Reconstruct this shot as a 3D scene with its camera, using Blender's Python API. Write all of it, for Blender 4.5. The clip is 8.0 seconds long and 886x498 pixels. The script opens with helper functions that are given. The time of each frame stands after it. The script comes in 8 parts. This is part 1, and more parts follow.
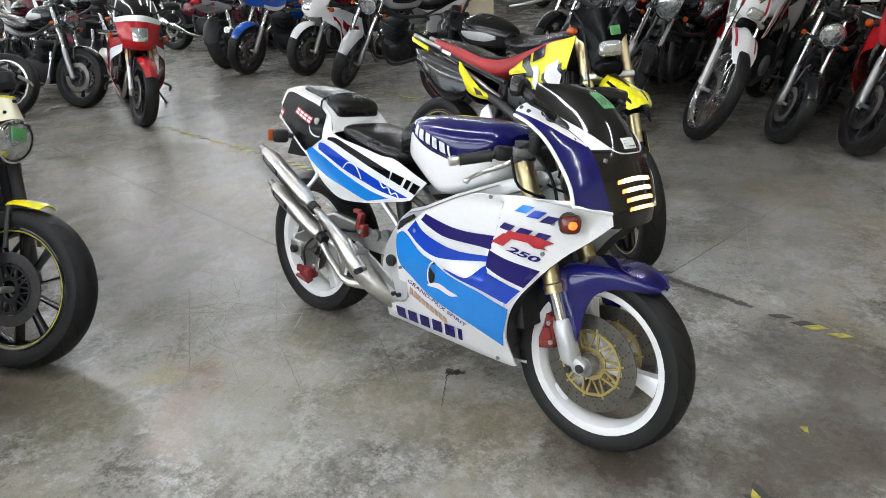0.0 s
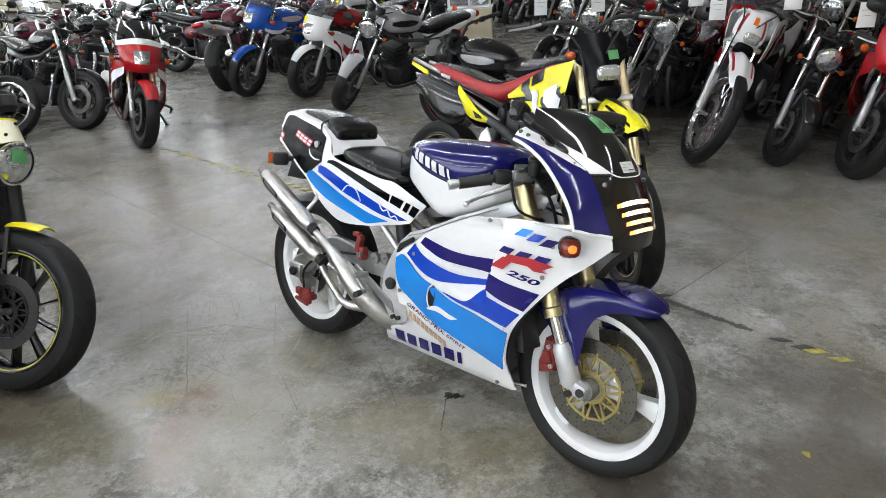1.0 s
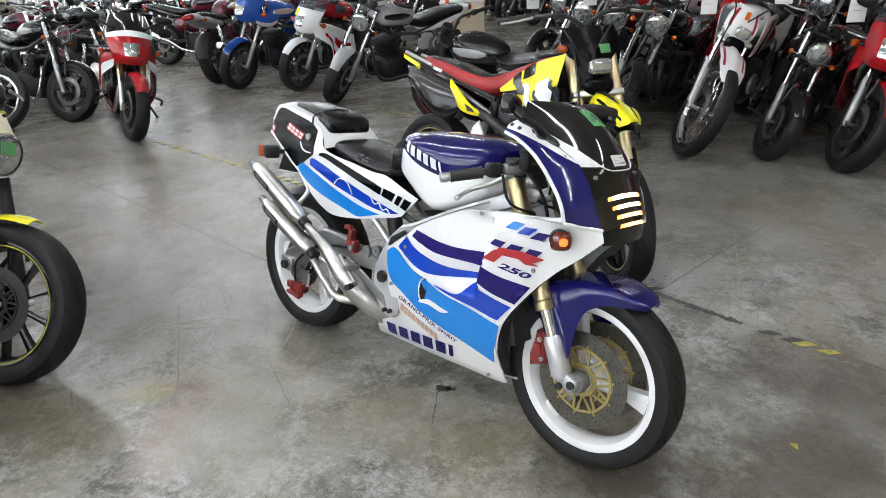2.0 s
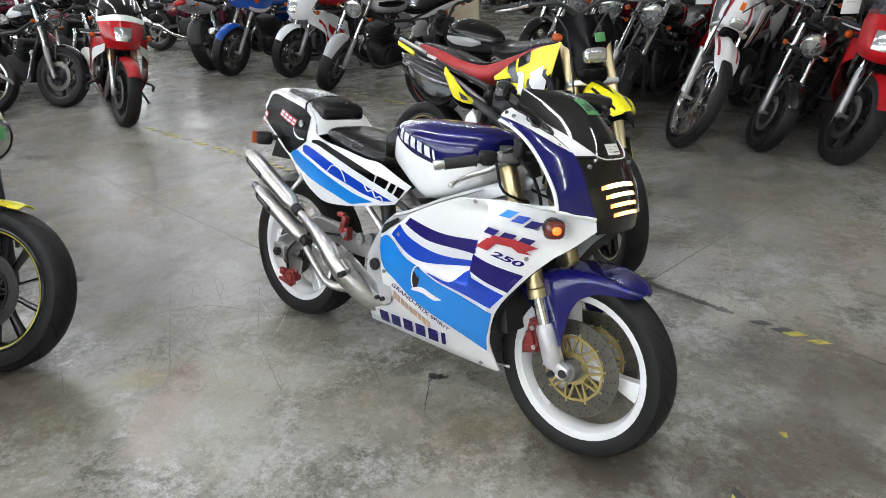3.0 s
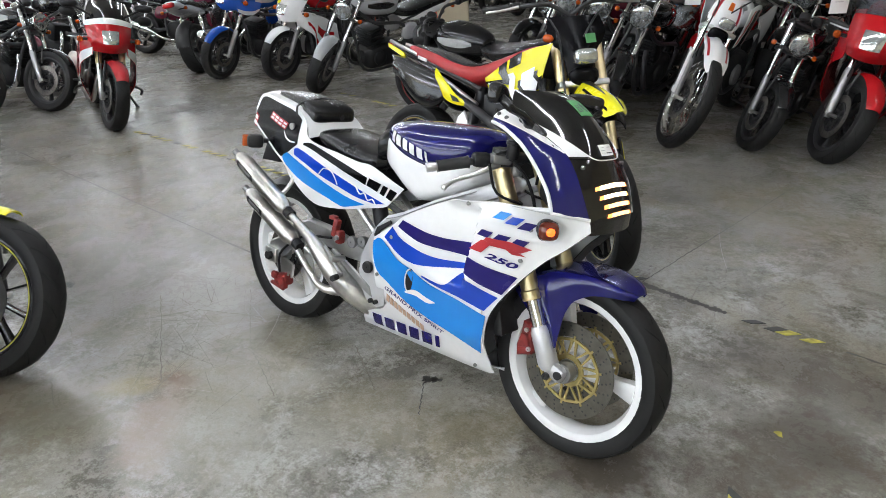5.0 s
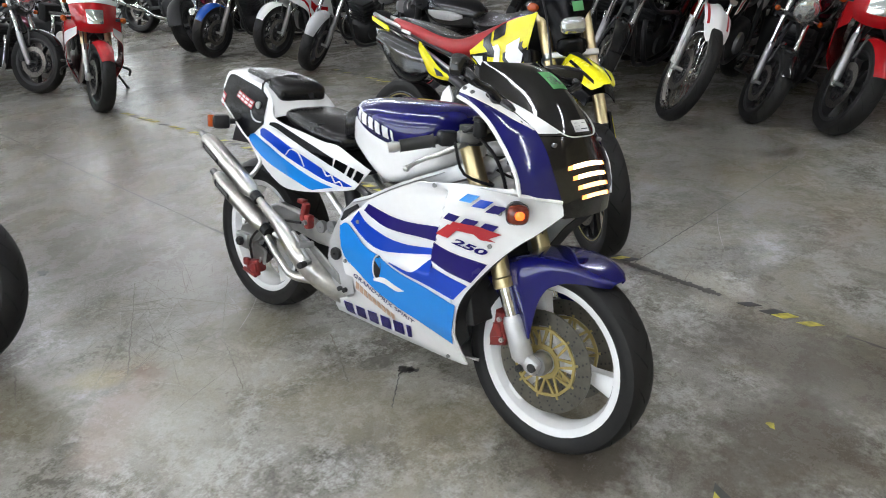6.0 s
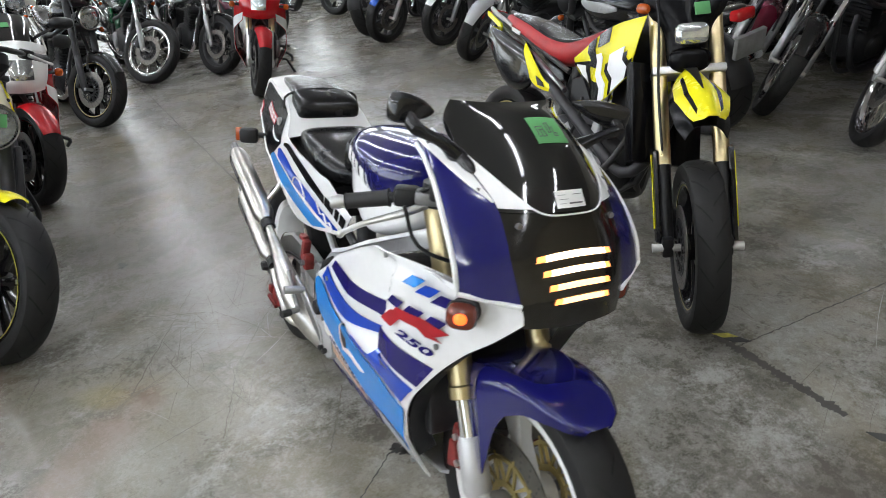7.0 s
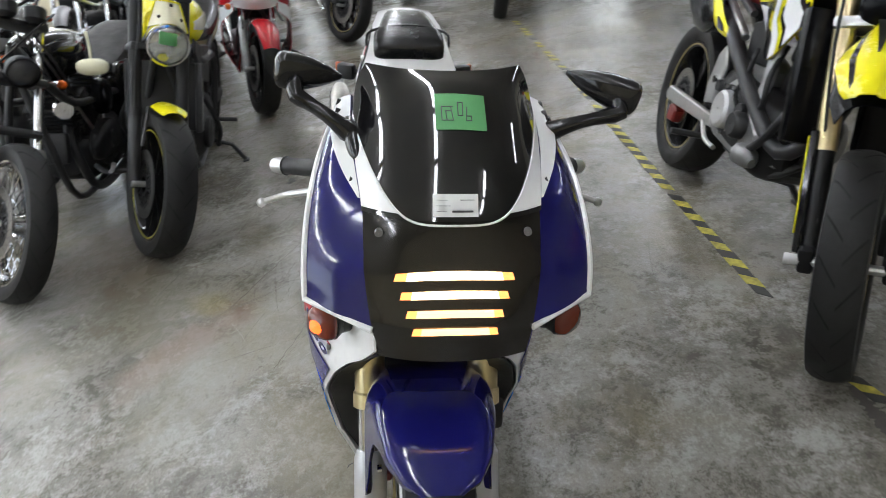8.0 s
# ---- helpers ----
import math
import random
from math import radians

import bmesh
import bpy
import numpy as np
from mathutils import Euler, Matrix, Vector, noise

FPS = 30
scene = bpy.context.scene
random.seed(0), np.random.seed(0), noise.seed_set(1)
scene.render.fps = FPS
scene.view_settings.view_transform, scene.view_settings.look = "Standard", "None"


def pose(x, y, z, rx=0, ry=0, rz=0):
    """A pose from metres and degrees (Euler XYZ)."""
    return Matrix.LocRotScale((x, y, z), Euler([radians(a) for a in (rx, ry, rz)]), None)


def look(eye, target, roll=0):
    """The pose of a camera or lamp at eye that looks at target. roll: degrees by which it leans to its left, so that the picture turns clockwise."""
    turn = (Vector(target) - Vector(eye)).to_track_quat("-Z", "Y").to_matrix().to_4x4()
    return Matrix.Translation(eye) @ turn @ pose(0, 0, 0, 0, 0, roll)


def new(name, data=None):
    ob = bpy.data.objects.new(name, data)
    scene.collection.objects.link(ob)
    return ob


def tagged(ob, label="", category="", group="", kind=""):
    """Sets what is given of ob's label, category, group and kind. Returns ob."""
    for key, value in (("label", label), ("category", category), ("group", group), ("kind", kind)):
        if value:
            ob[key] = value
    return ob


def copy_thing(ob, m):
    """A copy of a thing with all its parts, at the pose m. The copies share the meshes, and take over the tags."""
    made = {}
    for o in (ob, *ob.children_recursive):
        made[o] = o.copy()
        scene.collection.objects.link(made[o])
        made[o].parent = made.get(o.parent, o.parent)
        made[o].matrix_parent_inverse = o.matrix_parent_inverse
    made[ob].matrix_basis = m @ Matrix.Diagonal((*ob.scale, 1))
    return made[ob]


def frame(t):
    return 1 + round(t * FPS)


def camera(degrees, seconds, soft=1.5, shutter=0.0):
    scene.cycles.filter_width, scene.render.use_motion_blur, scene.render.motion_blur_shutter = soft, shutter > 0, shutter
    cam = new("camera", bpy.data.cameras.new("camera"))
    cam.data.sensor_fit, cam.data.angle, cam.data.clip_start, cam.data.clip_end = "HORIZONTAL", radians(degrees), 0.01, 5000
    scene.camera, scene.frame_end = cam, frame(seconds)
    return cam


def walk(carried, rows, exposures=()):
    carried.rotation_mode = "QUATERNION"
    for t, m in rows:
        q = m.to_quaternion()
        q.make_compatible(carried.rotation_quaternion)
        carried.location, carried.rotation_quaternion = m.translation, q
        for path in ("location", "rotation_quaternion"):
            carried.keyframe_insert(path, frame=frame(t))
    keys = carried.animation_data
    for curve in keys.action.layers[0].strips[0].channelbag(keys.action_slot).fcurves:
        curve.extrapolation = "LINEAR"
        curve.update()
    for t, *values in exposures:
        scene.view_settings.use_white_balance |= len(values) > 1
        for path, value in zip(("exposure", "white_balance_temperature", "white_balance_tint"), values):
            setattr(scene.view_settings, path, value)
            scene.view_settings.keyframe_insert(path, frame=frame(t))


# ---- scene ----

import collections
import itertools

# ---------- camera ----------
cam = camera(64.0, 8.0, soft=0.9, shutter=0.3)
LIFT = 0.02
PATH = [
    (0, (2.4, -1.538, 1.489), (1.064, -0.304, 0.656), -3.6),
    (0.5, (2.401, -1.536, 1.492), (1.056, -0.294, 0.686), -3.6),
    (1, (2.396, -1.537, 1.494), (1.048, -0.282, 0.716), -3.4),
    (1.5, (2.396, -1.537, 1.492), (1.052, -0.27, 0.725), -3.4),
    (2, (2.4, -1.538, 1.492), (1.071, -0.272, 0.697), -3.1),
    (3.5, (2.397, -1.539, 1.486), (1.093, -0.267, 0.66), -2.4),
    (4, (2.396, -1.541, 1.488), (1.096, -0.261, 0.67), -2.7),
    (5.5, (2.382, -1.523, 1.477), (1.097, -0.232, 0.654), -2.6),
    (6, (2.382, -1.354, 1.445), (1.088, -0.107, 0.567), -3.9),
    (6.2, (2.399, -1.207, 1.440), (1.029, -0.045, 0.561), -5.1),
    (6.5, (2.402, -0.98, 1.462), (0.93, 0.008, 0.536), -5.9),
    (7, (2.332, -0.573, 1.414), (0.714, 0.205, 0.531), -5.9),
    (7.25, (2.338, -0.393, 1.397), (0.691, 0.272, 0.499), -7.1),
    (7.5, (2.347, -0.155, 1.375), (0.614, 0.226, 0.452), -9.0),
    (7.8, (2.309, 0.065, 1.365), (0.563, 0.171, 0.395), -10.0),
    (8, (2.269, 0.161, 1.345), (0.525, 0.122, 0.367), -9.8),
]
UP = Vector((0, 0, LIFT))
walk(cam, [(t, look(Vector(e) + UP, Vector(g) + UP, r)) for t, e, g, r in PATH],
     exposures=[(0.0, 0.56), (6.0, 0.56), (8.0, 0.50)])

# ---------- world ----------
world = bpy.data.worlds.new("world")
scene.world = world
world.use_nodes = True
wn = world.node_tree.nodes
sky = wn.new("ShaderNodeTexSky")
sky.sky_type, sky.sun_disc = "NISHITA", False
sky.sun_elevation, sky.sun_rotation = radians(40), radians(200)
world.node_tree.links.new(sky.outputs[0], wn["Background"].inputs[0])
wn["Background"].inputs[1].default_value = 0.1
TUBE_POWER = 27.0
SIDE_FILL = 150.0
WINDOW_POWER = 2.4


# ---------- materials ----------
def mat(name, color, rough=0.5, metal=0.0, vary=0.12, scale=8.0, bump=0.0, coat=0.0, spec=0.5, fine=60.0, random_tint=0.0):
    """A painted, rubber or metal surface with two scales of variation."""
    m = bpy.data.materials.new(name)
    m.use_nodes = True
    n, l = m.node_tree.nodes, m.node_tree.links
    b = n["Principled BSDF"]
    b.inputs["Metallic"].default_value = metal
    b.inputs["Specular IOR Level"].default_value = spec
    b.inputs["Coat Weight"].default_value = coat
    b.inputs["Coat Roughness"].default_value = 0.05
    tc = n.new("ShaderNodeTexCoord")
    big = n.new("ShaderNodeTexNoise")
    big.inputs["Scale"].default_value, big.inputs["Detail"].default_value = scale, 5
    small = n.new("ShaderNodeTexNoise")
    small.inputs["Scale"].default_value, small.inputs["Detail"].default_value = fine, 3
    for t in (big, small):
        l.new(tc.outputs["Object"], t.inputs["Vector"])
    add = n.new("ShaderNodeMath")
    add.operation = "MULTIPLY_ADD"
    add.inputs[1].default_value = 0.4
    l.new(small.outputs["Fac"], add.inputs[0])
    l.new(big.outputs["Fac"], add.inputs[2])
    mp = n.new("ShaderNodeMapRange")
    mp.inputs[1].default_value, mp.inputs[2].default_value = 0.4, 1.0
    mp.inputs[3].default_value, mp.inputs[4].default_value = 1 - vary, 1 + vary
    l.new(add.outputs[0], mp.inputs[0])
    mul = n.new("ShaderNodeVectorMath")
    mul.operation = "SCALE"
    mul.inputs[0].default_value = color
    l.new(mp.outputs[0], mul.inputs["Scale"])
    l.new(mul.outputs[0], b.inputs["Base Color"])
    rr = n.new("ShaderNodeMapRange")
    rr.inputs[1].default_value, rr.inputs[2].default_value = 0.4, 1.0
    rr.inputs[3].default_value, rr.inputs[4].default_value = max(0.02, rough * 0.8), min(1, rough * 1.25)
    l.new(add.outputs[0], rr.inputs[0])
    l.new(rr.outputs[0], b.inputs["Roughness"])
    if bump:
        bp = n.new("ShaderNodeBump")
        bp.inputs["Strength"].default_value, bp.inputs["Distance"].default_value = bump, 0.002
        l.new(small.outputs["Fac"], bp.inputs["Height"])
        l.new(bp.outputs[0], b.inputs["Normal"])
    return m


def glow(name, color, power):
    m = mat(name, color, 0.2)
    b = m.node_tree.nodes["Principled BSDF"]
    b.inputs["Emission Color"].default_value = (*color, 1)
    b.inputs["Emission Strength"].default_value = power
    return m


def paint(name, color, rough=0.18):
    return mat(name, color, rough, 0.0, 0.05, 5.0, 0.0, 0.35, 0.35)


def clear(name, color=(1, 1, 1), rough=0.03, alpha=0.25):
    """Thin clear or tinted plastic."""
    m = bpy.data.materials.new(name)
    m.use_nodes = True
    b = m.node_tree.nodes["Principled BSDF"]
    b.inputs["Base Color"].default_value = (*color, 1)
    b.inputs["Roughness"].default_value = rough
    b.inputs["Alpha"].default_value = alpha
    return m


def concrete():
    m = bpy.data.materials.new("polished_concrete")
    m.use_nodes = True
    n, l = m.node_tree.nodes, m.node_tree.links
    b = n["Principled BSDF"]
    tc = n.new("ShaderNodeTexCoord")

    def noise(scale, detail, rough=0.6, dist=0.0):
        t = n.new("ShaderNodeTexNoise")
        t.inputs["Scale"].default_value, t.inputs["Detail"].default_value = scale, detail
        t.inputs["Roughness"].default_value, t.inputs["Distortion"].default_value = rough, dist
        l.new(tc.outputs["Object"], t.inputs["Vector"])
        return t.outputs["Fac"]

    def rng(src, a, b_, c, d):
        mp = n.new("ShaderNodeMapRange")
        for i, v in enumerate((a, b_, c, d)):
            mp.inputs[i + 1].default_value = v
        l.new(src, mp.inputs[0])
        return mp.outputs[0]

    def op(kind, a, b_):
        x = n.new("ShaderNodeMath")
        x.operation = kind
        for i, v in enumerate((a, b_)):
            if isinstance(v, (int, float)):
                x.inputs[i].default_value = v
            else:
                l.new(v, x.inputs[i])
        return x.outputs[0]

    cloud = rng(noise(0.9, 6, 0.62, 0.4), 0.36, 0.66, 0.0, 1.0)
    blotch = rng(noise(3.4, 9, 0.70, 0.35), 0.38, 0.62, 0.0, 1.0)
    patch = rng(noise(11.0, 8, 0.72, 0.3), 0.36, 0.64, 0.0, 1.0)
    mottle = rng(noise(36, 8, 0.78, 0.2), 0.38, 0.62, 0.0, 1.0)
    grain = rng(noise(120, 4, 0.7), 0.36, 0.64, 0.0, 1.0)
    speck = rng(noise(75, 3, 0.7), 0.66, 0.72, 0.0, 1.0)
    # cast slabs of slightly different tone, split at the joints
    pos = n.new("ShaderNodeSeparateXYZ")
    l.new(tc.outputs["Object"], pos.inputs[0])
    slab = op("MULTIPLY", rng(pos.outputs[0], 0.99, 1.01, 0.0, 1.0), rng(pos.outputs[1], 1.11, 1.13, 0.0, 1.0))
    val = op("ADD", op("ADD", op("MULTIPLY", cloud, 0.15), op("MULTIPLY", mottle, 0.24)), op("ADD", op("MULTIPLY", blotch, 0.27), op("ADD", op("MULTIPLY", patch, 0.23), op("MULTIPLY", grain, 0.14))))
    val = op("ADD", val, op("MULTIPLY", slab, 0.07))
    ramp = n.new("ShaderNodeValToRGB")
    e = ramp.color_ramp.elements
    e[0].position, e[0].color = 0.32, (0.088, 0.079, 0.061, 1)
    e[1].position, e[1].color = 0.71, (0.38, 0.374, 0.348, 1)
    mid = e.new(0.5)
    mid.color = (0.232, 0.223, 0.197, 1)
    l.new(val, ramp.inputs[0])

    mixd = n.new("ShaderNodeMixRGB")
    mixd.inputs[2].default_value = (0.065, 0.058, 0.05, 1)
    pits = op("MULTIPLY", rng(noise(14, 6, 0.70), 0.62, 0.72, 0.0, 1.0), 0.6)
    l.new(op("MULTIPLY", op("MAXIMUM", pits, op("MULTIPLY", speck, 0.8)), 0.60), mixd.inputs[0])
    l.new(ramp.outputs[0], mixd.inputs[1])
    # fine curly veins
    vein = op("MAXIMUM", rng(op("ABSOLUTE", op("SUBTRACT", noise(7, 9, 0.72, 0.8), 0.5), 0.0), 0.0, 0.012, 1.0, 0.0), rng(op("ABSOLUTE", op("SUBTRACT", noise(19, 8, 0.75, 0.5), 0.5), 0.0), 0.0, 0.016, 0.8, 0.0))
    mixv = n.new("ShaderNodeMixRGB")
    mixv.inputs[2].default_value = (0.085, 0.075, 0.06, 1)
    l.new(op("MULTIPLY", vein, op("MULTIPLY", rng(noise(1.7, 4, 0.6), 0.40, 0.62, 0.04, 1.0), 0.30)), mixv.inputs[0])
    l.new(mixd.outputs[0], mixv.inputs[1])
    # brown stains
    mixs = n.new("ShaderNodeMixRGB")
    mixs.inputs[2].default_value = (0.225, 0.190, 0.115, 1)
    l.new(op("MULTIPLY", rng(noise(1.3, 8, 0.70, 0.8), 0.46, 0.66, 0.0, 1.0), 0.55), mixs.inputs[0])
    l.new(mixv.outputs[0], mixs.inputs[1])
    # spills, dirt and paler patches with places of their own
    # broad grey tint at x -1.3 offsets too much light on the left floor
    last = mixs.outputs[0]
    for x, y, rx, ry, turn, colour, much in ((0.22, -0.84, 0.36, 0.13, -0.70, (0.27, 0.195, 0.160), 0.60), (0.04, -0.66, 0.10, 0.05, 0.4, (0.20, 0.13, 0.10), 0.6), (-0.03, -0.80, 0.14, 0.08, 0.6, (0.27, 0.235, 0.125), 0.6), (-0.12, -1.12, 0.42, 0.26, 0.2, (0.125, 0.110, 0.068), 0.75), (0.10, -0.20, 0.32, 0.2, 0.5, (0.165, 0.148, 0.095), 0.6), (0.80, -0.30, 0.45, 0.22, 0.6, (0.20, 0.178, 0.125), 0.55), (-1.3, -0.35, 1.1, 0.5, 0.2, (0.17, 0.155, 0.13), 0.5), (1.52, 0.0, 0.32, 0.22, 0.3, (0.075, 0.062, 0.05), 0.9),
                                             (1.90, 0.35, 0.45, 0.30, 1.2, (0.10, 0.085, 0.068), 0.8), (1.85, 0.85, 0.5, 0.3, 0.2, (0.11, 0.095, 0.08), 0.7), (-0.6, -1.3, 0.6, 0.3, 0.2, (0.14, 0.11, 0.08), 0.6),
                                             (0.48, -0.76, 0.42, 0.24, 0.5, (0.35, 0.343, 0.315), 0.30), (0.22, -0.48, 0.30, 0.14, 0.3, (0.36, 0.35, 0.325), 0.35), (-0.55, -0.2, 0.7, 0.3, 2.6, (0.36, 0.35, 0.33), 0.6)):
        mp = n.new("ShaderNodeMapping")
        mp.vector_type = "TEXTURE"
        mp.inputs["Location"].default_value = (x, y, 0)
        mp.inputs["Rotation"].default_value = (0, 0, turn)
        mp.inputs["Scale"].default_value = (rx, ry, 1)
        l.new(tc.outputs["Object"], mp.inputs[0])
        ln = n.new("ShaderNodeVectorMath")
        ln.operation = "LENGTH"
        l.new(mp.outputs[0], ln.inputs[0])
        edge = op("ADD", ln.outputs["Value"], op("MULTIPLY", op("SUBTRACT", noise(5.0, 7, 0.72), 0.5), 2.2))
        mx = n.new("ShaderNodeMixRGB")
        mx.inputs[2].default_value = (*colour, 1)
        l.new(op("MULTIPLY", rng(edge, 0.35, 1.05, 1.0, 0.0), much), mx.inputs[0])
        l.new(last, mx.inputs[1])
        last = mx.outputs[0]
    l.new(last, b.inputs["Base Color"])
    gloss = op("ADD", rng(val, 0.2, 0.8, 0.38, 0.20), op("MULTIPLY", rng(noise(2.6, 7, 0.66, 0.5), 0.44, 0.60, 0.0, 1.0), -0.07))
    l.new(gloss, b.inputs["Roughness"])
    b.inputs["Specular IOR Level"].default_value = 0.42
    bp = n.new("ShaderNodeBump")
    bp.inputs["Strength"].default_value, bp.inputs["Distance"].default_value = 0.16, 0.003
    l.new(op("ADD", op("MULTIPLY", patch, 0.6), op("MULTIPLY", mottle, 0.25)), bp.inputs["Height"])
    l.new(bp.outputs[0], b.inputs["Normal"])
    return m


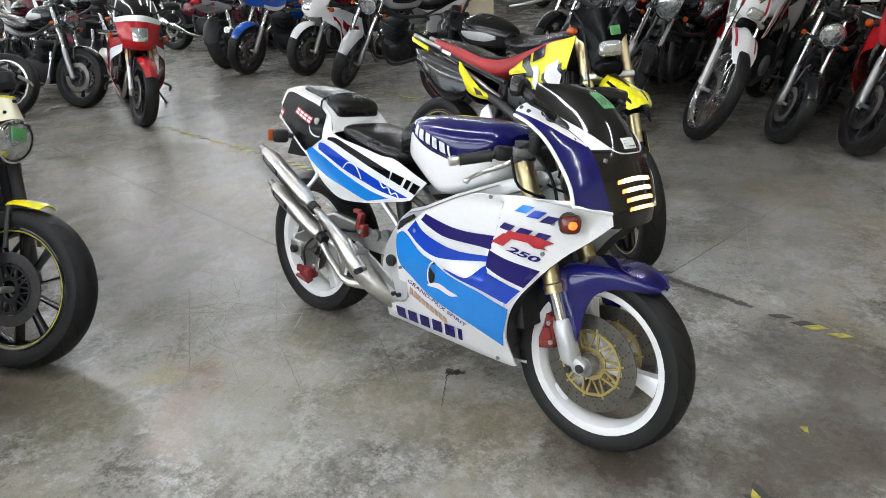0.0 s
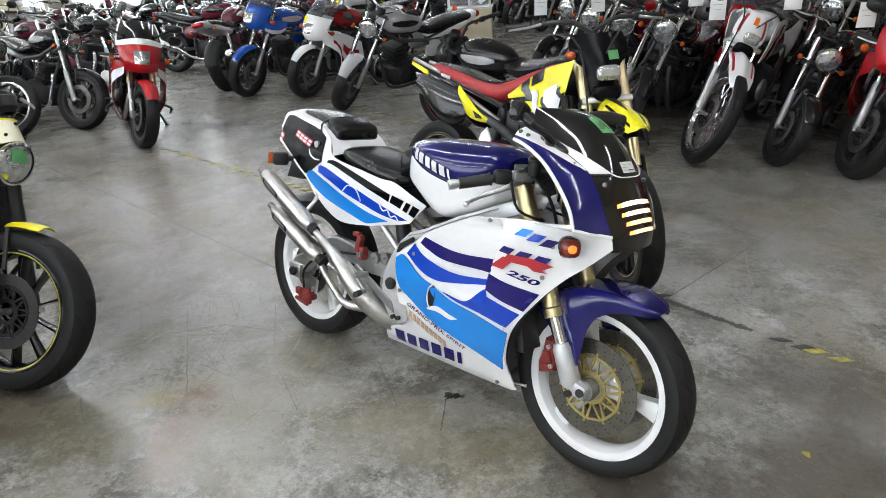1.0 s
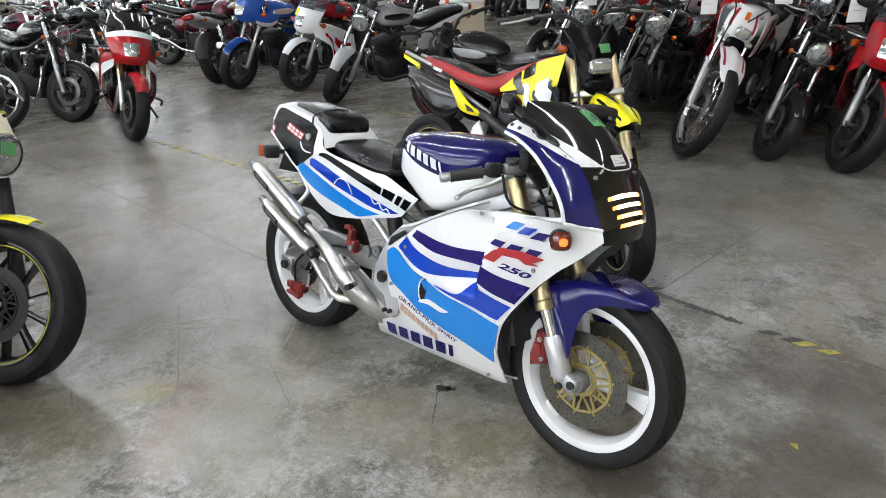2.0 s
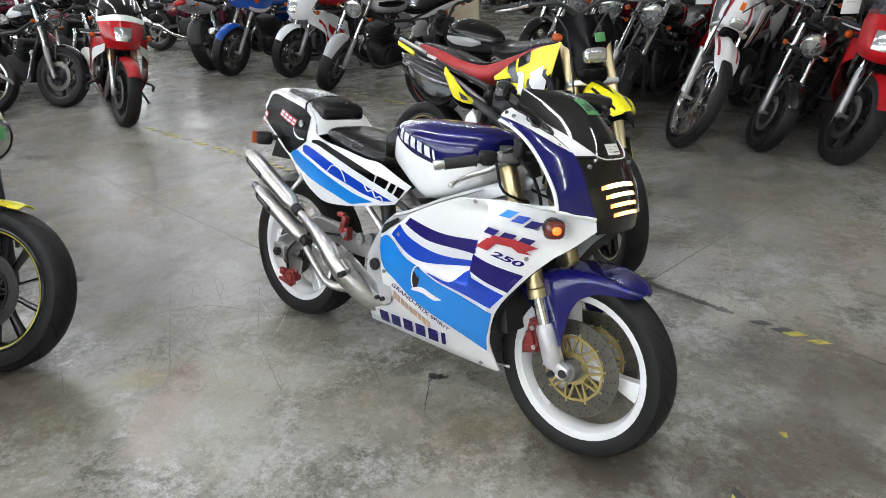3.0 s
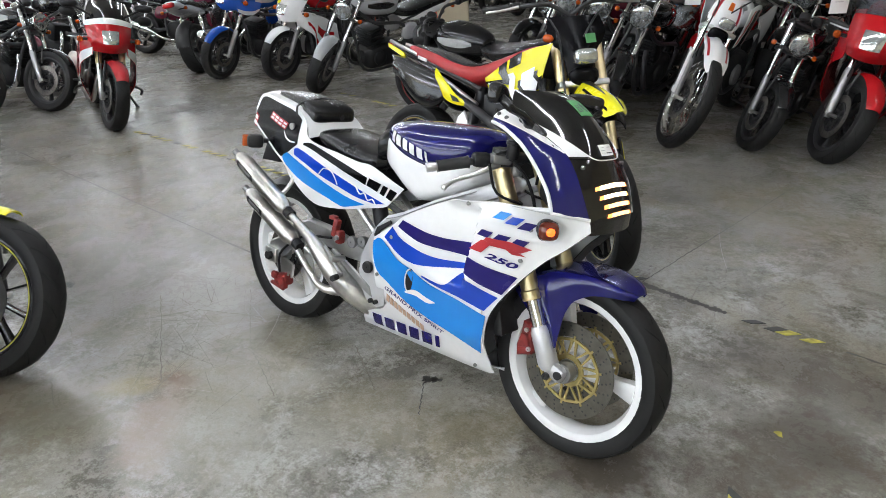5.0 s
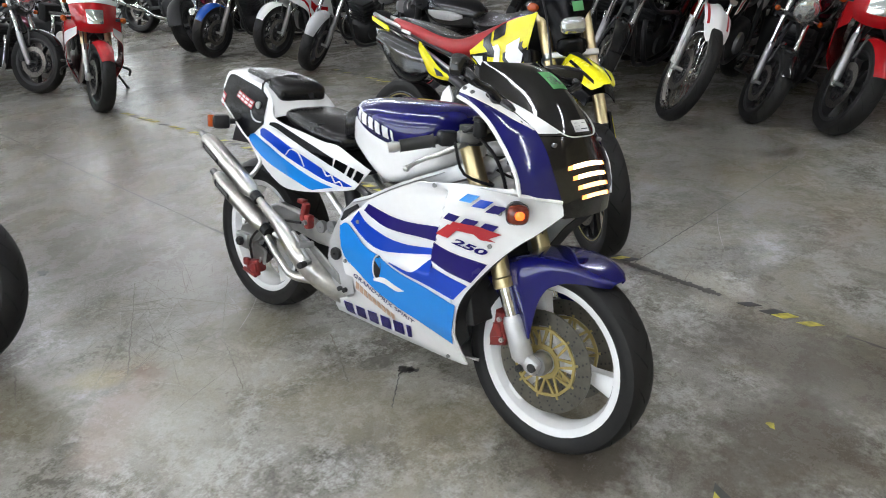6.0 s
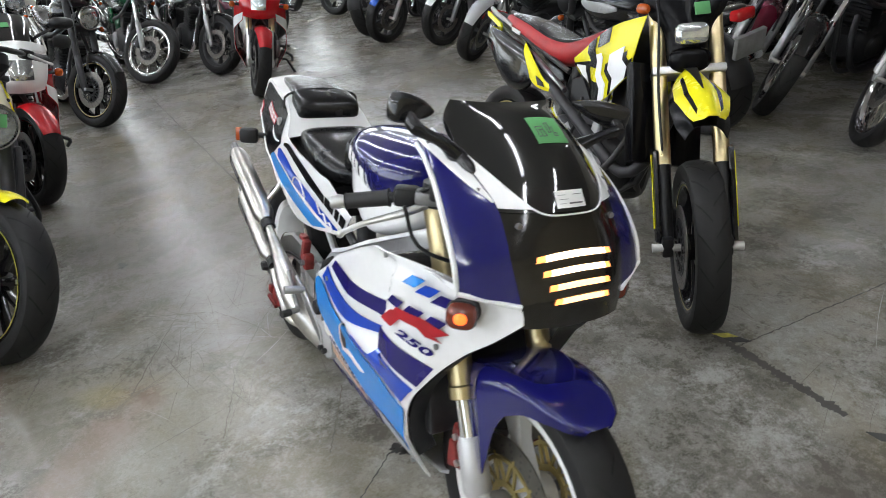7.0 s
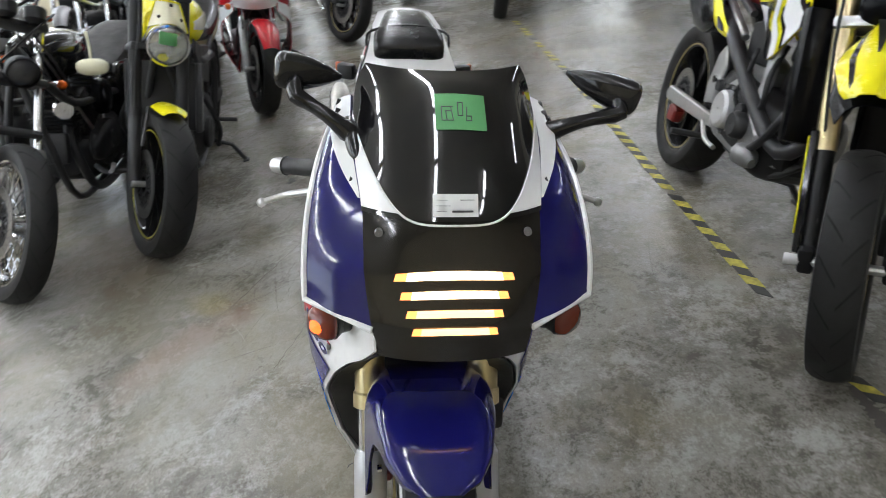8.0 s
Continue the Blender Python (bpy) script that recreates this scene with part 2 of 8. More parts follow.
M = {
    "white": paint("white_paint", (0.86, 0.86, 0.86)),
    "light_blue": paint("light_blue_paint", (0.012, 0.24, 0.72)),
    "mid_blue": paint("blue_paint", (0.008, 0.06, 0.50)),
    "navy": paint("navy_paint", (0.010, 0.005, 0.13), 0.25),
    "cowl_blue": mat("deep_blue_paint", (0.008, 0.008, 0.105), 0.14, 0, 0.05, 5, 0, 0.6, 0.4),
    "black_gloss": paint("black_paint", (0.010, 0.010, 0.011), 0.12),
    "nose_black": mat("black_nose_paint", (0.010, 0.0085, 0.0075), 0.13, 0, 0.1, 6, 0.0, 0.5, 0.4),
    "screen": mat("smoked_screen", (0.008, 0.008, 0.009), 0.05, 0, 0.05, 4, 0, 1.0),
    "smoke": clear("smoked_clear_plastic", (0.10, 0.11, 0.13), 0.04, 0.55),
    "black_plastic": mat("black_plastic", (0.012, 0.012, 0.013), 0.42, 0, 0.2, 12, 0.1, 0, 0.35),
    "rubber": mat("tyre_rubber", (0.014, 0.0137, 0.0137), 0.56, 0, 0.4, 9, 0.25, 0, 0.28),
    "grip": mat("grip_rubber", (0.014, 0.014, 0.014), 0.55, 0, 0.2, 20, 0.3),
    "vinyl": mat("seat_vinyl", (0.009, 0.009, 0.010), 0.24, 0, 0.25, 14, 0.30, 0, 0.45),
    "vinyl_red": mat("red_seat_vinyl", (0.36, 0.018, 0.02), 0.45, 0, 0.15, 14, 0.2),
    "alloy": mat("brushed_aluminium", (0.62, 0.62, 0.61), 0.34, 1.0, 0.15, 14, 0.15),
    "frame_alloy": mat("frame_aluminium", (0.56, 0.56, 0.57), 0.34, 0.45, 0.10, 10, 0.05),
    "steel": mat("exhaust_steel", (0.56, 0.545, 0.515), 0.33, 1.0, 0.35, 9, 0.15),
    "chrome": mat("chrome", (0.75, 0.75, 0.76), 0.08, 1.0, 0.05, 10),
    "gold": mat("gold_anodised", (0.66, 0.55, 0.32), 0.33, 1.0, 0.1, 10),
    "gold_disc": mat("gold_carrier", (0.46, 0.37, 0.15), 0.38, 0.8, 0.12, 15),
    "disc": mat("brake_disc_steel", (0.24, 0.225, 0.205), 0.44, 1.0, 0.2, 25),
    "worn_disc": mat("worn_brake_disc", (0.15, 0.142, 0.122), 0.40, 0.9, 0.25, 25),
    "engine": mat("engine_black", (0.013, 0.013, 0.014), 0.5, 0.3, 0.3, 20, 0.3),
    "engine_grey": mat("engine_grey", (0.28, 0.28, 0.28), 0.45, 0.7, 0.2, 20, 0.2),
    "dark_metal": mat("dark_metal", (0.05, 0.05, 0.052), 0.4, 0.6, 0.2, 20, 0.1),
    "caliper_red": mat("brown_red_caliper", (0.20, 0.020, 0.017), 0.45, 0, 0.5, 30, 0.3),
    "yellow": paint("yellow_paint", (0.80, 0.72, 0.01), 0.25),
    # rim stripe yellow with the shade it sits in put into the colour
    "yellow_line": mat("shaded_yellow_stripe", (0.34, 0.31, 0.02), 0.5, 0, 0.5, 12),
    "orange_lens": mat("amber_lens", (0.42, 0.07, 0.008), 0.15, 0, 0.1, 10, 0, 0.4),
    "dim_lens": mat("dark_red_amber_lens", (0.16, 0.025, 0.012), 0.15, 0, 0.1, 10, 0, 0.4),
    "amber_lit": glow("lit_amber_lens", (1.0, 0.13, 0.020), 1.6),
    "red_lens": mat("red_lens", (0.40, 0.01, 0.012), 0.15, 0, 0.1, 10, 0, 0.4),
    "lamp_glass": mat("lamp_glass", (0.55, 0.57, 0.58), 0.08, 0.75, 0.25, 40, 0.2),
    "headlamp": glow("lit_headlamp", (1.0, 0.72, 0.42), 4.5),
    "headlamp_low": glow("lit_headlamp_warm", (1.0, 0.56, 0.22), 2.1),
    "headlamp_edge": glow("lit_headlamp_amber", (1.0, 0.36, 0.10), 1.4),
    "green_tape": mat("green_tape", (0.10, 0.33, 0.12), 0.6, 0, 0.1, 20),
    "paper": mat("white_paper", (0.78, 0.78, 0.77), 0.7, 0, 0.06, 8),
    "ink": mat("grey_ink", (0.10, 0.10, 0.11), 0.6),
    "red": paint("red_paint", (0.42, 0.008, 0.012)),
    "red_sticker": mat("red_sticker", (0.42, 0.010, 0.018), 0.35),
    "tan_ink": mat("tan_lettering", (0.55, 0.36, 0.25), 0.4),
    "silver": paint("silver_paint", (0.42, 0.42, 0.43), 0.25),
    "blue": paint("bright_blue_paint", (0.01, 0.07, 0.36)),
    "cream": paint("cream_paint", (0.75, 0.72, 0.52), 0.22),
    "maroon": paint("maroon_paint", (0.09, 0.008, 0.02)),
    "green_paint": paint("green_paint", (0.01, 0.07, 0.03)),
    "orange": paint("orange_paint", (0.75, 0.16, 0.02)),
    "cone": mat("cone_plastic", (0.70, 0.07, 0.02), 0.5),
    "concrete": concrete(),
    "wall": mat("cream_wall", (0.62, 0.56, 0.40), 0.7, 0, 0.08, 1.5, 0.1),
    "wall_dim": mat("grey_wall", (0.42, 0.40, 0.35), 0.8, 0, 0.1, 1.5, 0.1),
    "ceiling": mat("ceiling_panel", (0.55, 0.54, 0.50), 0.8, 0, 0.1, 1.0),
    "tube": glow("lit_tube", (0.89, 0.925, 1.0), TUBE_POWER),
    "housing": mat("white_housing", (0.7, 0.7, 0.68), 0.5),
    "window_glow": glow("daylight_pane", (0.9, 0.96, 1.0), WINDOW_POWER),
    "pane": clear("clear_pane", (0.75, 0.8, 0.8), 0.03, 0.2),
    "joint": mat("joint_filler", (0.075, 0.07, 0.062), 0.7, 0, 0.4, 5, 0.3),
    "tape_yellow": mat("worn_yellow_tape", (0.44, 0.38, 0.06), 0.5, 0, 0.55, 35),
    "tape_black": mat("worn_black_tape", (0.04, 0.04, 0.038), 0.5, 0, 0.4, 25),
    "scratch_dark": mat("dark_scratch", (0.125, 0.11, 0.088), 0.6, 0, 0.4, 3),
    "scratch_pale": mat("pale_scratch", (0.36, 0.35, 0.33), 0.6, 0, 0.3, 3),
    # near-black that paints the shade inside grooves and pipe mouths
    "groove": mat("recess_shade", (0.004, 0.004, 0.004), 0.9),
    "black_satin": mat("black_satin_paint", (0.004, 0.004, 0.005), 0.22, 0, 0.1, 6, 0.0, 0.0, 0.12),
    "dark_disc": mat("dark_brake_disc", (0.06, 0.058, 0.055), 0.45, 0.7, 0.2, 25),
    "spar": mat("painted_grey_spar", (0.50, 0.50, 0.51), 0.4, 0.2, 0.1, 9),
    "dull_alloy": mat("dull_cast_alloy", (0.36, 0.36, 0.355), 0.42, 0.9, 0.2, 16, 0.15),
    "red_rim": mat("red_rim_stripe", (0.35, 0.01, 0.015), 0.4),
    "oil": mat("oil_stain", (0.03, 0.028, 0.026), 0.3, 0, 0.5, 12),
}


# ---------- mesh tools ----------
class Geo:
    """Vertices and faces that grow together."""

    def __init__(self):
        self.v, self.f = [], []

    def add(self, verts, faces):
        k = len(self.v)
        self.v += [Vector(p) for p in verts]
        self.f += [tuple(i + k for i in q) for q in faces]
        return self

    def join(self, *others):
        for o in others:
            self.add(o.v, o.f)
        return self

    def tf(self, m):
        g = Geo()
        g.v, g.f = [m @ p for p in self.v], list(self.f)
        if m.to_3x3().determinant() < 0:
            g.f = [tuple(reversed(q)) for q in g.f]
        return g


def mesh_of(name, geo, material, sharp=35):
    me = bpy.data.meshes.new(name)
    me.from_pydata([tuple(p) for p in geo.v], [], geo.f)
    me.materials.append(material)
    me.polygons.foreach_set("use_smooth", [True] * len(me.polygons))
    bm = bmesh.new()
    bm.from_mesh(me)
    bmesh.ops.remove_doubles(bm, verts=bm.verts, dist=1e-5)
    bmesh.ops.recalc_face_normals(bm, faces=bm.faces)
    bm.to_mesh(me)
    bm.free()
    me.set_sharp_from_angle(angle=radians(sharp))
    return me


def part(name, geo, material, parent, label="", sharp=35):
    """One mesh object under a thing or under a part."""
    ob = new(name, geo if isinstance(geo, bpy.types.Mesh) else mesh_of(name, geo, material, sharp))
    ob.parent = parent
    if label:
        ob["label"] = label
    return ob


def thing(name, geo, material, label, category, group="", kind="", m=None, sharp=35):
    ob = new(name, mesh_of(name, geo, material, sharp))
    if m is not None:
        ob.matrix_world = m
    return tagged(ob, label, category, group, kind)


def root(name, label, category, group="", m=None):
    ob = new(name)
    ob.empty_display_size = 0.1
    if m is not None:
        ob.matrix_world = m
    return tagged(ob, label, category, group)


def lathe(profile, n=32, closed=False):
    """Spin (radius, along) about the y axis."""
    g, k = Geo(), len(profile)
    v = [(r * math.cos(a), y, r * math.sin(a)) for a in (2 * math.pi * i / n for i in range(n)) for r, y in profile]
    f = [(i * k + j, i * k + (j + 1) % k, (i + 1) % n * k + (j + 1) % k, (i + 1) % n * k + j)
         for i in range(n) for j in range(k if closed else k - 1)]
    return g.add(v, f)


def curve(pts, n=24):
    """Catmull-Rom through the points, n samples spaced evenly along it."""
    p = [Vector(q if len(q) == 3 else (q[0], 0, q[1])) for q in pts]
    if len(p) == 2:
        return [p[0].lerp(p[1], i / (n - 1)) for i in range(n)]
    e = [p[0] * 2 - p[1]] + p + [p[-1] * 2 - p[-2]]
    fine = []
    for i in range(1, len(e) - 2):
        for s in range(12):
            t = s / 12
            a, b, c, d = e[i - 1:i + 3]
            fine.append(0.5 * ((2 * b) + (c - a) * t + (2 * a - 5 * b + 4 * c - d) * t * t + (3 * b - a - 3 * c + d) * t ** 3))
    fine.append(p[-1])
    return even(fine, n)


def even(fine, n):
    s = [0.0]
    for a, b in zip(fine, fine[1:]):
        s.append(s[-1] + (b - a).length)
    out, j = [], 0
    for i in range(n):
        d = s[-1] * i / (n - 1)
        while j < len(s) - 2 and s[j + 1] < d:
            j += 1
        w = (d - s[j]) / max(1e-9, s[j + 1] - s[j])
        out.append(fine[j].lerp(fine[j + 1], min(1, w)))
    return out


def poly(pts, n=24):
    """Straight runs between the points, evenly sampled."""
    return even([Vector(q if len(q) == 3 else (q[0], 0, q[1])) for q in pts], n)


def loft(rings, caps=True):
    g, k = Geo(), len(rings[0])
    v = [p for r in rings for p in r]
    f = [(i * k + j, i * k + (j + 1) % k, (i + 1) * k + (j + 1) % k, (i + 1) * k + j)
         for i in range(len(rings) - 1) for j in range(k)]
    if caps:
        f += [tuple(range(k)), tuple((len(rings) - 1) * k + j for j in range(k))]
    return g.add(v, f)


def tube(pts, r, n=10, steps=0, caps=True):
    """A bar along the points; r is one radius or one for each point."""
    p = [Vector(q) for q in pts]
    rad = list(r) if isinstance(r, (list, tuple)) else [r] * len(p)
    if steps:
        w = curve([(i, v) for i, v in enumerate(rad)], steps) if len(set(rad)) > 1 else None
        rad = [q.z for q in w] if w else [rad[0]] * steps
        p = curve(p, steps)
    rings, up = [], None
    for i, q in enumerate(p):
        d = (p[min(i + 1, len(p) - 1)] - p[max(i - 1, 0)]).normalized()
        up = (up - d * up.dot(d)).normalized() if up is not None else d.orthogonal().normalized()
        s = d.cross(up)
        rings.append([q + (up * math.cos(a) + s * math.sin(a)) * rad[i] for a in (2 * math.pi * j / n for j in range(n))])
    return loft(rings, caps)


def blob(stations, n=20, power=2.5, caps=True):
    """Rounded body along x: stations of (x, z middle, half width, half height[, y])."""
    rings = []
    for x, z, w, h, *y in stations:
        ring = []
        for j in range(n):
            a = 2 * math.pi * j / n
            c, s = math.cos(a), math.sin(a)
            ring.append(Vector((x, (y[0] if y else 0) + w * math.copysign(abs(c) ** (2 / power), c),
                                z + h * math.copysign(abs(s) ** (2 / power), s))))
        rings.append(ring)
    return loft(rings, caps)


def smooth_blob(stations, steps=18, n=20, power=2.5):
    k = len(stations[0])
    cols = [curve([(i, s[c]) for i, s in enumerate(stations)], 4 * steps) for c in range(k)]
    pick = [round(i * (4 * steps - 1) / (steps - 1)) for i in range(steps)]
    return blob([tuple(cols[c][i].z for c in range(k)) for i in pick], n, power)


def box(c, s, bevel=0.004, m=None):
    bm = bmesh.new()
    bmesh.ops.create_cube(bm, size=1)
    for v in bm.verts:
        v.co = Vector((v.co.x * s[0], v.co.y * s[1], v.co.z * s[2]))
    if bevel:
        bmesh.ops.bevel(bm, geom=bm.edges[:], offset=min(bevel, min(s) * 0.45), segments=2, profile=0.5, affect="EDGES")
    g = Geo()
    bm.verts.ensure_lookup_table()
    t = Matrix.Translation(c) @ (m or Matrix.Identity(4))
    g.add([t @ v.co for v in bm.verts], [tuple(v.index for v in f.verts) for f in bm.faces])
    bm.free()
    return g


def prism(outline, y0, y1, bevel=0.003):
    """An outline in (x, z) with depth from y0 to y1 and chamfered rims."""
    p = [Vector((x, 0, z)) for x, z in outline]
    n, mid = len(p), sum((Vector(q) for q in p), Vector()) / len(p)
    inset = []
    for i in range(n):
        a, b, c = p[i - 1], p[i], p[(i + 1) % n]
        t = ((b - a).normalized() + (c - b).normalized())
        d = Vector((-t.z, 0, t.x)).normalized() if t.length > 1e-6 else Vector()
        if ((b + d * 1e-3) - mid).length > (b - mid).length:
            d = -d
        inset.append(b + d * bevel)
    s = 1 if y1 > y0 else -1
    lay = [(inset, y0), (p, y0 + s * bevel), (p, y1 - s * bevel), (inset, y1)]
    return loft([[Vector((q.x, y, q.z)) for q in ring] for ring, y in lay])


def sheet(rows, thick=0.003, inward=None):
    """A grid of points given depth along its normals."""
    nu, nv = len(rows), len(rows[0])
    nor = []
    for i in range(nu):
        line = []
        for j in range(nv):
            a = rows[min(i + 1, nu - 1)][j] - rows[max(i - 1, 0)][j]
            b = rows[i][min(j + 1, nv - 1)] - rows[i][max(j - 1, 0)]
            c = a.cross(b)
            line.append(c.normalized() if c.length > 1e-12 else Vector((0, 0, 0)))
        nor.append(line)
    if inward is not None:
        c = nor[nu // 2][nv // 2]
        sgn = 1 if c.dot(Vector(inward)) > 0 else -1
    else:
        sgn = 1
    g = Geo()
    v = [p for r in rows for p in r] + [rows[i][j] + nor[i][j] * thick * sgn for i in range(nu) for j in range(nv)]
    k = nu * nv
    f = []
    for i in range(nu - 1):
        for j in range(nv - 1):
            q = (i * nv + j, i * nv + j + 1, (i + 1) * nv + j + 1, (i + 1) * nv + j)
            f += [q, tuple(x + k for x in reversed(q))]
    rim = [(i, 0) for i in range(nu)] + [(nu - 1, j) for j in range(1, nv)] + [(i, nv - 1) for i in range(nu - 2, -1, -1)] + [(0, j) for j in range(nv - 2, 0, -1)]
    for a, b in zip(rim, rim[1:] + rim[:1]):
        ia, ib = a[0] * nv + a[1], b[0] * nv + b[1]
        f.append((ia, ib, ib + k, ia + k))
    return g.add(v, f)


def ruled(a, b, n=8):
    """Rows of points from curve a to curve b, equally sampled."""
    return [[p.lerp(q, j / (n - 1)) for j in range(n)] for p, q in zip(a, b)]


def coons(top, low, back, front):
    """A patch between four edges: top and low run the same way, back and front from top to low."""
    nu, nv = len(top), len(back)
    rows = []
    for i in range(nu):
        u = i / (nu - 1)
        rows.append([top[i] * (1 - j / (nv - 1)) + low[i] * (j / (nv - 1)) + back[j] * (1 - u) + front[j] * u
                     - (top[0] * (1 - u) * (1 - j / (nv - 1)) + top[-1] * u * (1 - j / (nv - 1))
                        + low[0] * (1 - u) * (j / (nv - 1)) + low[-1] * u * (j / (nv - 1))) for j in range(nv)])
    return rows


def smooth(a, b, v):
    k = min(1, max(0, (v - a) / (b - a)))
    return k * k * (3 - 2 * k)


def interp(x, xs, ys):
    return float(np.interp(x, xs, ys))


def T(x=0, y=0, z=0, rx=0, ry=0, rz=0):
    return pose(x, y, z, rx, ry, rz)


# ---------- wheels ----------
def tyre_geo(R, rim, w, n=48):
    s = w / 2
    side = R - rim
    prof = [(rim - 0.004, -s * 0.66), (rim + side * 0.25, -s * 0.92), (rim + side * 0.55, -s), (rim + side * 0.78, -s * 0.93),
            (rim + side * 0.92, -s * 0.66), (R - side * 0.015, -s * 0.33), (R, 0), (R - side * 0.015, s * 0.33), (rim + side * 0.92, s * 0.66),
            (rim + side * 0.78, s * 0.93), (rim + side * 0.55, s), (rim + side * 0.25, s * 0.92), (rim - 0.004, s * 0.66)]
    g = lathe(prof, n)
    return g


def groove_geo(R, w, n=18):
    """Curved tread cuts: flat black strips on the crown that stand for shaded grooves."""
    g = Geo()
    for i in range(n):
        for sgn in (-1, 1):
            a0 = 2 * math.pi * (i + (0.5 if sgn > 0 else 0)) / n
            pts = []
            for k in range(5):
                u = k / 4
                y = sgn * w * (0.03 + 0.40 * u)
                sd = 0.078
                r = interp(abs(y) / (w / 2), (0, 0.33, 0.66, 0.93), (R, R - sd * 0.015, R - sd * 0.08, R - sd * 0.22)) + 0.0007
                a = a0 + 0.22 * u
                pts.append(Vector((r * math.cos(a), y, r * math.sin(a))))
            for p, q in zip(pts, pts[1:]):
                d = Vector((-math.sin(a0), 0, math.cos(a0))) * 0.0042
                k = len(g.v)
                g.v += [p - d, p + d, q + d, q - d]
                g.f.append((k, k + 1, k + 2, k + 3))
    return g


def rim_geo(rim, w, hub=0.035, spokes=3, style="cast", n=48):
    s = w / 2 * 0.72
    prof = [(rim + 0.006, -s), (rim + 0.008, -s - 0.004), (rim - 0.002, -s - 0.005), (rim - 0.016, -s + 0.002), (rim - 0.026, -s * 0.45), (rim - 0.03, 0),
            (rim - 0.026, s * 0.45), (rim - 0.016, s - 0.002), (rim - 0.002, s + 0.005), (rim + 0.008, s + 0.004), (rim + 0.006, s), (rim - 0.008, s * 0.4), (rim - 0.008, -s * 0.4)]
    g = lathe(prof, n, closed=True)
    g.join(lathe([(0.008, -s * 1.1), (hub, -s * 1.1), (hub + 0.006, -s * 0.7), (hub, 0), (hub + 0.006, s * 0.7), (hub, s * 1.1), (0.008, s * 1.1)], 20, True))
    if style == "cast":
        for i in range(spokes):
            a = 2 * math.pi * i / spokes + 0.35
            ln = rim - 0.02
            k = 0.066 if spokes <= 3 else (0.024 if spokes <= 6 else 0.014)
            d = s * 0.42
            rings = []
            for r, kk, dd in ((hub * 0.8, k * 0.8, d), ((hub + ln) / 2, k * 0.55, d * 0.8), (ln, k, d)):
                rings.append([Vector((r, y, x)) for x, y in ((-kk / 2, -dd), (-kk * 0.35, -dd * 1.3), (kk * 0.35, -dd * 1.3), (kk / 2, -dd), (kk / 2, dd), (kk * 0.35, dd * 1.3), (-kk * 0.35, dd * 1.3), (-kk / 2, dd))])
            g.join(loft(rings).tf(Matrix.Rotation(a, 4, "Y")))
    else:
        for i in range(spokes):
            a = 2 * math.pi * i / spokes
            sg = 1 if i % 2 else -1
            tilt = 0.35 if (i // 2) % 2 else -0.35
            h = Vector((math.cos(a + tilt) * hub, sg * s * 0.9, math.sin(a + tilt) * hub))
            e = Vector((math.cos(a) * (rim - 0.026), sg * s * 0.15, math.sin(a) * (rim - 0.026)))
            g.join(tube([h, e], 0.0022, 5))
    return g


def disc_geo(r0, r1, y, th=0.004):
    g = lathe([(r0, y - th / 2), (r1, y - th / 2), (r1, y + th / 2), (r0, y + th / 2)], 48, True)
    return g


# flat black hexagons on the disc face, painted for the dark in drilled holes
def hole_geo(r0, r1, y, n=24):
    g = Geo()
    for i in range(n):
        for k in range(3):
            a = 2 * math.pi * (i + 0.16 * k) / n
            r = r0 + (r1 - r0) * (0.22 + 0.28 * k)
            c = Vector((r * math.cos(a), y, r * math.sin(a)))
            h = [c + Vector((math.cos(b), 0, math.sin(b))) * 0.0034 for b in (math.pi * j / 3 for j in range(6))]
            kk = len(g.v)
            g.v += h
            g.f.append(tuple(range(kk, kk + 6)))
    return g


def carrier_geo(r0, r1, y, arms=10, th=0.003):
    """A hub ring, slim V-shaped arms and an outer ring with tabs, in one piece."""
    step = 2 * math.pi / arms
    rad = (r0, r0 + 0.015, r1 - 0.011, r1 - 0.003, r1 + 0.007)
    inner, outer = (-0.47, -0.32, 0.32, 0.47), (-0.20, -0.05, 0.05, 0.20)
    flat, index, faces = [], {}, []

    def vert(i, k, j):
        key = (i % arms, k, j)
        if key not in index:
            a = step * (i + (inner if j < 2 else outer)[k])
            index[key] = len(flat)
            flat.append((rad[j] * math.cos(a), rad[j] * math.sin(a)))
        return index[key]
    for i in range(arms):
        for k in range(4):
            nxt = (i, k + 1) if k < 3 else (i + 1, 0)
            for j in (0, 2):
                faces.append((vert(i, k, j), vert(i, k, j + 1), vert(*nxt, j + 1), vert(*nxt, j)))
        faces.append((vert(i, 1, 3), vert(i, 1, 4), vert(i, 2, 4), vert(i, 2, 3)))
        for k in (0, 2):
            faces.append((vert(i, k, 1), vert(i, k, 2), vert(i, k + 1, 2), vert(i, k + 1, 1)))
    m = len(flat)
    edges = collections.Counter(frozenset((f[q], f[q - 1])) for f in faces for q in range(4))
    rim = [(f[q - 1], f[q]) for f in faces for q in range(4) if edges[frozenset((f[q], f[q - 1]))] == 1]
    return Geo().add([(u, y - th, v) for u, v in flat] + [(u, y + th, v) for u, v in flat],
                     faces + [tuple(q + m for q in reversed(f)) for f in faces] + [(p, q, q + m, p + m) for p, q in rim])


WHEELS = {}


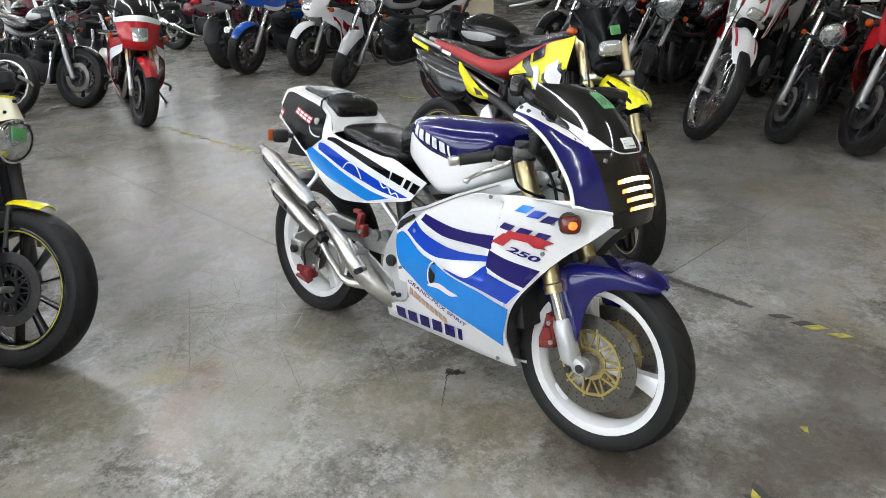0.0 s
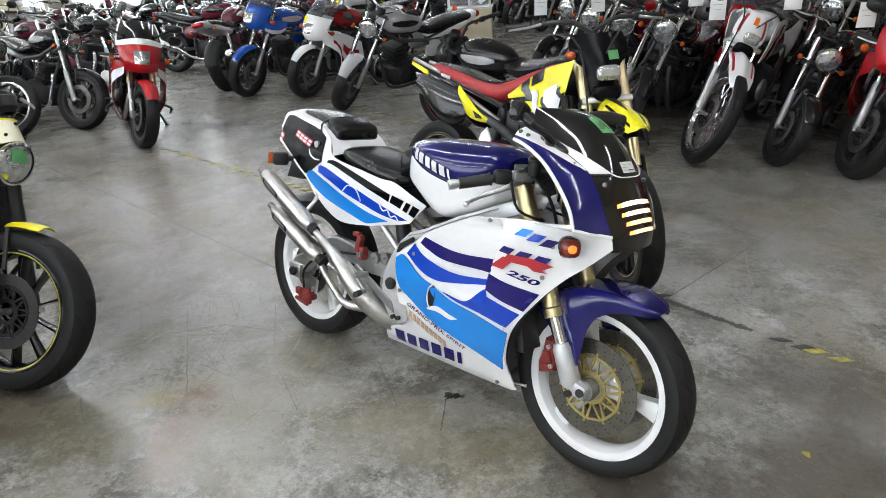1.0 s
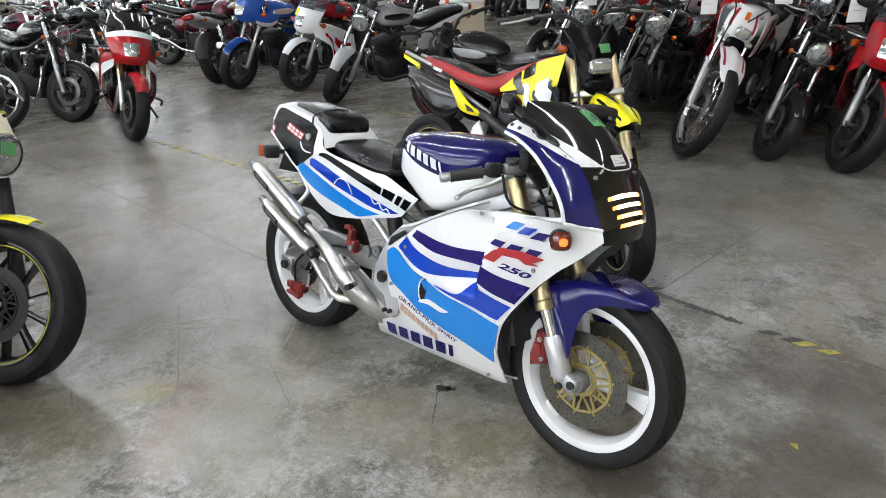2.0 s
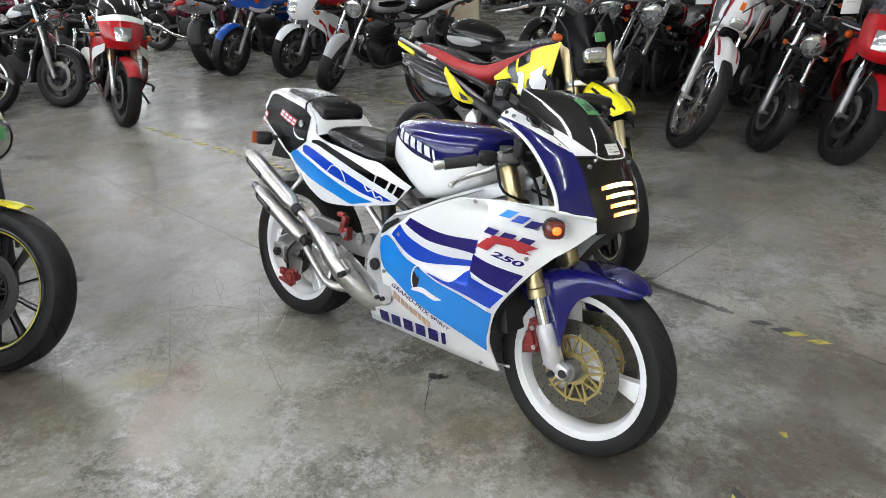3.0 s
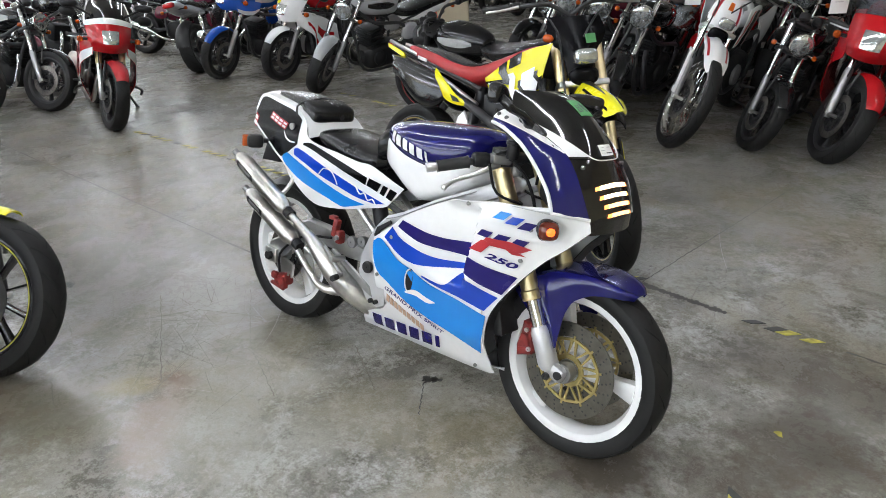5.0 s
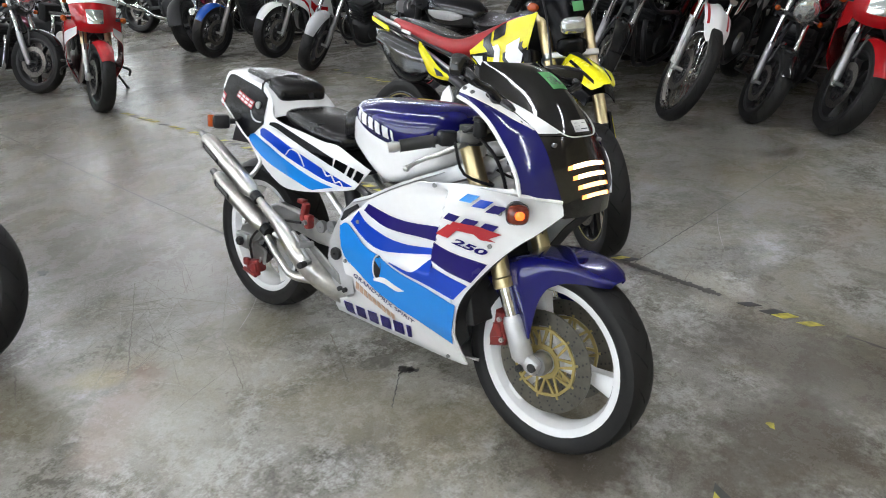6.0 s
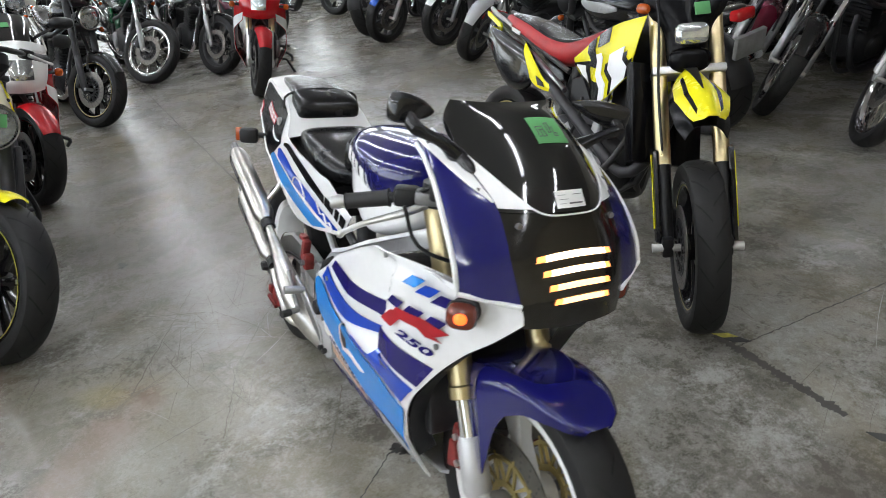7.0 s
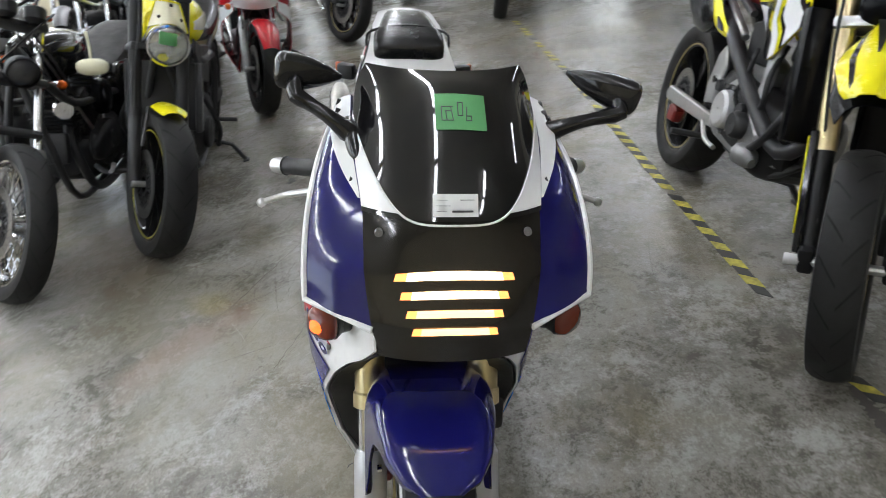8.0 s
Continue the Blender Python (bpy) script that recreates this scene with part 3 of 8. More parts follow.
def wheel(parent, c, R, rim, w, spokes, style, rim_mat, turn=Matrix.Identity(4), disc_r=0.14, discs=(-1, 1), spin=0.0, tread=True, stripe=None, carrier="dark_metal", far=False, disc="disc"):
    """tyre > rim, brake_disc, disc_carrier; shared meshes between alike wheels."""
    key = (R, rim, w, spokes, style, rim_mat, disc_r, carrier, disc)
    if key not in WHEELS:
        WHEELS[key] = (mesh_of("tyre", tyre_geo(R, rim, w), M["rubber"]), mesh_of("tread_groove", groove_geo(R, w), M["groove"]),
                       mesh_of("rim", rim_geo(rim, w, 0.04, spokes, style), M[rim_mat]),
                       mesh_of("brake_disc", disc_geo(disc_r * 0.70, disc_r, 0), M[disc]),
                       mesh_of("disc_carrier", carrier_geo(0.036, disc_r * 0.70, 0), M[carrier]),
                       mesh_of("disc_hole", hole_geo(disc_r * 0.70, disc_r, 0.0026).join(hole_geo(disc_r * 0.70, disc_r, -0.0026)), M["tape_black"]))
    ms = WHEELS[key]
    t = part("tyre", ms[0], None, parent)
    t.matrix_local = turn @ T(*c) @ Matrix.Rotation(spin, 4, "Y")
    if tread and not far:
        part("tread_groove", ms[1], None, t)["kind"] = "stuff"
    part("rim", ms[2], None, t)
    for s in discs:
        for mm in ms[3:4] if far else ms[3:]:
            d = part(mm.name.split(".")[0], mm, None, t)
            d.location = (0, s * (w / 2 * 0.72 + 0.018), 0)
            if mm.name.startswith("disc_hole"):
                d["kind"] = "stuff"
    if stripe:
        part("rim_stripe", lathe([(rim - 0.010, -w * 0.385), (rim - 0.004, -w * 0.392), (rim - 0.004, -w * 0.388), (rim - 0.010, -w * 0.381)], 48, True)
             .join(lathe([(rim - 0.010, w * 0.385), (rim - 0.004, w * 0.392), (rim - 0.004, w * 0.388), (rim - 0.010, w * 0.381)], 48, True)), M[stripe], t)
    return t


def fender_geo(c, R, w, a0, a1, drop=0.03, n=18, th=0.003, taper=0.0, rise=0.0):
    """A mudguard over a wheel: arc from a0 to a1 degrees (0 ahead, 90 up)."""
    rows = []
    for i in range(n):
        u = i / (n - 1)
        a = radians(a0 + (a1 - a0) * u)
        ww = w * (1 - taper * abs(2 * u - 1) ** 2.2)
        rr = R + rise * (1 - u)
        row = []
        for j in range(9):
            s = j / 4 - 1
            r = rr - drop * abs(s) ** 2.2
            row.append(Vector((c[0] + r * math.cos(a), c[1] + ww * s, c[2] + r * math.sin(a))))
        rows.append(row)
    return sheet(rows, th)


def lamp_bucket(r, depth, c, pitch=0):
    """A round headlight bucket that looks ahead: shell, and lens."""
    m = T(*c, 0, pitch, 0) @ Matrix.Rotation(radians(-90), 4, "Z")
    shell = lathe([(0.004, -depth), (r * 0.5, -depth * 0.92), (r * 0.85, -depth * 0.55), (r, -depth * 0.1), (r * 1.04, 0), (r * 1.04, 0.012), (r * 0.94, 0.014)], 28).tf(m)
    lens = lathe([(r * 0.95, 0.006), (r * 0.8, 0.016), (r * 0.45, 0.026), (0.002, 0.030)], 28).tf(m)
    return shell, lens


# ---------- the hall ----------
def hall():
    x0, x1, y0, y1, h = -15.0, 7.0, -5.4, 13.0, 3.615
    floor = Geo()
    n = 8
    v = [(x0 + (x1 - x0) * i / n, y0 + (y1 - y0) * j / n, 0) for i in range(n + 1) for j in range(n + 1)]
    floor.add(v, [(i * (n + 1) + j, (i + 1) * (n + 1) + j, (i + 1) * (n + 1) + j + 1, i * (n + 1) + j + 1) for i in range(n) for j in range(n)])
    floor.join(box(((x0 + x1) / 2, (y0 + y1) / 2, -0.11), (x1 - x0 + 0.4, y1 - y0 + 0.4, 0.2), 0))
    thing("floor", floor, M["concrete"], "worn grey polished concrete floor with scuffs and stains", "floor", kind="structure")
    thing("ceiling", box(((x0 + x1) / 2, (y0 + y1) / 2, h + 0.1), (x1 - x0 + 0.4, y1 - y0 + 0.4, 0.2), 0), M["ceiling"], "pale flat ceiling of the hall", "ceiling", kind="structure")
    # far wall with a band of daylight panes, plain walls elsewhere
    far = box((x0 - 0.1, (y0 + y1) / 2, 0.20), (0.2, y1 - y0, 0.40), 0)
    far.join(box((x0 - 0.1, (y0 + y1) / 2, 3.26), (0.2, y1 - y0, 0.72), 0))
    k = 8
    step = (y1 - y0) / k
    for i in range(k + 1):
        far.join(box((x0 - 0.1, y0 + i * step, 1.65), (0.2, 0.5, 2.5), 0))
    thing("wall_west", far, M["wall_dim"], "cream wall with a row of window openings", "wall", kind="structure")
    for i in range(k):
        yc = y0 + (i + 0.5) * step
        w = thing("window_%d" % (i + 1), box((x0 - 0.16, yc, 1.65), (0.02, step - 0.5, 2.5), 0), M["window_glow"], "bright daylight window in the far wall", "window", kind="structure")
        fr = Geo()
        for dy in (-(step - 0.56) / 2, 0, (step - 0.56) / 2):
            fr.join(box((x0 - 0.10, yc + dy, 1.65), (0.05, 0.05, 2.5), 0.004))
        for dz in (-1.22, 0.0, 1.22):
            fr.join(box((x0 - 0.10, yc, 1.65 + dz), (0.044, step - 0.56, 0.05), 0.004))
        part("window_frame", fr, M["housing"], w)
    thing("wall_east", box((x1 + 0.1, (y0 + y1) / 2, h / 2), (0.2, y1 - y0, h), 0), M["wall"], "plain cream wall", "wall", kind="structure")
    # unseen wall behind the camera; its strip opening is assumed for the fill lamp
    south = box(((x0 - 0.2 - 12.0) / 2, y0 - 0.1, h / 2), (-12.0 - x0 + 0.2, 0.2, h), 0)
    south.join(box(((x1 + 0.2 + 6.0) / 2, y0 - 0.1, h / 2), (x1 + 0.2 - 6.0, 0.2, h), 0), box((-3.0, y0 - 0.1, (h + 3.18) / 2), (18.0, 0.2, h - 3.18), 0), box((-3.0, y0 - 0.1, 0.61), (18.0, 0.2, 1.22), 0))
    thing("wall_south", south, M["wall"], "cream wall with a long strip window", "wall", kind="structure")
    thing("ground", box((2.0, y0 - 6.2, -0.06), (40, 12.0, 0.1), 0), M["concrete"], "plain concrete yard outside the hall", "ground", kind="structure")
    thing("wall_north", box(((x0 + x1) / 2, y1 + 0.1, h / 2), (x1 - x0 + 0.4, 0.2, h), 0), M["wall_dim"], "plain grey wall", "wall", kind="structure")


def ceiling_light(c):
    ob = root("ceiling_light", "twin-tube fluorescent ceiling light in a white housing", "ceiling light", "ceiling lights", T(*c))
    part("housing", box((0, 0, 0.03), (1.26, 0.16, 0.05), 0.008), M["housing"], ob)
    for s in (-1, 1):
        part("tube", tube([(-0.6, s * 0.045, -0.015), (0.6, s * 0.045, -0.015)], 0.015, 8), M["tube"], ob)
        for e in (-0.615, 0.615):
            part("end_cap", box((e, s * 0.045, -0.012), (0.03, 0.036, 0.045), 0.004), M["housing"], ob)
    return ob


hall()
first = ceiling_light((4.6, -4.85, 3.56))
for iy, ix in itertools.product(range(6), range(13)):
    if (ix, iy) != (0, 0) and not (iy >= 4 and ix < 8 and (ix, iy) not in ((4, 5), (5, 5))) and not (iy == 3 and 1 < ix < 7):
        copy_thing(first, T(4.6 - 1.42 * ix, -4.85 + 2.6 * iy, 3.56))

# added fill lamp in the unseen strip opening, brightens sides that face the camera
side_fill = bpy.data.lights.new("window_daylight", "AREA")
side_fill.shape, side_fill.size, side_fill.size_y = "RECTANGLE", 17.6, 1.9
side_fill.energy, side_fill.color = SIDE_FILL, (0.90, 0.96, 1.0)
lamp_ob = new("window_daylight", side_fill)
lamp_ob.matrix_world = T(-3.0, -5.46, 2.2, 90, 0, 0)


# floor joints, tape and spills
def strip(p, q, w, h=0.0016, z=0.0):
    p, q = Vector((*p, 0)), Vector((*q, 0))
    d = (q - p).normalized()
    s = Vector((-d.y, d.x, 0)) * w / 2
    return Geo().add([p - s, p + s, q + s, q - s] + [v + Vector((0, 0, h + z)) for v in (p - s, p + s, q + s, q - s)],
                     [(4, 5, 6, 7), (0, 4, 7, 3), (1, 2, 6, 5), (0, 1, 5, 4), (3, 7, 6, 2), (3, 2, 1, 0)])


def wavy_strip(p, q, w, n=40, amp=0.012, seed=0, h=0.0015):
    """A ragged strip: worn joint filler or a crack."""
    rnd = random.Random(seed)
    p, q = Vector((*p, 0)), Vector((*q, 0))
    d = (q - p).normalized()
    s = Vector((-d.y, d.x, 0))
    v, f = [], []
    for i in range(n):
        c = p.lerp(q, i / (n - 1)) + s * rnd.uniform(-amp, amp) + Vector((0, 0, h))
        ww = w / 2 * rnd.uniform(0.5, 1.4)
        v += [c - s * ww, c + s * ww]
    f = [(2 * i, 2 * i + 1, 2 * i + 3, 2 * i + 2) for i in range(n - 1)]
    return Geo().add(v, f)


JOINTS = [((-13, -0.25), (-0.6, 0.17), 0.012), ((0.99, 1.14), (1.05, 2.7), 0.005), ((0.9, 1.12), (1.40, 1.10), 0.034), ((1.86, 1.10), (4.5, 1.02), 0.012), ((-4.3, -5.0), (-4.2, 9.0), 0.012)]
for i, (a, b, w) in enumerate(JOINTS):
    thing("floor_joint", wavy_strip(a, b, w, 90, 0.003, i), M["joint"], "dark worn joint line in the concrete floor", "floor joint", "floor joints", "structure")


def tape_run(a, b, n, wear, seed):
    """tape_strip > each black or yellow stripe that is left."""
    rnd = random.Random(seed)
    ob = root("floor_tape", "worn yellow and black hazard tape stuck along the floor", "floor tape", "floor tapes")
    p, q = Vector((*a, 0)), Vector((*b, 0))
    d = (q - p).normalized()
    s = Vector((-d.y, d.x, 0))
    ln = (q - p).length / n
    for i in range(n):
        if rnd.random() < wear:
            continue
        w = 0.024 * rnd.uniform(0.75, 1.0)
        c0, c1 = p + d * ln * i, p + d * ln * (i + 1)
        sk = d * 0.02
        v = [c0 - s * w - sk, c0 + s * w + sk, c1 + s * w + sk, c1 - s * w - sk]
        g = Geo().add(v + [x + Vector((0, 0, 0.0022)) for x in v], [(4, 5, 6, 7), (0, 4, 7, 3), (1, 2, 6, 5), (0, 1, 5, 4), (3, 7, 6, 2)])
        part("tape_stripe", g, M["tape_yellow" if i % 2 else "tape_black"], ob)
    return ob


tape_run((-3.9, 0.95), (-2.2, 1.04), 34, 0.40, 1)
tape_run((-2.2, 1.04), (-0.36, 1.065), 34, 0.25, 2)
tape_run((-0.30, 1.07), (0.46, 1.092), 13, 0.0, 3)
tape_run((1.40, 1.10), (1.85, 1.10), 10, 0.25, 4)
tape_run((-3.60, 3.03), (-2.65, 2.93), 20, 0.35, 8)
tape_run((1.86, 0.13), (1.90, 0.0), 4, 0.2, 6)
tape_run((0.86, 1.13), (0.98, 1.16), 3, 0.0, 7)


def splat(c, r, seed, n=28, z=0.0018, stretch=1.0):
    rnd = random.Random(seed)
    ph = [rnd.uniform(0, 6.28) for _ in range(4)]
    v = [(c[0], c[1], z)]
    for i in range(n):
        a = 2 * math.pi * i / n
        rr = r * (0.75 + 0.25 * math.sin(2 * a + ph[0]) + 0.2 * math.sin(3 * a + ph[1]) + 0.15 * math.sin(7 * a + ph[2]))
        v.append((c[0] + rr * math.cos(a) * stretch, c[1] + rr * math.sin(a), z))
    return Geo().add(v, [(0, i + 1, (i + 1) % n + 1) for i in range(n)])


thing("oil_stain", splat((0.79, -0.045), 0.036, 1, stretch=0.7).join(splat((0.815, -0.03), 0.020, 2)), M["oil"], "small black oil stain on the concrete floor", "oil stain", kind="structure")
thing("floor_crack", wavy_strip((0.79, -0.07), (0.912, -0.215), 0.004, 22, 0.003, 9), M["oil"], "thin dark crack running from the oil stain", "floor crack", kind="structure")
thing("tape_scrap", splat((1.851, 0.467), 0.016, 12, n=9, stretch=1.3), M["tape_yellow"], "torn scrap of yellow tape left on the floor", "tape scrap", kind="structure")
for q in ((1.865, 0.075, 0.022, 21), (1.89, 0.03, 0.026, 22), (1.90, 0.105, 0.018, 23)):
    thing("tar_mark", splat(q[:2], q[2], q[3]), M["oil"], "black smear of old tape glue on the floor", "floor mark", "tar marks", "structure")
thing("floor_spot", splat((-1.12, -0.62), 0.035, 3), M["oil"], "small dark mark on the concrete floor", "floor mark", kind="structure")


SCRAPES = [((-0.65, -0.38), (0.03, -0.71), 0.0035), ((-0.37, -0.07), (0.07, -0.35), 0.003), ((0.07, -0.35), (0.44, -0.48), 0.003), ((0.40, -0.07), (0.69, -0.22), 0.004), ((-0.55, -0.64), (-0.38, -0.33), 0.004), ((-0.38, -0.33), (-0.09, -0.18), 0.004), ((-0.34, -0.98), (-0.06, -1.06), 0.006)]
for i, (a, b, w) in enumerate(SCRAPES):
    thing("floor_scrape", wavy_strip(a, b, w, 30, 0.003, 40 + i), M["scratch_dark"], "long thin dark scrape across the concrete floor", "floor scrape", "floor scrapes", "structure")


def traffic_cone(c):
    ob = root("traffic_cone", "orange plastic traffic cone on a square base", "traffic cone", m=T(*c))
    part("base", box((0, 0, 0.02), (0.36, 0.36, 0.04), 0.01), M["cone"], ob)
    part("body", lathe([(0.135, 0.04), (0.125, 0.06), (0.03, 0.68), (0.022, 0.70), (0.002, 0.70)], 24).tf(T(0, 0, 0, 90, 0, 0) @ Matrix.Diagonal((1, 1, -1, 1))), M["cone"], ob)
    return ob


def partition(c, rz):
    ob = root("partition", "cream half-height partition with a glazed upper part", "partition", m=T(*c, 0, 0, rz))
    part("panel", box((0, 0, 0.30), (0.70, 0.45, 0.60), 0.006), M["wall"], ob)
    part("rail", box((0, 0, 0.615), (0.72, 0.47, 0.03), 0.006), M["housing"], ob)
    for x in (-0.33, 0.0, 0.33):
        part("post", box((x, -0.20, 1.52), (0.035, 0.035, 1.78), 0.004), M["housing"], ob)
    for x in (-0.165, 0.165):
        part("pane", box((x, -0.20, 1.52), (0.29, 0.008, 1.76), 0.001), M["pane"], ob)
    return ob


traffic_cone((-5.88, 6.72, 0))
partition((-6.05, 7.25, 0), 40)
thing("pillar", box((-14.3, 2.35, 1.8), (0.6, 0.95, 3.6), 0.02), M["wall"], "cream square pillar standing between the rows", "pillar", kind="structure")
sign = thing("wall_sign", box((-13.985, 2.72, 1.45), (0.02, 0.16, 1.0), 0.004), M["housing"], "narrow white sign fixed to the pillar", "sign")


# thin tyre and drag scratches in the floor, too many to count
def scuffs(seed, count, spots):
    rnd_ = random.Random(seed)
    g = Geo()
    for _ in range(count):
        cx, cy, spread = spots[rnd_.randrange(len(spots))]
        x, y = rnd_.gauss(cx, spread), rnd_.gauss(cy, spread)
        r = rnd_.choice((0.3, 0.6, 1.2, 3.0, 3.0)) * rnd_.uniform(0.7, 1.4)
        a0, ln = rnd_.uniform(0, 6.28), rnd_.uniform(0.06, 0.16) + min(r, 1.5) * rnd_.uniform(0.05, 0.3)
        n_, w = 14, rnd_.uniform(0.0004, 0.0013)
        da = ln / r
        ox, oy = x - r * math.cos(a0), y - r * math.sin(a0)
        k = len(g.v)
        for i in range(n_):
            a = a0 + da * i / (n_ - 1)
            ww = w * math.sin(math.pi * (0.06 + 0.88 * i / (n_ - 1))) * rnd_.uniform(0.6, 1.2)
            for q in (-ww, ww):
                g.v.append(Vector((ox + (r + q) * math.cos(a), oy + (r + q) * math.sin(a), 0.0012)))
        g.f += [(k + 2 * i, k + 2 * i + 1, k + 2 * i + 3, k + 2 * i + 2) for i in range(n_ - 1)]
    return g


SPOTS = [(-0.5, -0.20, 0.26), (-0.6, -0.32, 0.28), (-0.30, -0.34, 0.22), (-0.05, -0.36, 0.18), (-0.85, -0.25, 0.35), (1.25, 1.45, 0.3), (-1.4, 0.1, 0.6)]
thing("floor_scratches", scuffs(5, 300, SPOTS), M["scratch_dark"], "thin dark curved scratches in the concrete floor", "floor scratches", kind="stuff")
thing("pale_floor_scratches", scuffs(8, 22, SPOTS), M["scratch_pale"], "thin pale curved scratches in the concrete floor", "floor scratches", kind="stuff")


# ---------- the white and blue sports motorcycle ----------
def side_w(x, z):
    """Half width of the side fairing at a place along and up the bike."""
    w = interp(z, (0.12, 0.18, 0.3, 0.45, 0.55, 0.7, 0.8), (0.075, 0.13, 0.19, 0.225, 0.232, 0.225, 0.222)) - 0.11 * smooth(1.12, 1.45, x)
    d = x - (1.066 + (z - 0.478) * 0.16)
    gate = smooth(0.455, 0.50, z) * (1 - smooth(0.69, 0.73, z))
    return w + gate * (0.010 * smooth(-0.006, 0.010, d) * (1 - smooth(0.02, 0.16, d)) - 0.040 * smooth(-0.20, -0.012, d) * (1 - smooth(-0.006, 0.010, d)))


def tail_w(x, z):
    return interp(z, (0.5, 0.6, 0.7, 0.78, 0.85, 0.92), (0.13, 0.15, 0.165, 0.152, 0.125, 0.106)) * interp(x, (-0.2, 0.0, 0.3, 0.7), (0.72, 0.92, 1, 1))


def on_side(p, w, off, s):
    return Vector((p.x, s * (w(p.x, p.z) + off), p.z))


def band(upper, lower, w, off, s, n=30, m=9, straight=False):
    """A decal or panel between two edges drawn in (x, z), laid on the side."""
    f = poly if straight else curve
    rows = [[on_side(p, w, off, s) for p in r] for r in ruled(f(upper, n), f(lower, n), m)]
    return sheet(rows, 0.0015, (0, -s, 0))


def text_geo(s, size, m, depth=0.001, bold=0.0):
    """Lettering as mesh, laid by the matrix m (text along x, up along y)."""
    c = bpy.data.curves.new("lettering", "FONT")
    c.body, c.size, c.extrude, c.align_x, c.offset = s, size, depth, "LEFT", bold
    ob = bpy.data.objects.new("lettering", c)
    scene.collection.objects.link(ob)
    bpy.context.view_layer.update()
    me = bpy.data.meshes.new_from_object(ob.evaluated_get(bpy.context.evaluated_depsgraph_get()))
    g = Geo().add([m @ v.co for v in me.vertices], [tuple(p.vertices) for p in me.polygons])
    bpy.data.objects.remove(ob)
    bpy.data.meshes.remove(me)
    return g


def lay_text(s, size, p, q, w, off, side=-1, squeeze=1.0, slant=0.0, bold=0.0):
    """Lettering that runs from p to q in (x, z) on the bike's side."""
    a, b = Vector((p[0], p[1], 0)), Vector((q[0], q[1], 0))
    g = text_geo(s, size, Matrix.Identity(4), bold=bold)
    ln = max(v.x for v in g.v)
    d = (b - a).normalized()
    u = Vector((-d.y, d.x, 0))
    k = (b - a).length / ln
    for v in g.v:
        t = a + d * ((v.x + slant * v.y) * k) + u * v.y * squeeze
        z = v.z
        v.x, v.z = t.x, t.y
        v.y = side * (w(t.x, t.y) + off + z * 0.5)
    return g


def hero():
    LEANING, YAW = 11.0, 2.1
    bike = root("sports_motorcycle", "white and blue faired sports motorcycle leaning on its side stand", "motorcycle", "",
                T(0, -0.055, LIFT, 0, 0, YAW) @ T(0, 0, 0, -LEANING, 0, 0))
    P = lambda name, geo, material, parent=bike, label="", sharp=35: part(name, geo, M[material], parent, label, sharp)
    FY, FX, FZ, FR = -0.020, 1.385, 0.265, 0.285
    RX, RZ, RR = 0.0, 0.276, 0.296
    # wheels
    wheel(bike, (FX, FY, FZ), FR, 0.222, 0.115, 3, "cast", "white", disc_r=0.150, spin=-0.25, carrier="gold_disc", disc="worn_disc")
    wheel(bike, (RX, 0, RZ), RR, 0.222, 0.150, 3, "cast", "white", disc_r=0.11, discs=(-1,), spin=0.7)
    # fork: gold upper tubes, chrome sliders, cast feet
    up = Vector((-0.42, 0, 0.907)).normalized()
    for s in (-1, 1):
        y = FY + s * 0.105
        foot = Vector((FX - 0.035, y, FZ - 0.0))
        leg = P("fork_leg", tube([foot + up * 0.215, foot + up * 0.217, foot + up * 0.242, foot + up * 0.246, foot + up * 0.64], [0.027, 0.031, 0.031, 0.028, 0.028], 18), "gold", label="gold anodised fork tube")
        P("slider", tube([foot + up * 0.10, foot + up * 0.22], 0.021, 16), "chrome", leg, "polished fork slider")
        P("fork_foot", tube([foot + up * 0.005, foot + up * 0.02, foot + up * 0.12, foot + up * 0.135], [0.024, 0.031, 0.030, 0.024], 16)
          .join(box(foot + Vector((0.018, 0, 0.004)), (0.066, 0.036, 0.050), 0.014, T(0, 0, 0, 0, 20, 0))), "frame_alloy", leg, "cast aluminium fork foot")
        P("axle_clamp_bolt", lathe([(0.002, -0.008), (0.010, -0.008), (0.010, 0.008), (0.002, 0.008)], 10, True).tf(T(foot.x + 0.0, y + s * 0.022, foot.z - 0.012)), "dark_metal", leg)
        # brake caliper behind the leg
        cx, cz = FX - 0.128, FZ + 0.066
        shape = [(cx + a_, cz + b_ * 1.15) for a_, b_ in ((-0.016, 0.050), (0.012, 0.050), (0.020, 0.016), (0.034, -0.012), (0.026, -0.034), (-0.026, -0.050), (-0.031, -0.020), (-0.019, 0.014))]
        cal = P("brake_caliper", prism(shape, FY + s * 0.062, FY + s * 0.116, 0.006), "caliper_red", label="dull red brake caliper")
        P("pad_cover", prism([(cx - 0.016, cz + 0.020), (cx + 0.008, cz + 0.024), (cx + 0.020, cz - 0.012), (cx - 0.018, cz - 0.026)], FY + s * 0.115, FY + s * 0.122, 0.003), "caliper_red", cal)
        for dx, dz in ((0.004, 0.036), (0.018, -0.022)):
            P("caliper_bolt", lathe([(0.002, -0.004), (0.0075, -0.004), (0.0075, 0.004), (0.002, 0.004)], 10, True).tf(T(cx + dx, FY + s * 0.119, cz + dz)), "alloy", cal)
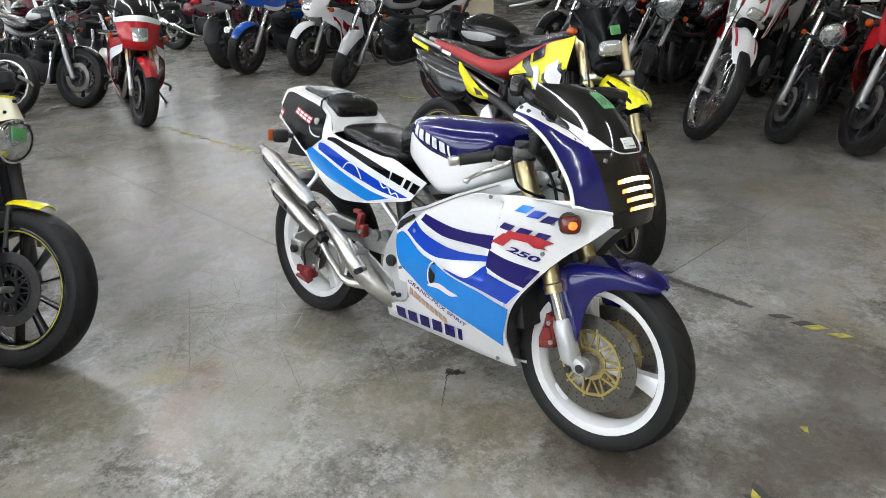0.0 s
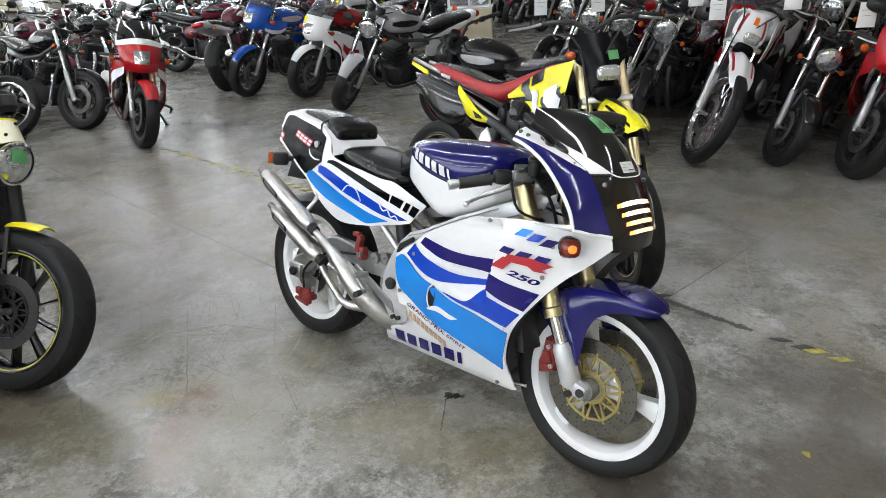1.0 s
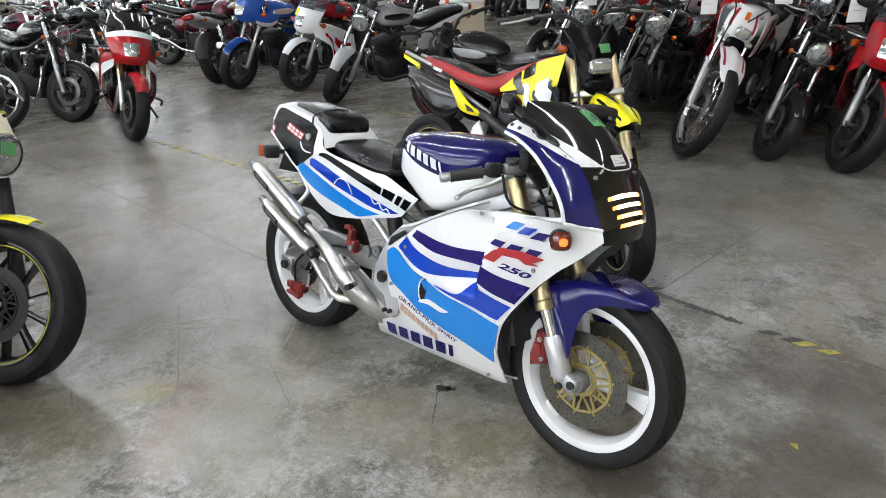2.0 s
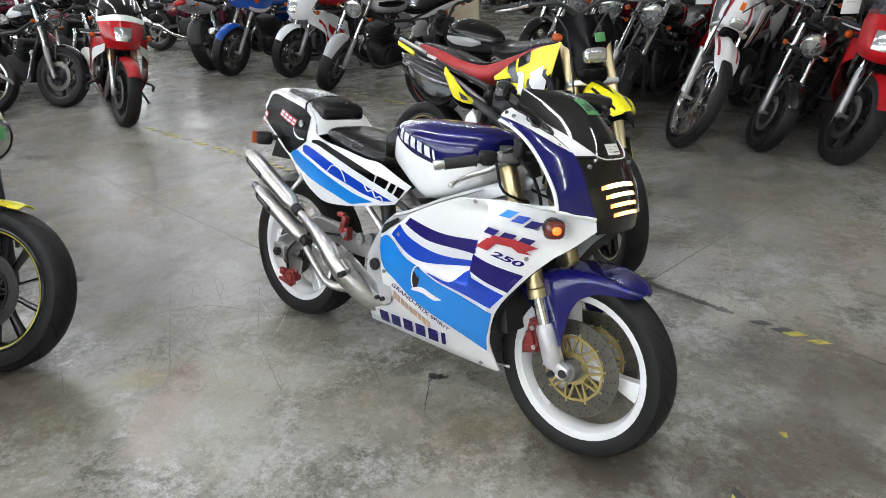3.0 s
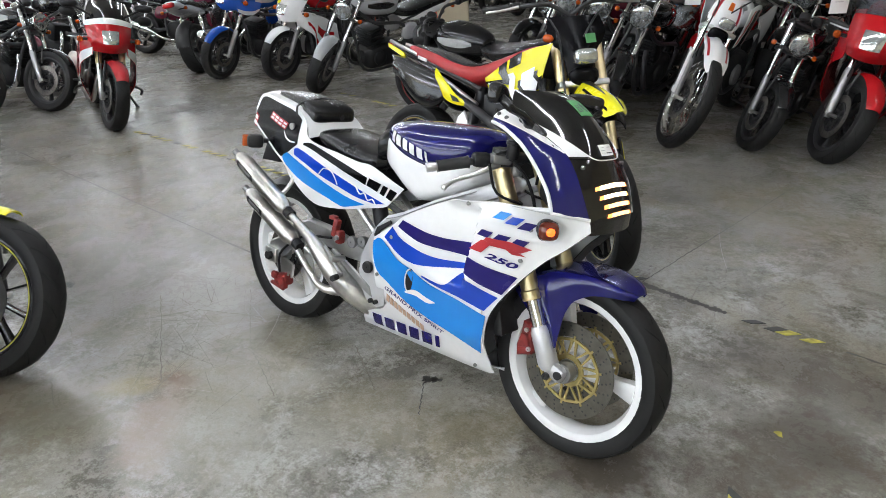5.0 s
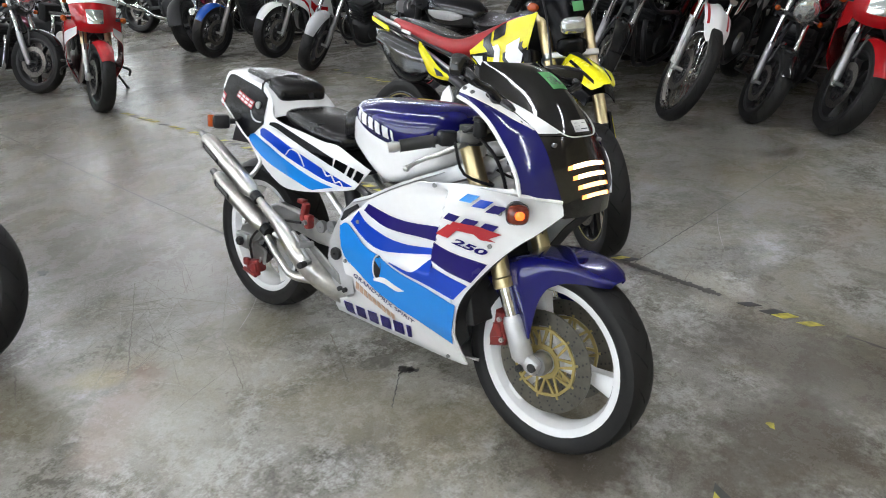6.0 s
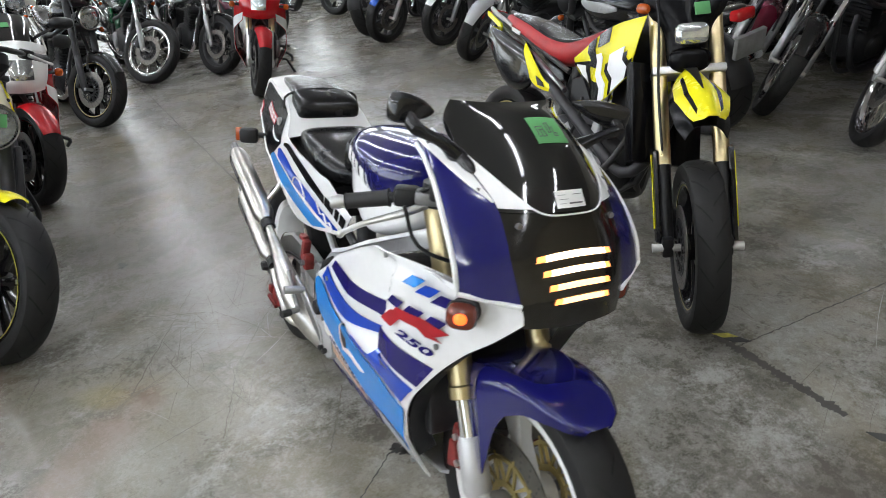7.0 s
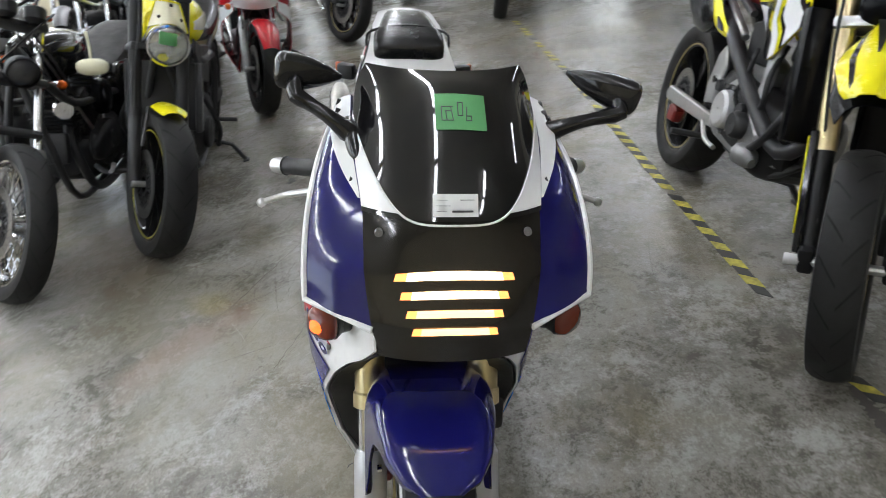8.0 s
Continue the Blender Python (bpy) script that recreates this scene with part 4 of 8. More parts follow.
        P("caliper_bracket", prism([(cx + 0.008, cz + 0.075), (cx + 0.034, cz + 0.068), (cx + 0.062, cz + 0.010), (cx + 0.062, cz - 0.022), (cx + 0.046, cz - 0.030), (cx + 0.026, cz + 0.020)], FY + s * 0.088, FY + s * 0.104, 0.004), "alloy", cal)
        P("brake_hose", tube([(FX - 0.125, FY + s * 0.09, FZ + 0.13), (FX - 0.14, FY + s * 0.10, FZ + 0.22), (FX - 0.16, FY + s * 0.09, FZ + 0.33), (FX - 0.20, FY + s * 0.05, FZ + 0.45)], 0.005, 8, 12), "black_plastic")
    P("front_axle", tube([(FX, FY - 0.125, FZ), (FX, FY + 0.125, FZ)], 0.013, 14), "dark_metal")
    P("axle_hub", lathe([(0.014, -0.10), (0.030, -0.10), (0.034, -0.085), (0.030, -0.06), (0.014, -0.06)], 20, True).tf(T(FX, FY, FZ)), "engine_grey")
    # front mudguard that drops to the fork legs
    rows = []
    for i in range(44):
        u = i / 43
        a = radians(59 + 78 * u)
        r = FR + 0.022 + 0.012 * smooth(0.5, 0, u)
        w = interp(u, (0, 0.05, 0.15, 0.3, 0.48, 0.62, 0.75, 1), (0.030, 0.060, 0.082, 0.096, 0.108, 0.116, 0.104, 0.078))
        d = interp(u, (0, 0.25, 0.38, 0.45, 0.52, 0.60, 0.72, 0.80, 0.90, 1), (0.012, 0.045, 0.075, 0.115, 0.180, 0.220, 0.222, 0.18, 0.13, 0.09))
        line = []
        for s in (j / 12 - 1 for j in range(25)):
            k = abs(s)
            rr = r - d * max(0, (k - 0.30) / 0.70) ** 1.5 - 0.006 * k * k
            y = w * math.sin(min(1, k / 0.62) * math.pi / 2) * math.copysign(1, s)
            line.append(Vector((FX + rr * math.cos(a), FY + y, FZ + rr * math.sin(a))))
        rows.append(line)
    fender = P("front_fender", sheet(rows, 0.003, (0, 0, -1)), "cowl_blue", label="deep blue front mudguard", sharp=60)
    for s in (-1, 1):
        P("fender_bolt", lathe([(0.002, -0.004), (0.008, -0.004), (0.008, 0.004), (0.002, 0.004)], 10, True).tf(T(1.335, FY + s * 0.089, 0.378)), "chrome", fender)
    # lower and side fairing
    top = [(0.678, 0.526), (0.76, 0.585), (0.818, 0.632), (0.976, 0.71), (1.059, 0.726), (1.134, 0.742), (1.20, 0.746), (1.29, 0.74), (1.345, 0.745), (1.406, 0.731)]
    low = [(0.515, 0.135), (0.763, 0.143), (0.983, 0.153), (1.10, 0.163), (1.152, 0.180), (1.134, 0.235), (1.141, 0.30), (1.168, 0.401), (1.238, 0.51), (1.303, 0.591), (1.354, 0.638), (1.413, 0.699)]
    back = [(0.678, 0.526), (0.674, 0.44), (0.672, 0.352), (0.698, 0.30), (0.672, 0.258), (0.57, 0.205), (0.515, 0.135)]
    front = [(1.406, 0.731), (1.413, 0.699)]
    flat = coons(curve(top, 70), curve(low, 70), curve(back, 44), curve(front, 44))
    for s in (-1, 1):
        sw = lambda x, z, s=s: side_w(x, z) - (0.045 * (1 - smooth(0.66, 0.74, z)) if s > 0 else 0)
        f = P("side_fairing", sheet([[on_side(p, sw, 0, s) for p in r] for r in flat], 0.004, (0, -s, 0)), "white", label="white side fairing with blue bands", sharp=50)
        B = lambda name, u, l, material, off=0.0040, n=60, m=16, st=False: P(name, band(u, l, sw, off, s, n, m, st), material, f)
        B("light_blue_band", [(0.682, 0.516), (0.719, 0.531), (0.793, 0.479), (0.858, 0.461), (0.932, 0.433), (1.05, 0.415), (1.157, 0.393)],
          [(0.679, 0.482), (0.692, 0.414), (0.745, 0.378), (0.818, 0.335), (0.90, 0.309), (0.988, 0.288), (1.125, 0.250)], "light_blue", 0.0058)
        B("blue_band", [(0.765, 0.582), (0.80, 0.556), (0.856, 0.538), (0.955, 0.522), (1.063, 0.530)], [(0.732, 0.541), (0.79, 0.502), (0.85, 0.484), (0.93, 0.490), (1.058, 0.512)], "mid_blue")
        B("blue_band", [(0.90, 0.453), (0.976, 0.445), (1.012, 0.460), (1.042, 0.496), (1.10, 0.490), (1.196, 0.464)], [(0.90, 0.450), (0.94, 0.439), (0.97, 0.434), (1.0, 0.431), (1.06, 0.425), (1.152, 0.410)], "mid_blue")
        B("navy_band", [(0.808, 0.614), (0.873, 0.603), (0.97, 0.592), (1.078, 0.598)], [(0.790, 0.590), (0.83, 0.575), (0.904, 0.559), (1.066, 0.552)], "navy")
        B("navy_band", [(1.088, 0.569), (1.16, 0.553), (1.246, 0.537)], [(1.066, 0.520), (1.13, 0.498), (1.206, 0.476)], "navy")
        for k, mt in enumerate(("light_blue", "mid_blue", "navy")):
            x, z = 1.160 + 0.0345 * k, 0.702 - 0.0105 * k
            B("paint_block", [(x + 0.020, z + 0.021), (x + 0.052, z + 0.019)], [(x, z), (x + 0.032, z - 0.002)], mt, 0.0085, 10, 8, True)
        # maker's marks as plain shapes
        for k in range(6):
            x0 = 0.615 + 0.062 * k
            z0 = 0.206 + 0.0045 * k
            ww = 0.052 if k < 5 else 0.022
            zt = 0.010 if k else 0.012
            at = lambda u, v: (x0 + ww * u - 0.012 * v, z0 + zt + 0.003 * u - (0.040 + zt) * v)
            B("brand_mark", [at(0, 0), at(0.86, 0)], [at(0, 1), at(0.86, 1)], "navy", 0.0045, 8, 6, True)
        for k in range(3):
            x0, z0 = 1.134 + 0.049 * k, 0.662 - 0.006 * k
            at = lambda u, v: (x0 + 0.034 * u - 0.015 * v, z0 + 0.001 - 0.004 * u - 0.018 * v)
            B("model_mark", [at(0, 0), at(1, 0)], [at(0, 1), at(1, 1)], "navy", 0.0075, 10, 6, True)
        B("red_mark", [(1.150, 0.642), (1.215, 0.640), (1.275, 0.626)], [(1.136, 0.622), (1.20, 0.617), (1.247, 0.611)], "red_sticker", 0.0082, 12, 6, True)
        B("red_mark", [(1.136, 0.632), (1.172, 0.630)], [(1.098, 0.598), (1.140, 0.594)], "red_sticker", 0.0086, 10, 8, True)
        B("red_mark", [(1.196, 0.624), (1.228, 0.618)], [(1.226, 0.604), (1.262, 0.603)], "red_sticker", 0.0086, 8, 6, True)
        if s < 0:
            P("lettering", lay_text("250", 0.03, (1.150, 0.583), (1.236, 0.562), sw, 0.0055, s, 0.80, 0.25, 0.0009), "navy", f)
            P("lettering", lay_text("GRAND-PRIX SPIRIT", 0.024, (0.718, 0.352), (0.968, 0.262), sw, 0.0050, s, 0.95, 0.2), "navy", f)
        else:
            P("lettering", lay_text("250", 0.03, (1.236, 0.562), (1.150, 0.583), sw, 0.0055, s, -0.80, 0.25, 0.0009), "navy", f)
        for k in range(9):
            x0, z0 = 0.728 + 0.0175 * k, 0.328 - 0.0083 * k
            B("script_mark", [(x0, z0 + 0.006), (x0 + 0.013, z0)], [(x0 - 0.006, z0 - 0.020), (x0 + 0.007, z0 - 0.026)], "tan_ink", 0.0045, 4, 4, True)
        # small air inlet: black oval cap stands for its shaded depth, with a white lip
        slot = [(0.845 + 0.017 * math.cos(a) + 0.010 * math.sin(a), 0.420 + 0.042 * math.sin(a)) for a in (2 * math.pi * j / 16 for j in range(16))]
        P("air_slot", Geo().add([(x, s * (sw(x, z) + 0.0062), z) for x, z in slot] + [(x, s * (sw(x, z) - 0.02), z) for x, z in slot],
                                [tuple(range(16))] + [(i, (i + 1) % 16, (i + 1) % 16 + 16, i + 16) for i in range(16)]), "black_plastic", f)
        P("slot_rim", tube([(x, s * (sw(x, z) + 0.0055), z) for x, z in slot[4:13]], 0.003, 6), "white", f)
        B("scoop_lip", [(0.820, 0.374), (0.868, 0.392), (0.92, 0.380), (0.955, 0.374)], [(0.822, 0.368), (0.87, 0.372), (0.92, 0.362), (0.955, 0.372)], "white", 0.0068, 18, 6)
        for x, z in ((1.06, 0.721), (1.247, 0.589), (1.262, 0.682), (1.081, 0.182), (0.765, 0.548), (0.688, 0.395)):
            P("fairing_screw", lathe([(0.0015, -0.003), (0.0065, -0.003), (0.0065, 0.0025), (0.004, 0.004), (0.0015, 0.004)], 10, True).tf(T(x, s * (sw(x, z) + 0.003), z)), "engine_grey", f)
        P("inner_panel", sheet([[Vector((p.x, s * (sw(p.x, p.z) * 0.98 - 0.006 - 0.045 * j / 4), p.z + 0.004 * j)) for j in range(5)] for p in curve(low[5:], 30)], 0.003), "black_plastic", f)
    P("belly_pan", loft([[Vector((x, y * w, z + 0.012 * y * y * 3)) for y in (-1, -0.5, 0, 0.5, 1)] + [Vector((x, -y * w * 0.96, z + 0.02 + 0.02 * y * y)) for y in (-1, -0.5, 0, 0.5, 1)]
                         for x, w, z in ((0.52, 0.086, 0.118), (0.75, 0.092, 0.122), (1.0, 0.10, 0.13), (1.155, 0.10, 0.15))]), "white")
    # upper cowl
    edge = [(1.10, 0.150, 0.998), (1.20, 0.149, 0.962), (1.275, 0.140, 0.924), (1.318, 0.134, 0.897), (1.365, 0.132, 0.83), (1.406, 0.121, 0.733)]
    outer = [(1.080, 0.176, 0.962), (1.142, 0.190, 0.947), (1.212, 0.206, 0.915), (1.275, 0.218, 0.864), (1.324, 0.223, 0.805), (1.345, 0.223, 0.752)]
    for s in (-1, 1):
        sd = lambda pts, n: [Vector((p.x, s * p.y, p.z)) for p in curve(pts, n)]
        e, o = sd(edge, 40), sd(outer, 40)
        rows = [[p.lerp(q, j / 9) + Vector((0, s, 0.3)) * (0.009 * math.sin(math.pi * j / 9)) for j in range(10)] for p, q in zip(e, o)]
        c = P("cowl_side", sheet(rows, 0.004, (0, -s, 0)), "cowl_blue", label="deep blue upper cowl side with white edging", sharp=50)
        P("white_edge", tube(o + [o[-1].lerp(e[-1], k / 6) for k in range(1, 7)], 0.0055, 8), "white", c)
        wide = lambda i: interp(i, (0, 5, 10, 16, 21), (0.75, 0.62, 0.45, 0.24, 0.03))
        st = [[rows[i][0].lerp(rows[i][9], wide(i) * j / 5) + Vector((0, s, 0.4)) * (0.003 + 0.010 * math.sin(math.pi * wide(i) * j / 5)) for j in range(6)] for i in range(22)]
        P("white_strip", sheet(st, 0.002, (0, -s, 0)), "white", c)
        for q in ((1.275, 0.150, 0.917), (1.10, 0.172, 0.985), (1.128, 0.174, 0.978)):
            P("cowl_screw", lathe([(0.001, -0.004), (0.006, -0.004), (0.006, 0.004), (0.001, 0.004)], 10, True).tf(T(q[0], s * q[1], q[2], 20 * s, 0, 0)), "dark_metal", c)
        # white wedge under the cowl that carries the indicator
        w0 = [on_side(Vector((x, 0, z)), side_w, 0.002, s) for x, z in ((1.20, 0.744), (1.29, 0.738), (1.345, 0.742), (1.406, 0.730))]
        w0 = curve(w0, 14)
        w1 = sd([(1.335, 0.221, 0.765), (1.345, 0.222, 0.752), (1.37, 0.18, 0.742), (1.408, 0.122, 0.734)], 14)
        P("cowl_wedge", sheet(ruled(w0, w1, 5), 0.003), "white", c)
        ind = P("indicator", tube([(1.290, s * 0.150, 0.690), (1.312, s * 0.184, 0.694)], [0.030, 0.028], 16), "black_plastic", label="front indicator with lit amber lens" if s < 0 else "front indicator with dark amber lens")
        P("housing", smooth_blob([(-0.002, 0, 0.006, 0.006), (0.0, 0, 0.025, 0.025), (0.010, 0, 0.0285, 0.027), (0.019, 0, 0.030, 0.028), (0.020, 0, 0.010, 0.010)], 12, 16, 3).tf(T(1.312, s * 0.184, 0.694, 0, -4, s * 40)), "black_plastic", ind)
        P("lens", smooth_blob([(0.0185, 0, 0.010, 0.010), (0.0195, 0, 0.0285, 0.0265), (0.030, 0, 0.027, 0.025), (0.037, 0, 0.021, 0.019), (0.042, 0, 0.006, 0.006)], 12, 16, 3).tf(T(1.312, s * 0.184, 0.694, 0, -4, s * 40)), "dim_lens", ind)
        if s < 0:
            P("bulb", smooth_blob([(0.030, 0, 0.003, 0.003), (0.036, 0, 0.013, 0.012), (0.041, 0, 0.012, 0.011), (0.0455, 0, 0.006, 0.006), (0.047, 0, 0.002, 0.002)], 12, 16, 2.4).tf(T(1.312, s * 0.184, 0.694, 0, -4, s * 40)), "amber_lit", ind)
    # screen and black nose: one bowed shell, split at the screen's foot
    mid = curve([(1.152, 0, 1.056), (1.206, 0, 1.044), (1.263, 0, 1.009), (1.318, 0, 0.958), (1.362, 0, 0.898), (1.394, 0, 0.828), (1.418, 0, 0.780), (1.433, 0, 0.745), (1.430, 0, 0.690)], 60)
    half = curve([(1.100, 0.136, 1.056), (1.126, 0.146, 1.008), (1.185, 0.149, 0.972), (1.25, 0.144, 0.938), (1.312, 0.136, 0.900), (1.352, 0.134, 0.850), (1.380, 0.131, 0.80), (1.404, 0.122, 0.738), (1.409, 0.114, 0.690)], 60)

    def shell(i, u, off=0.0):
        m_, e_ = mid[i], half[i]
        k = abs(u)
        return Vector((m_.x + (e_.x - m_.x) * k ** 2.4 + off, e_.y * u, m_.z + (e_.z - m_.z) * k ** 2.0))

    us = [j / 12 - 1 for j in range(25)]
    cut = 33
    P("windscreen", sheet([[shell(i, u * (1 - 0.07 * max(0.0, 1 - i / 5) ** 2), 0.004) for u in us] for i in range(0, cut + 1)], 0.003, (-1, 0, 0)), "screen", label="dark smoked windscreen", sharp=60)
    def shell_at(v, u, off=0.0):
        i = min(58, max(0, int(v)))
        return shell(i, u, off).lerp(shell(i + 1, u, off), v - i)
    P("screen_piping", tube([shell_at((cut + 0.6) * (1 - abs(u) ** 5 * 0.66), u * 0.995, 0.006) for u in (math.sin(math.pi / 2 * (j / 30 - 1)) for j in range(61))], 0.0019, 6), "white")
    nose = P("nose_panel", sheet([[shell(i, u) for u in us] for i in range(cut - 4, 60)], 0.004, (-1, 0, 0)), "nose_black", label="black nose panel with headlight slots", sharp=60)
    for s in (-1, 1):
        foot = lambda i: max(0.0, min(0.998, ((1 - i / (cut + 0.6)) / 0.66) ** 0.2))
        lip = [[shell(i, s * (foot(i) + (1.0 - foot(i)) * j / 4), 0.0058) for j in range(5)] for i in range(10, 33)]
        P("screen_edge", sheet(lip, 0.002, (-1, 0, 0)), "white", nose)
        P("nose_screw", lathe([(0.001, -0.004), (0.006, -0.004), (0.006, 0.004), (0.001, 0.004)], 10, True).tf(T(*shell(36, s * 0.82, 0.004), 0, 0, 90)), "engine_grey", nose)
    # four stacked headlight slots
    for k in range(4):
        zc = 0.822 - 0.0245 * k
        hw = 0.094 - 0.009 * k
        rows_hi = []
        for dz in (-0.0050, -0.0018, 0.0018, 0.0050):
            z = zc + dz
            i = min(range(59), key=lambda q: abs(mid[q].z - z))
            f = (mid[i].z - z) / max(1e-6, mid[i].z - mid[i + 1].z)
            f = max(-1, min(1, f))
            line = []
            for u in (j / 16 - 1 for j in range(33)):
                y = hw * u * (1 - 0.02 * (dz / 0.0050))
                a, b = shell(i, y / half[i].y, 0.005), shell(i + 1, y / half[i + 1].y, 0.005)
                p = a.lerp(b, f) if f >= 0 else a
                line.append(Vector((p.x, y, z - 0.010 * (y / 0.1) ** 2)))
            rows_hi.append(line)
        slot = P("headlight_slot", sheet([[r[j] for r in rows_hi] for j in range(4, 29)], 0.006, (-1, 0, 0)), "headlamp" if k < 2 else "headlamp_low", nose, "lit headlight slot")
        for rng_ in (range(1, 5), range(28, 32)):
            P("slot_end", sheet([[r[j] for r in rows_hi] for j in rng_], 0.006, (-1, 0, 0)), "headlamp_edge", slot)
    # stickers on the screen
    def on_shell(y, z, off=0.0055):
        i = min(range(58), key=lambda q: abs(mid[q].z - z))
        p = shell(i, y / half[i].y, off)
        return Vector((p.x, y, p.z))
    P("green_tag", sheet([[on_shell(-0.024 + 0.077 * a / 5, 1.037 - 0.035 * b / 4, 0.007) for b in range(5)] for a in range(6)], 0.0008, (-1, 0, 0)), "green_tape", label="green paper tag with a handwritten mark")
    ink = Geo()
    gp = lambda a, b: on_shell(-0.024 + 0.077 * a, 1.037 - 0.035 * b, 0.0085)
    for a, b, c_, d in ((0.12, 0.3, 0.12, 0.75), (0.12, 0.75, 0.34, 0.78), (0.34, 0.78, 0.30, 0.3), (0.12, 0.3, 0.34, 0.28), (0.18, 0.5, 0.30, 0.5), (0.2, 0.38, 0.22, 0.66),
                        (0.44, 0.2, 0.44, 0.62), (0.44, 0.2, 0.54, 0.22), (0.54, 0.22, 0.53, 0.62), (0.44, 0.62, 0.53, 0.62), (0.62, 0.3, 0.60, 0.72), (0.60, 0.72, 0.70, 0.72), (0.70, 0.72, 0.70, 0.52), (0.70, 0.52, 0.61, 0.52)):
        ink.join(tube([gp(a, b), gp(c_, d)], 0.0008, 5))
    P("tag_mark", ink, "ink")["kind"] = "stuff"
    tag = P("price_tag", sheet([[on_shell(-0.033 + 0.066 * a / 5, 0.928 - 0.028 * b / 4, 0.0075) for b in range(5)] for a in range(6)], 0.0008, (-1, 0, 0)), "paper", label="small white paper label")
    tp = lambda a, b: on_shell(-0.033 + 0.066 * a, 0.928 - 0.028 * b, 0.009)
    for a, b, c_, d, r in ((0.08, 0.2, 0.32, 0.2, 0.0004), (0.08, 0.35, 0.4, 0.35, 0.0004), (0.08, 0.5, 0.3, 0.5, 0.0004), (0.6, 0.22, 0.92, 0.22, 0.0006), (0.08, 0.8, 0.3, 0.8, 0.0004), (0.42, 0.66, 0.88, 0.66, 0.0016), (0.42, 0.74, 0.88, 0.74, 0.0016)):
        P("label_bar", tube([tp(a, b), tp((a + c_) / 2, d), tp(c_, d)], r, 5), "ink", tag)
    # mirrors, folded at different angles
    for base, elbow, outer, inner in (((1.195, -0.148, 0.960), (1.172, -0.236, 1.020), (1.140, -0.262, 1.050), (1.122, -0.176, 1.036)),
                                      ((1.155, 0.170, 0.952), (1.152, 0.300, 0.990), (1.138, 0.325, 1.007), (1.082, 0.228, 1.034))):
        base, elbow, outer, inner = Vector(base), Vector(elbow), Vector(outer), Vector(inner)
        arm = P("mirror", tube([base, base.lerp(elbow, 0.4) + Vector((0.008, 0, 0.006)), base.lerp(elbow, 0.8), elbow, elbow.lerp(outer.lerp(inner, 0.3), 0.8)], [0.020, 0.013, 0.011, 0.014, 0.012], 12, 16), "black_gloss", label="black mirror on a cowl stalk")
        P("mirror_foot", smooth_blob([(-0.045, 0, 0.004, 0.004), (-0.03, 0, 0.012, 0.013), (0.02, 0, 0.015, 0.016), (0.045, 0, 0.011, 0.011), (0.055, 0, 0.003, 0.003)], 12, 14).tf(T(base.x + 0.005, base.y, base.z, 0, 25, 12 if base.y < 0 else -12)), "black_gloss", arm)
        ax = (inner - outer)
        ln = ax.length
        fr = ax.to_track_quat("X", "Z").to_matrix().to_4x4()
        P("mirror_shell", smooth_blob([(-0.008, 0, 0.010, 0.016), (-0.002, 0, 0.017, 0.026), (0.012, 0, 0.020, 0.029), (ln * 0.45, 0, 0.021, 0.026), (ln * 0.8, 0, 0.015, 0.017), (ln + 0.010, 0, 0.003, 0.004)], 20, 20, 3.4).tf(Matrix.Translation(outer) @ fr), "black_gloss", arm)
    # tank: white lower body, blue top
    P("fuel_tank", smooth_blob([(0.548, 0.800, 0.04, 0.040), (0.566, 0.796, 0.084, 0.054), (0.65, 0.776, 0.122, 0.072), (0.72, 0.756, 0.136, 0.092), (0.775, 0.745, 0.142, 0.092), (0.87, 0.766, 0.142, 0.084), (0.96, 0.792, 0.118, 0.066), (1.0, 0.80, 0.05, 0.045)], 30, 36, 4.4), "white", label="white and blue fuel tank")
    TT = [(0.552, 0.852, 0.045, 0.020), (0.572, 0.850, 0.084, 0.042), (0.66, 0.840, 0.132, 0.066), (0.76, 0.830, 0.153, 0.082), (0.86, 0.828, 0.158, 0.086), (0.95, 0.840, 0.132, 0.070), (0.99, 0.845, 0.07, 0.04)]
    P("tank_top", smooth_blob(TT, 28, 30, 2.4), "cowl_blue", label="deep blue tank top")

    def tank_y(x, z, off=0.003):
        xs = [q[0] for q in TT]
        zc, w, h = (interp(x, xs, [q[c] for q in TT]) for c in (1, 2, 3))
        return (w + off) * (max(0.05, 1 - abs((z - zc) / h) ** 2.4)) ** (1 / 2.4) + off
    for k in range(6):
        x0, z0 = 0.622 + 0.0385 * k, 0.852 - 0.0080 * k
        ww = 0.0290 if k < 5 else 0.011
        quad = lambda a, b: (x0 + ww * a + 0.006 * (1 - b), z0 - 0.006 * a + 0.024 - 0.040 * (1 - b))
        for s in (-1, 1):
            P("brand_mark", sheet([[Vector((x, s * tank_y(x, z, 0.0045), z)) for x, z in (quad(0.86 * a / 3, 0.08 + 0.84 * b / 4) for b in range(5))] for a in range(4)], 0.001, (0, -s, 0)), "white")
    for s in (-1, 1):
        P("tank_piping", tube([(x, s * tank_y(x, z, 0.001), z) for x, z in ((0.572, 0.826), (0.62, 0.812), (0.70, 0.792), (0.78, 0.772), (0.86, 0.766))], 0.0032, 6, 20), "black_satin")
    P("filler_cap", lathe([(0.002, 0.0), (0.045, 0.0), (0.050, -0.004), (0.050, -0.010)], 24).tf(T(0.76, 0, 0.903, 90, 0, 0)), "engine_grey")
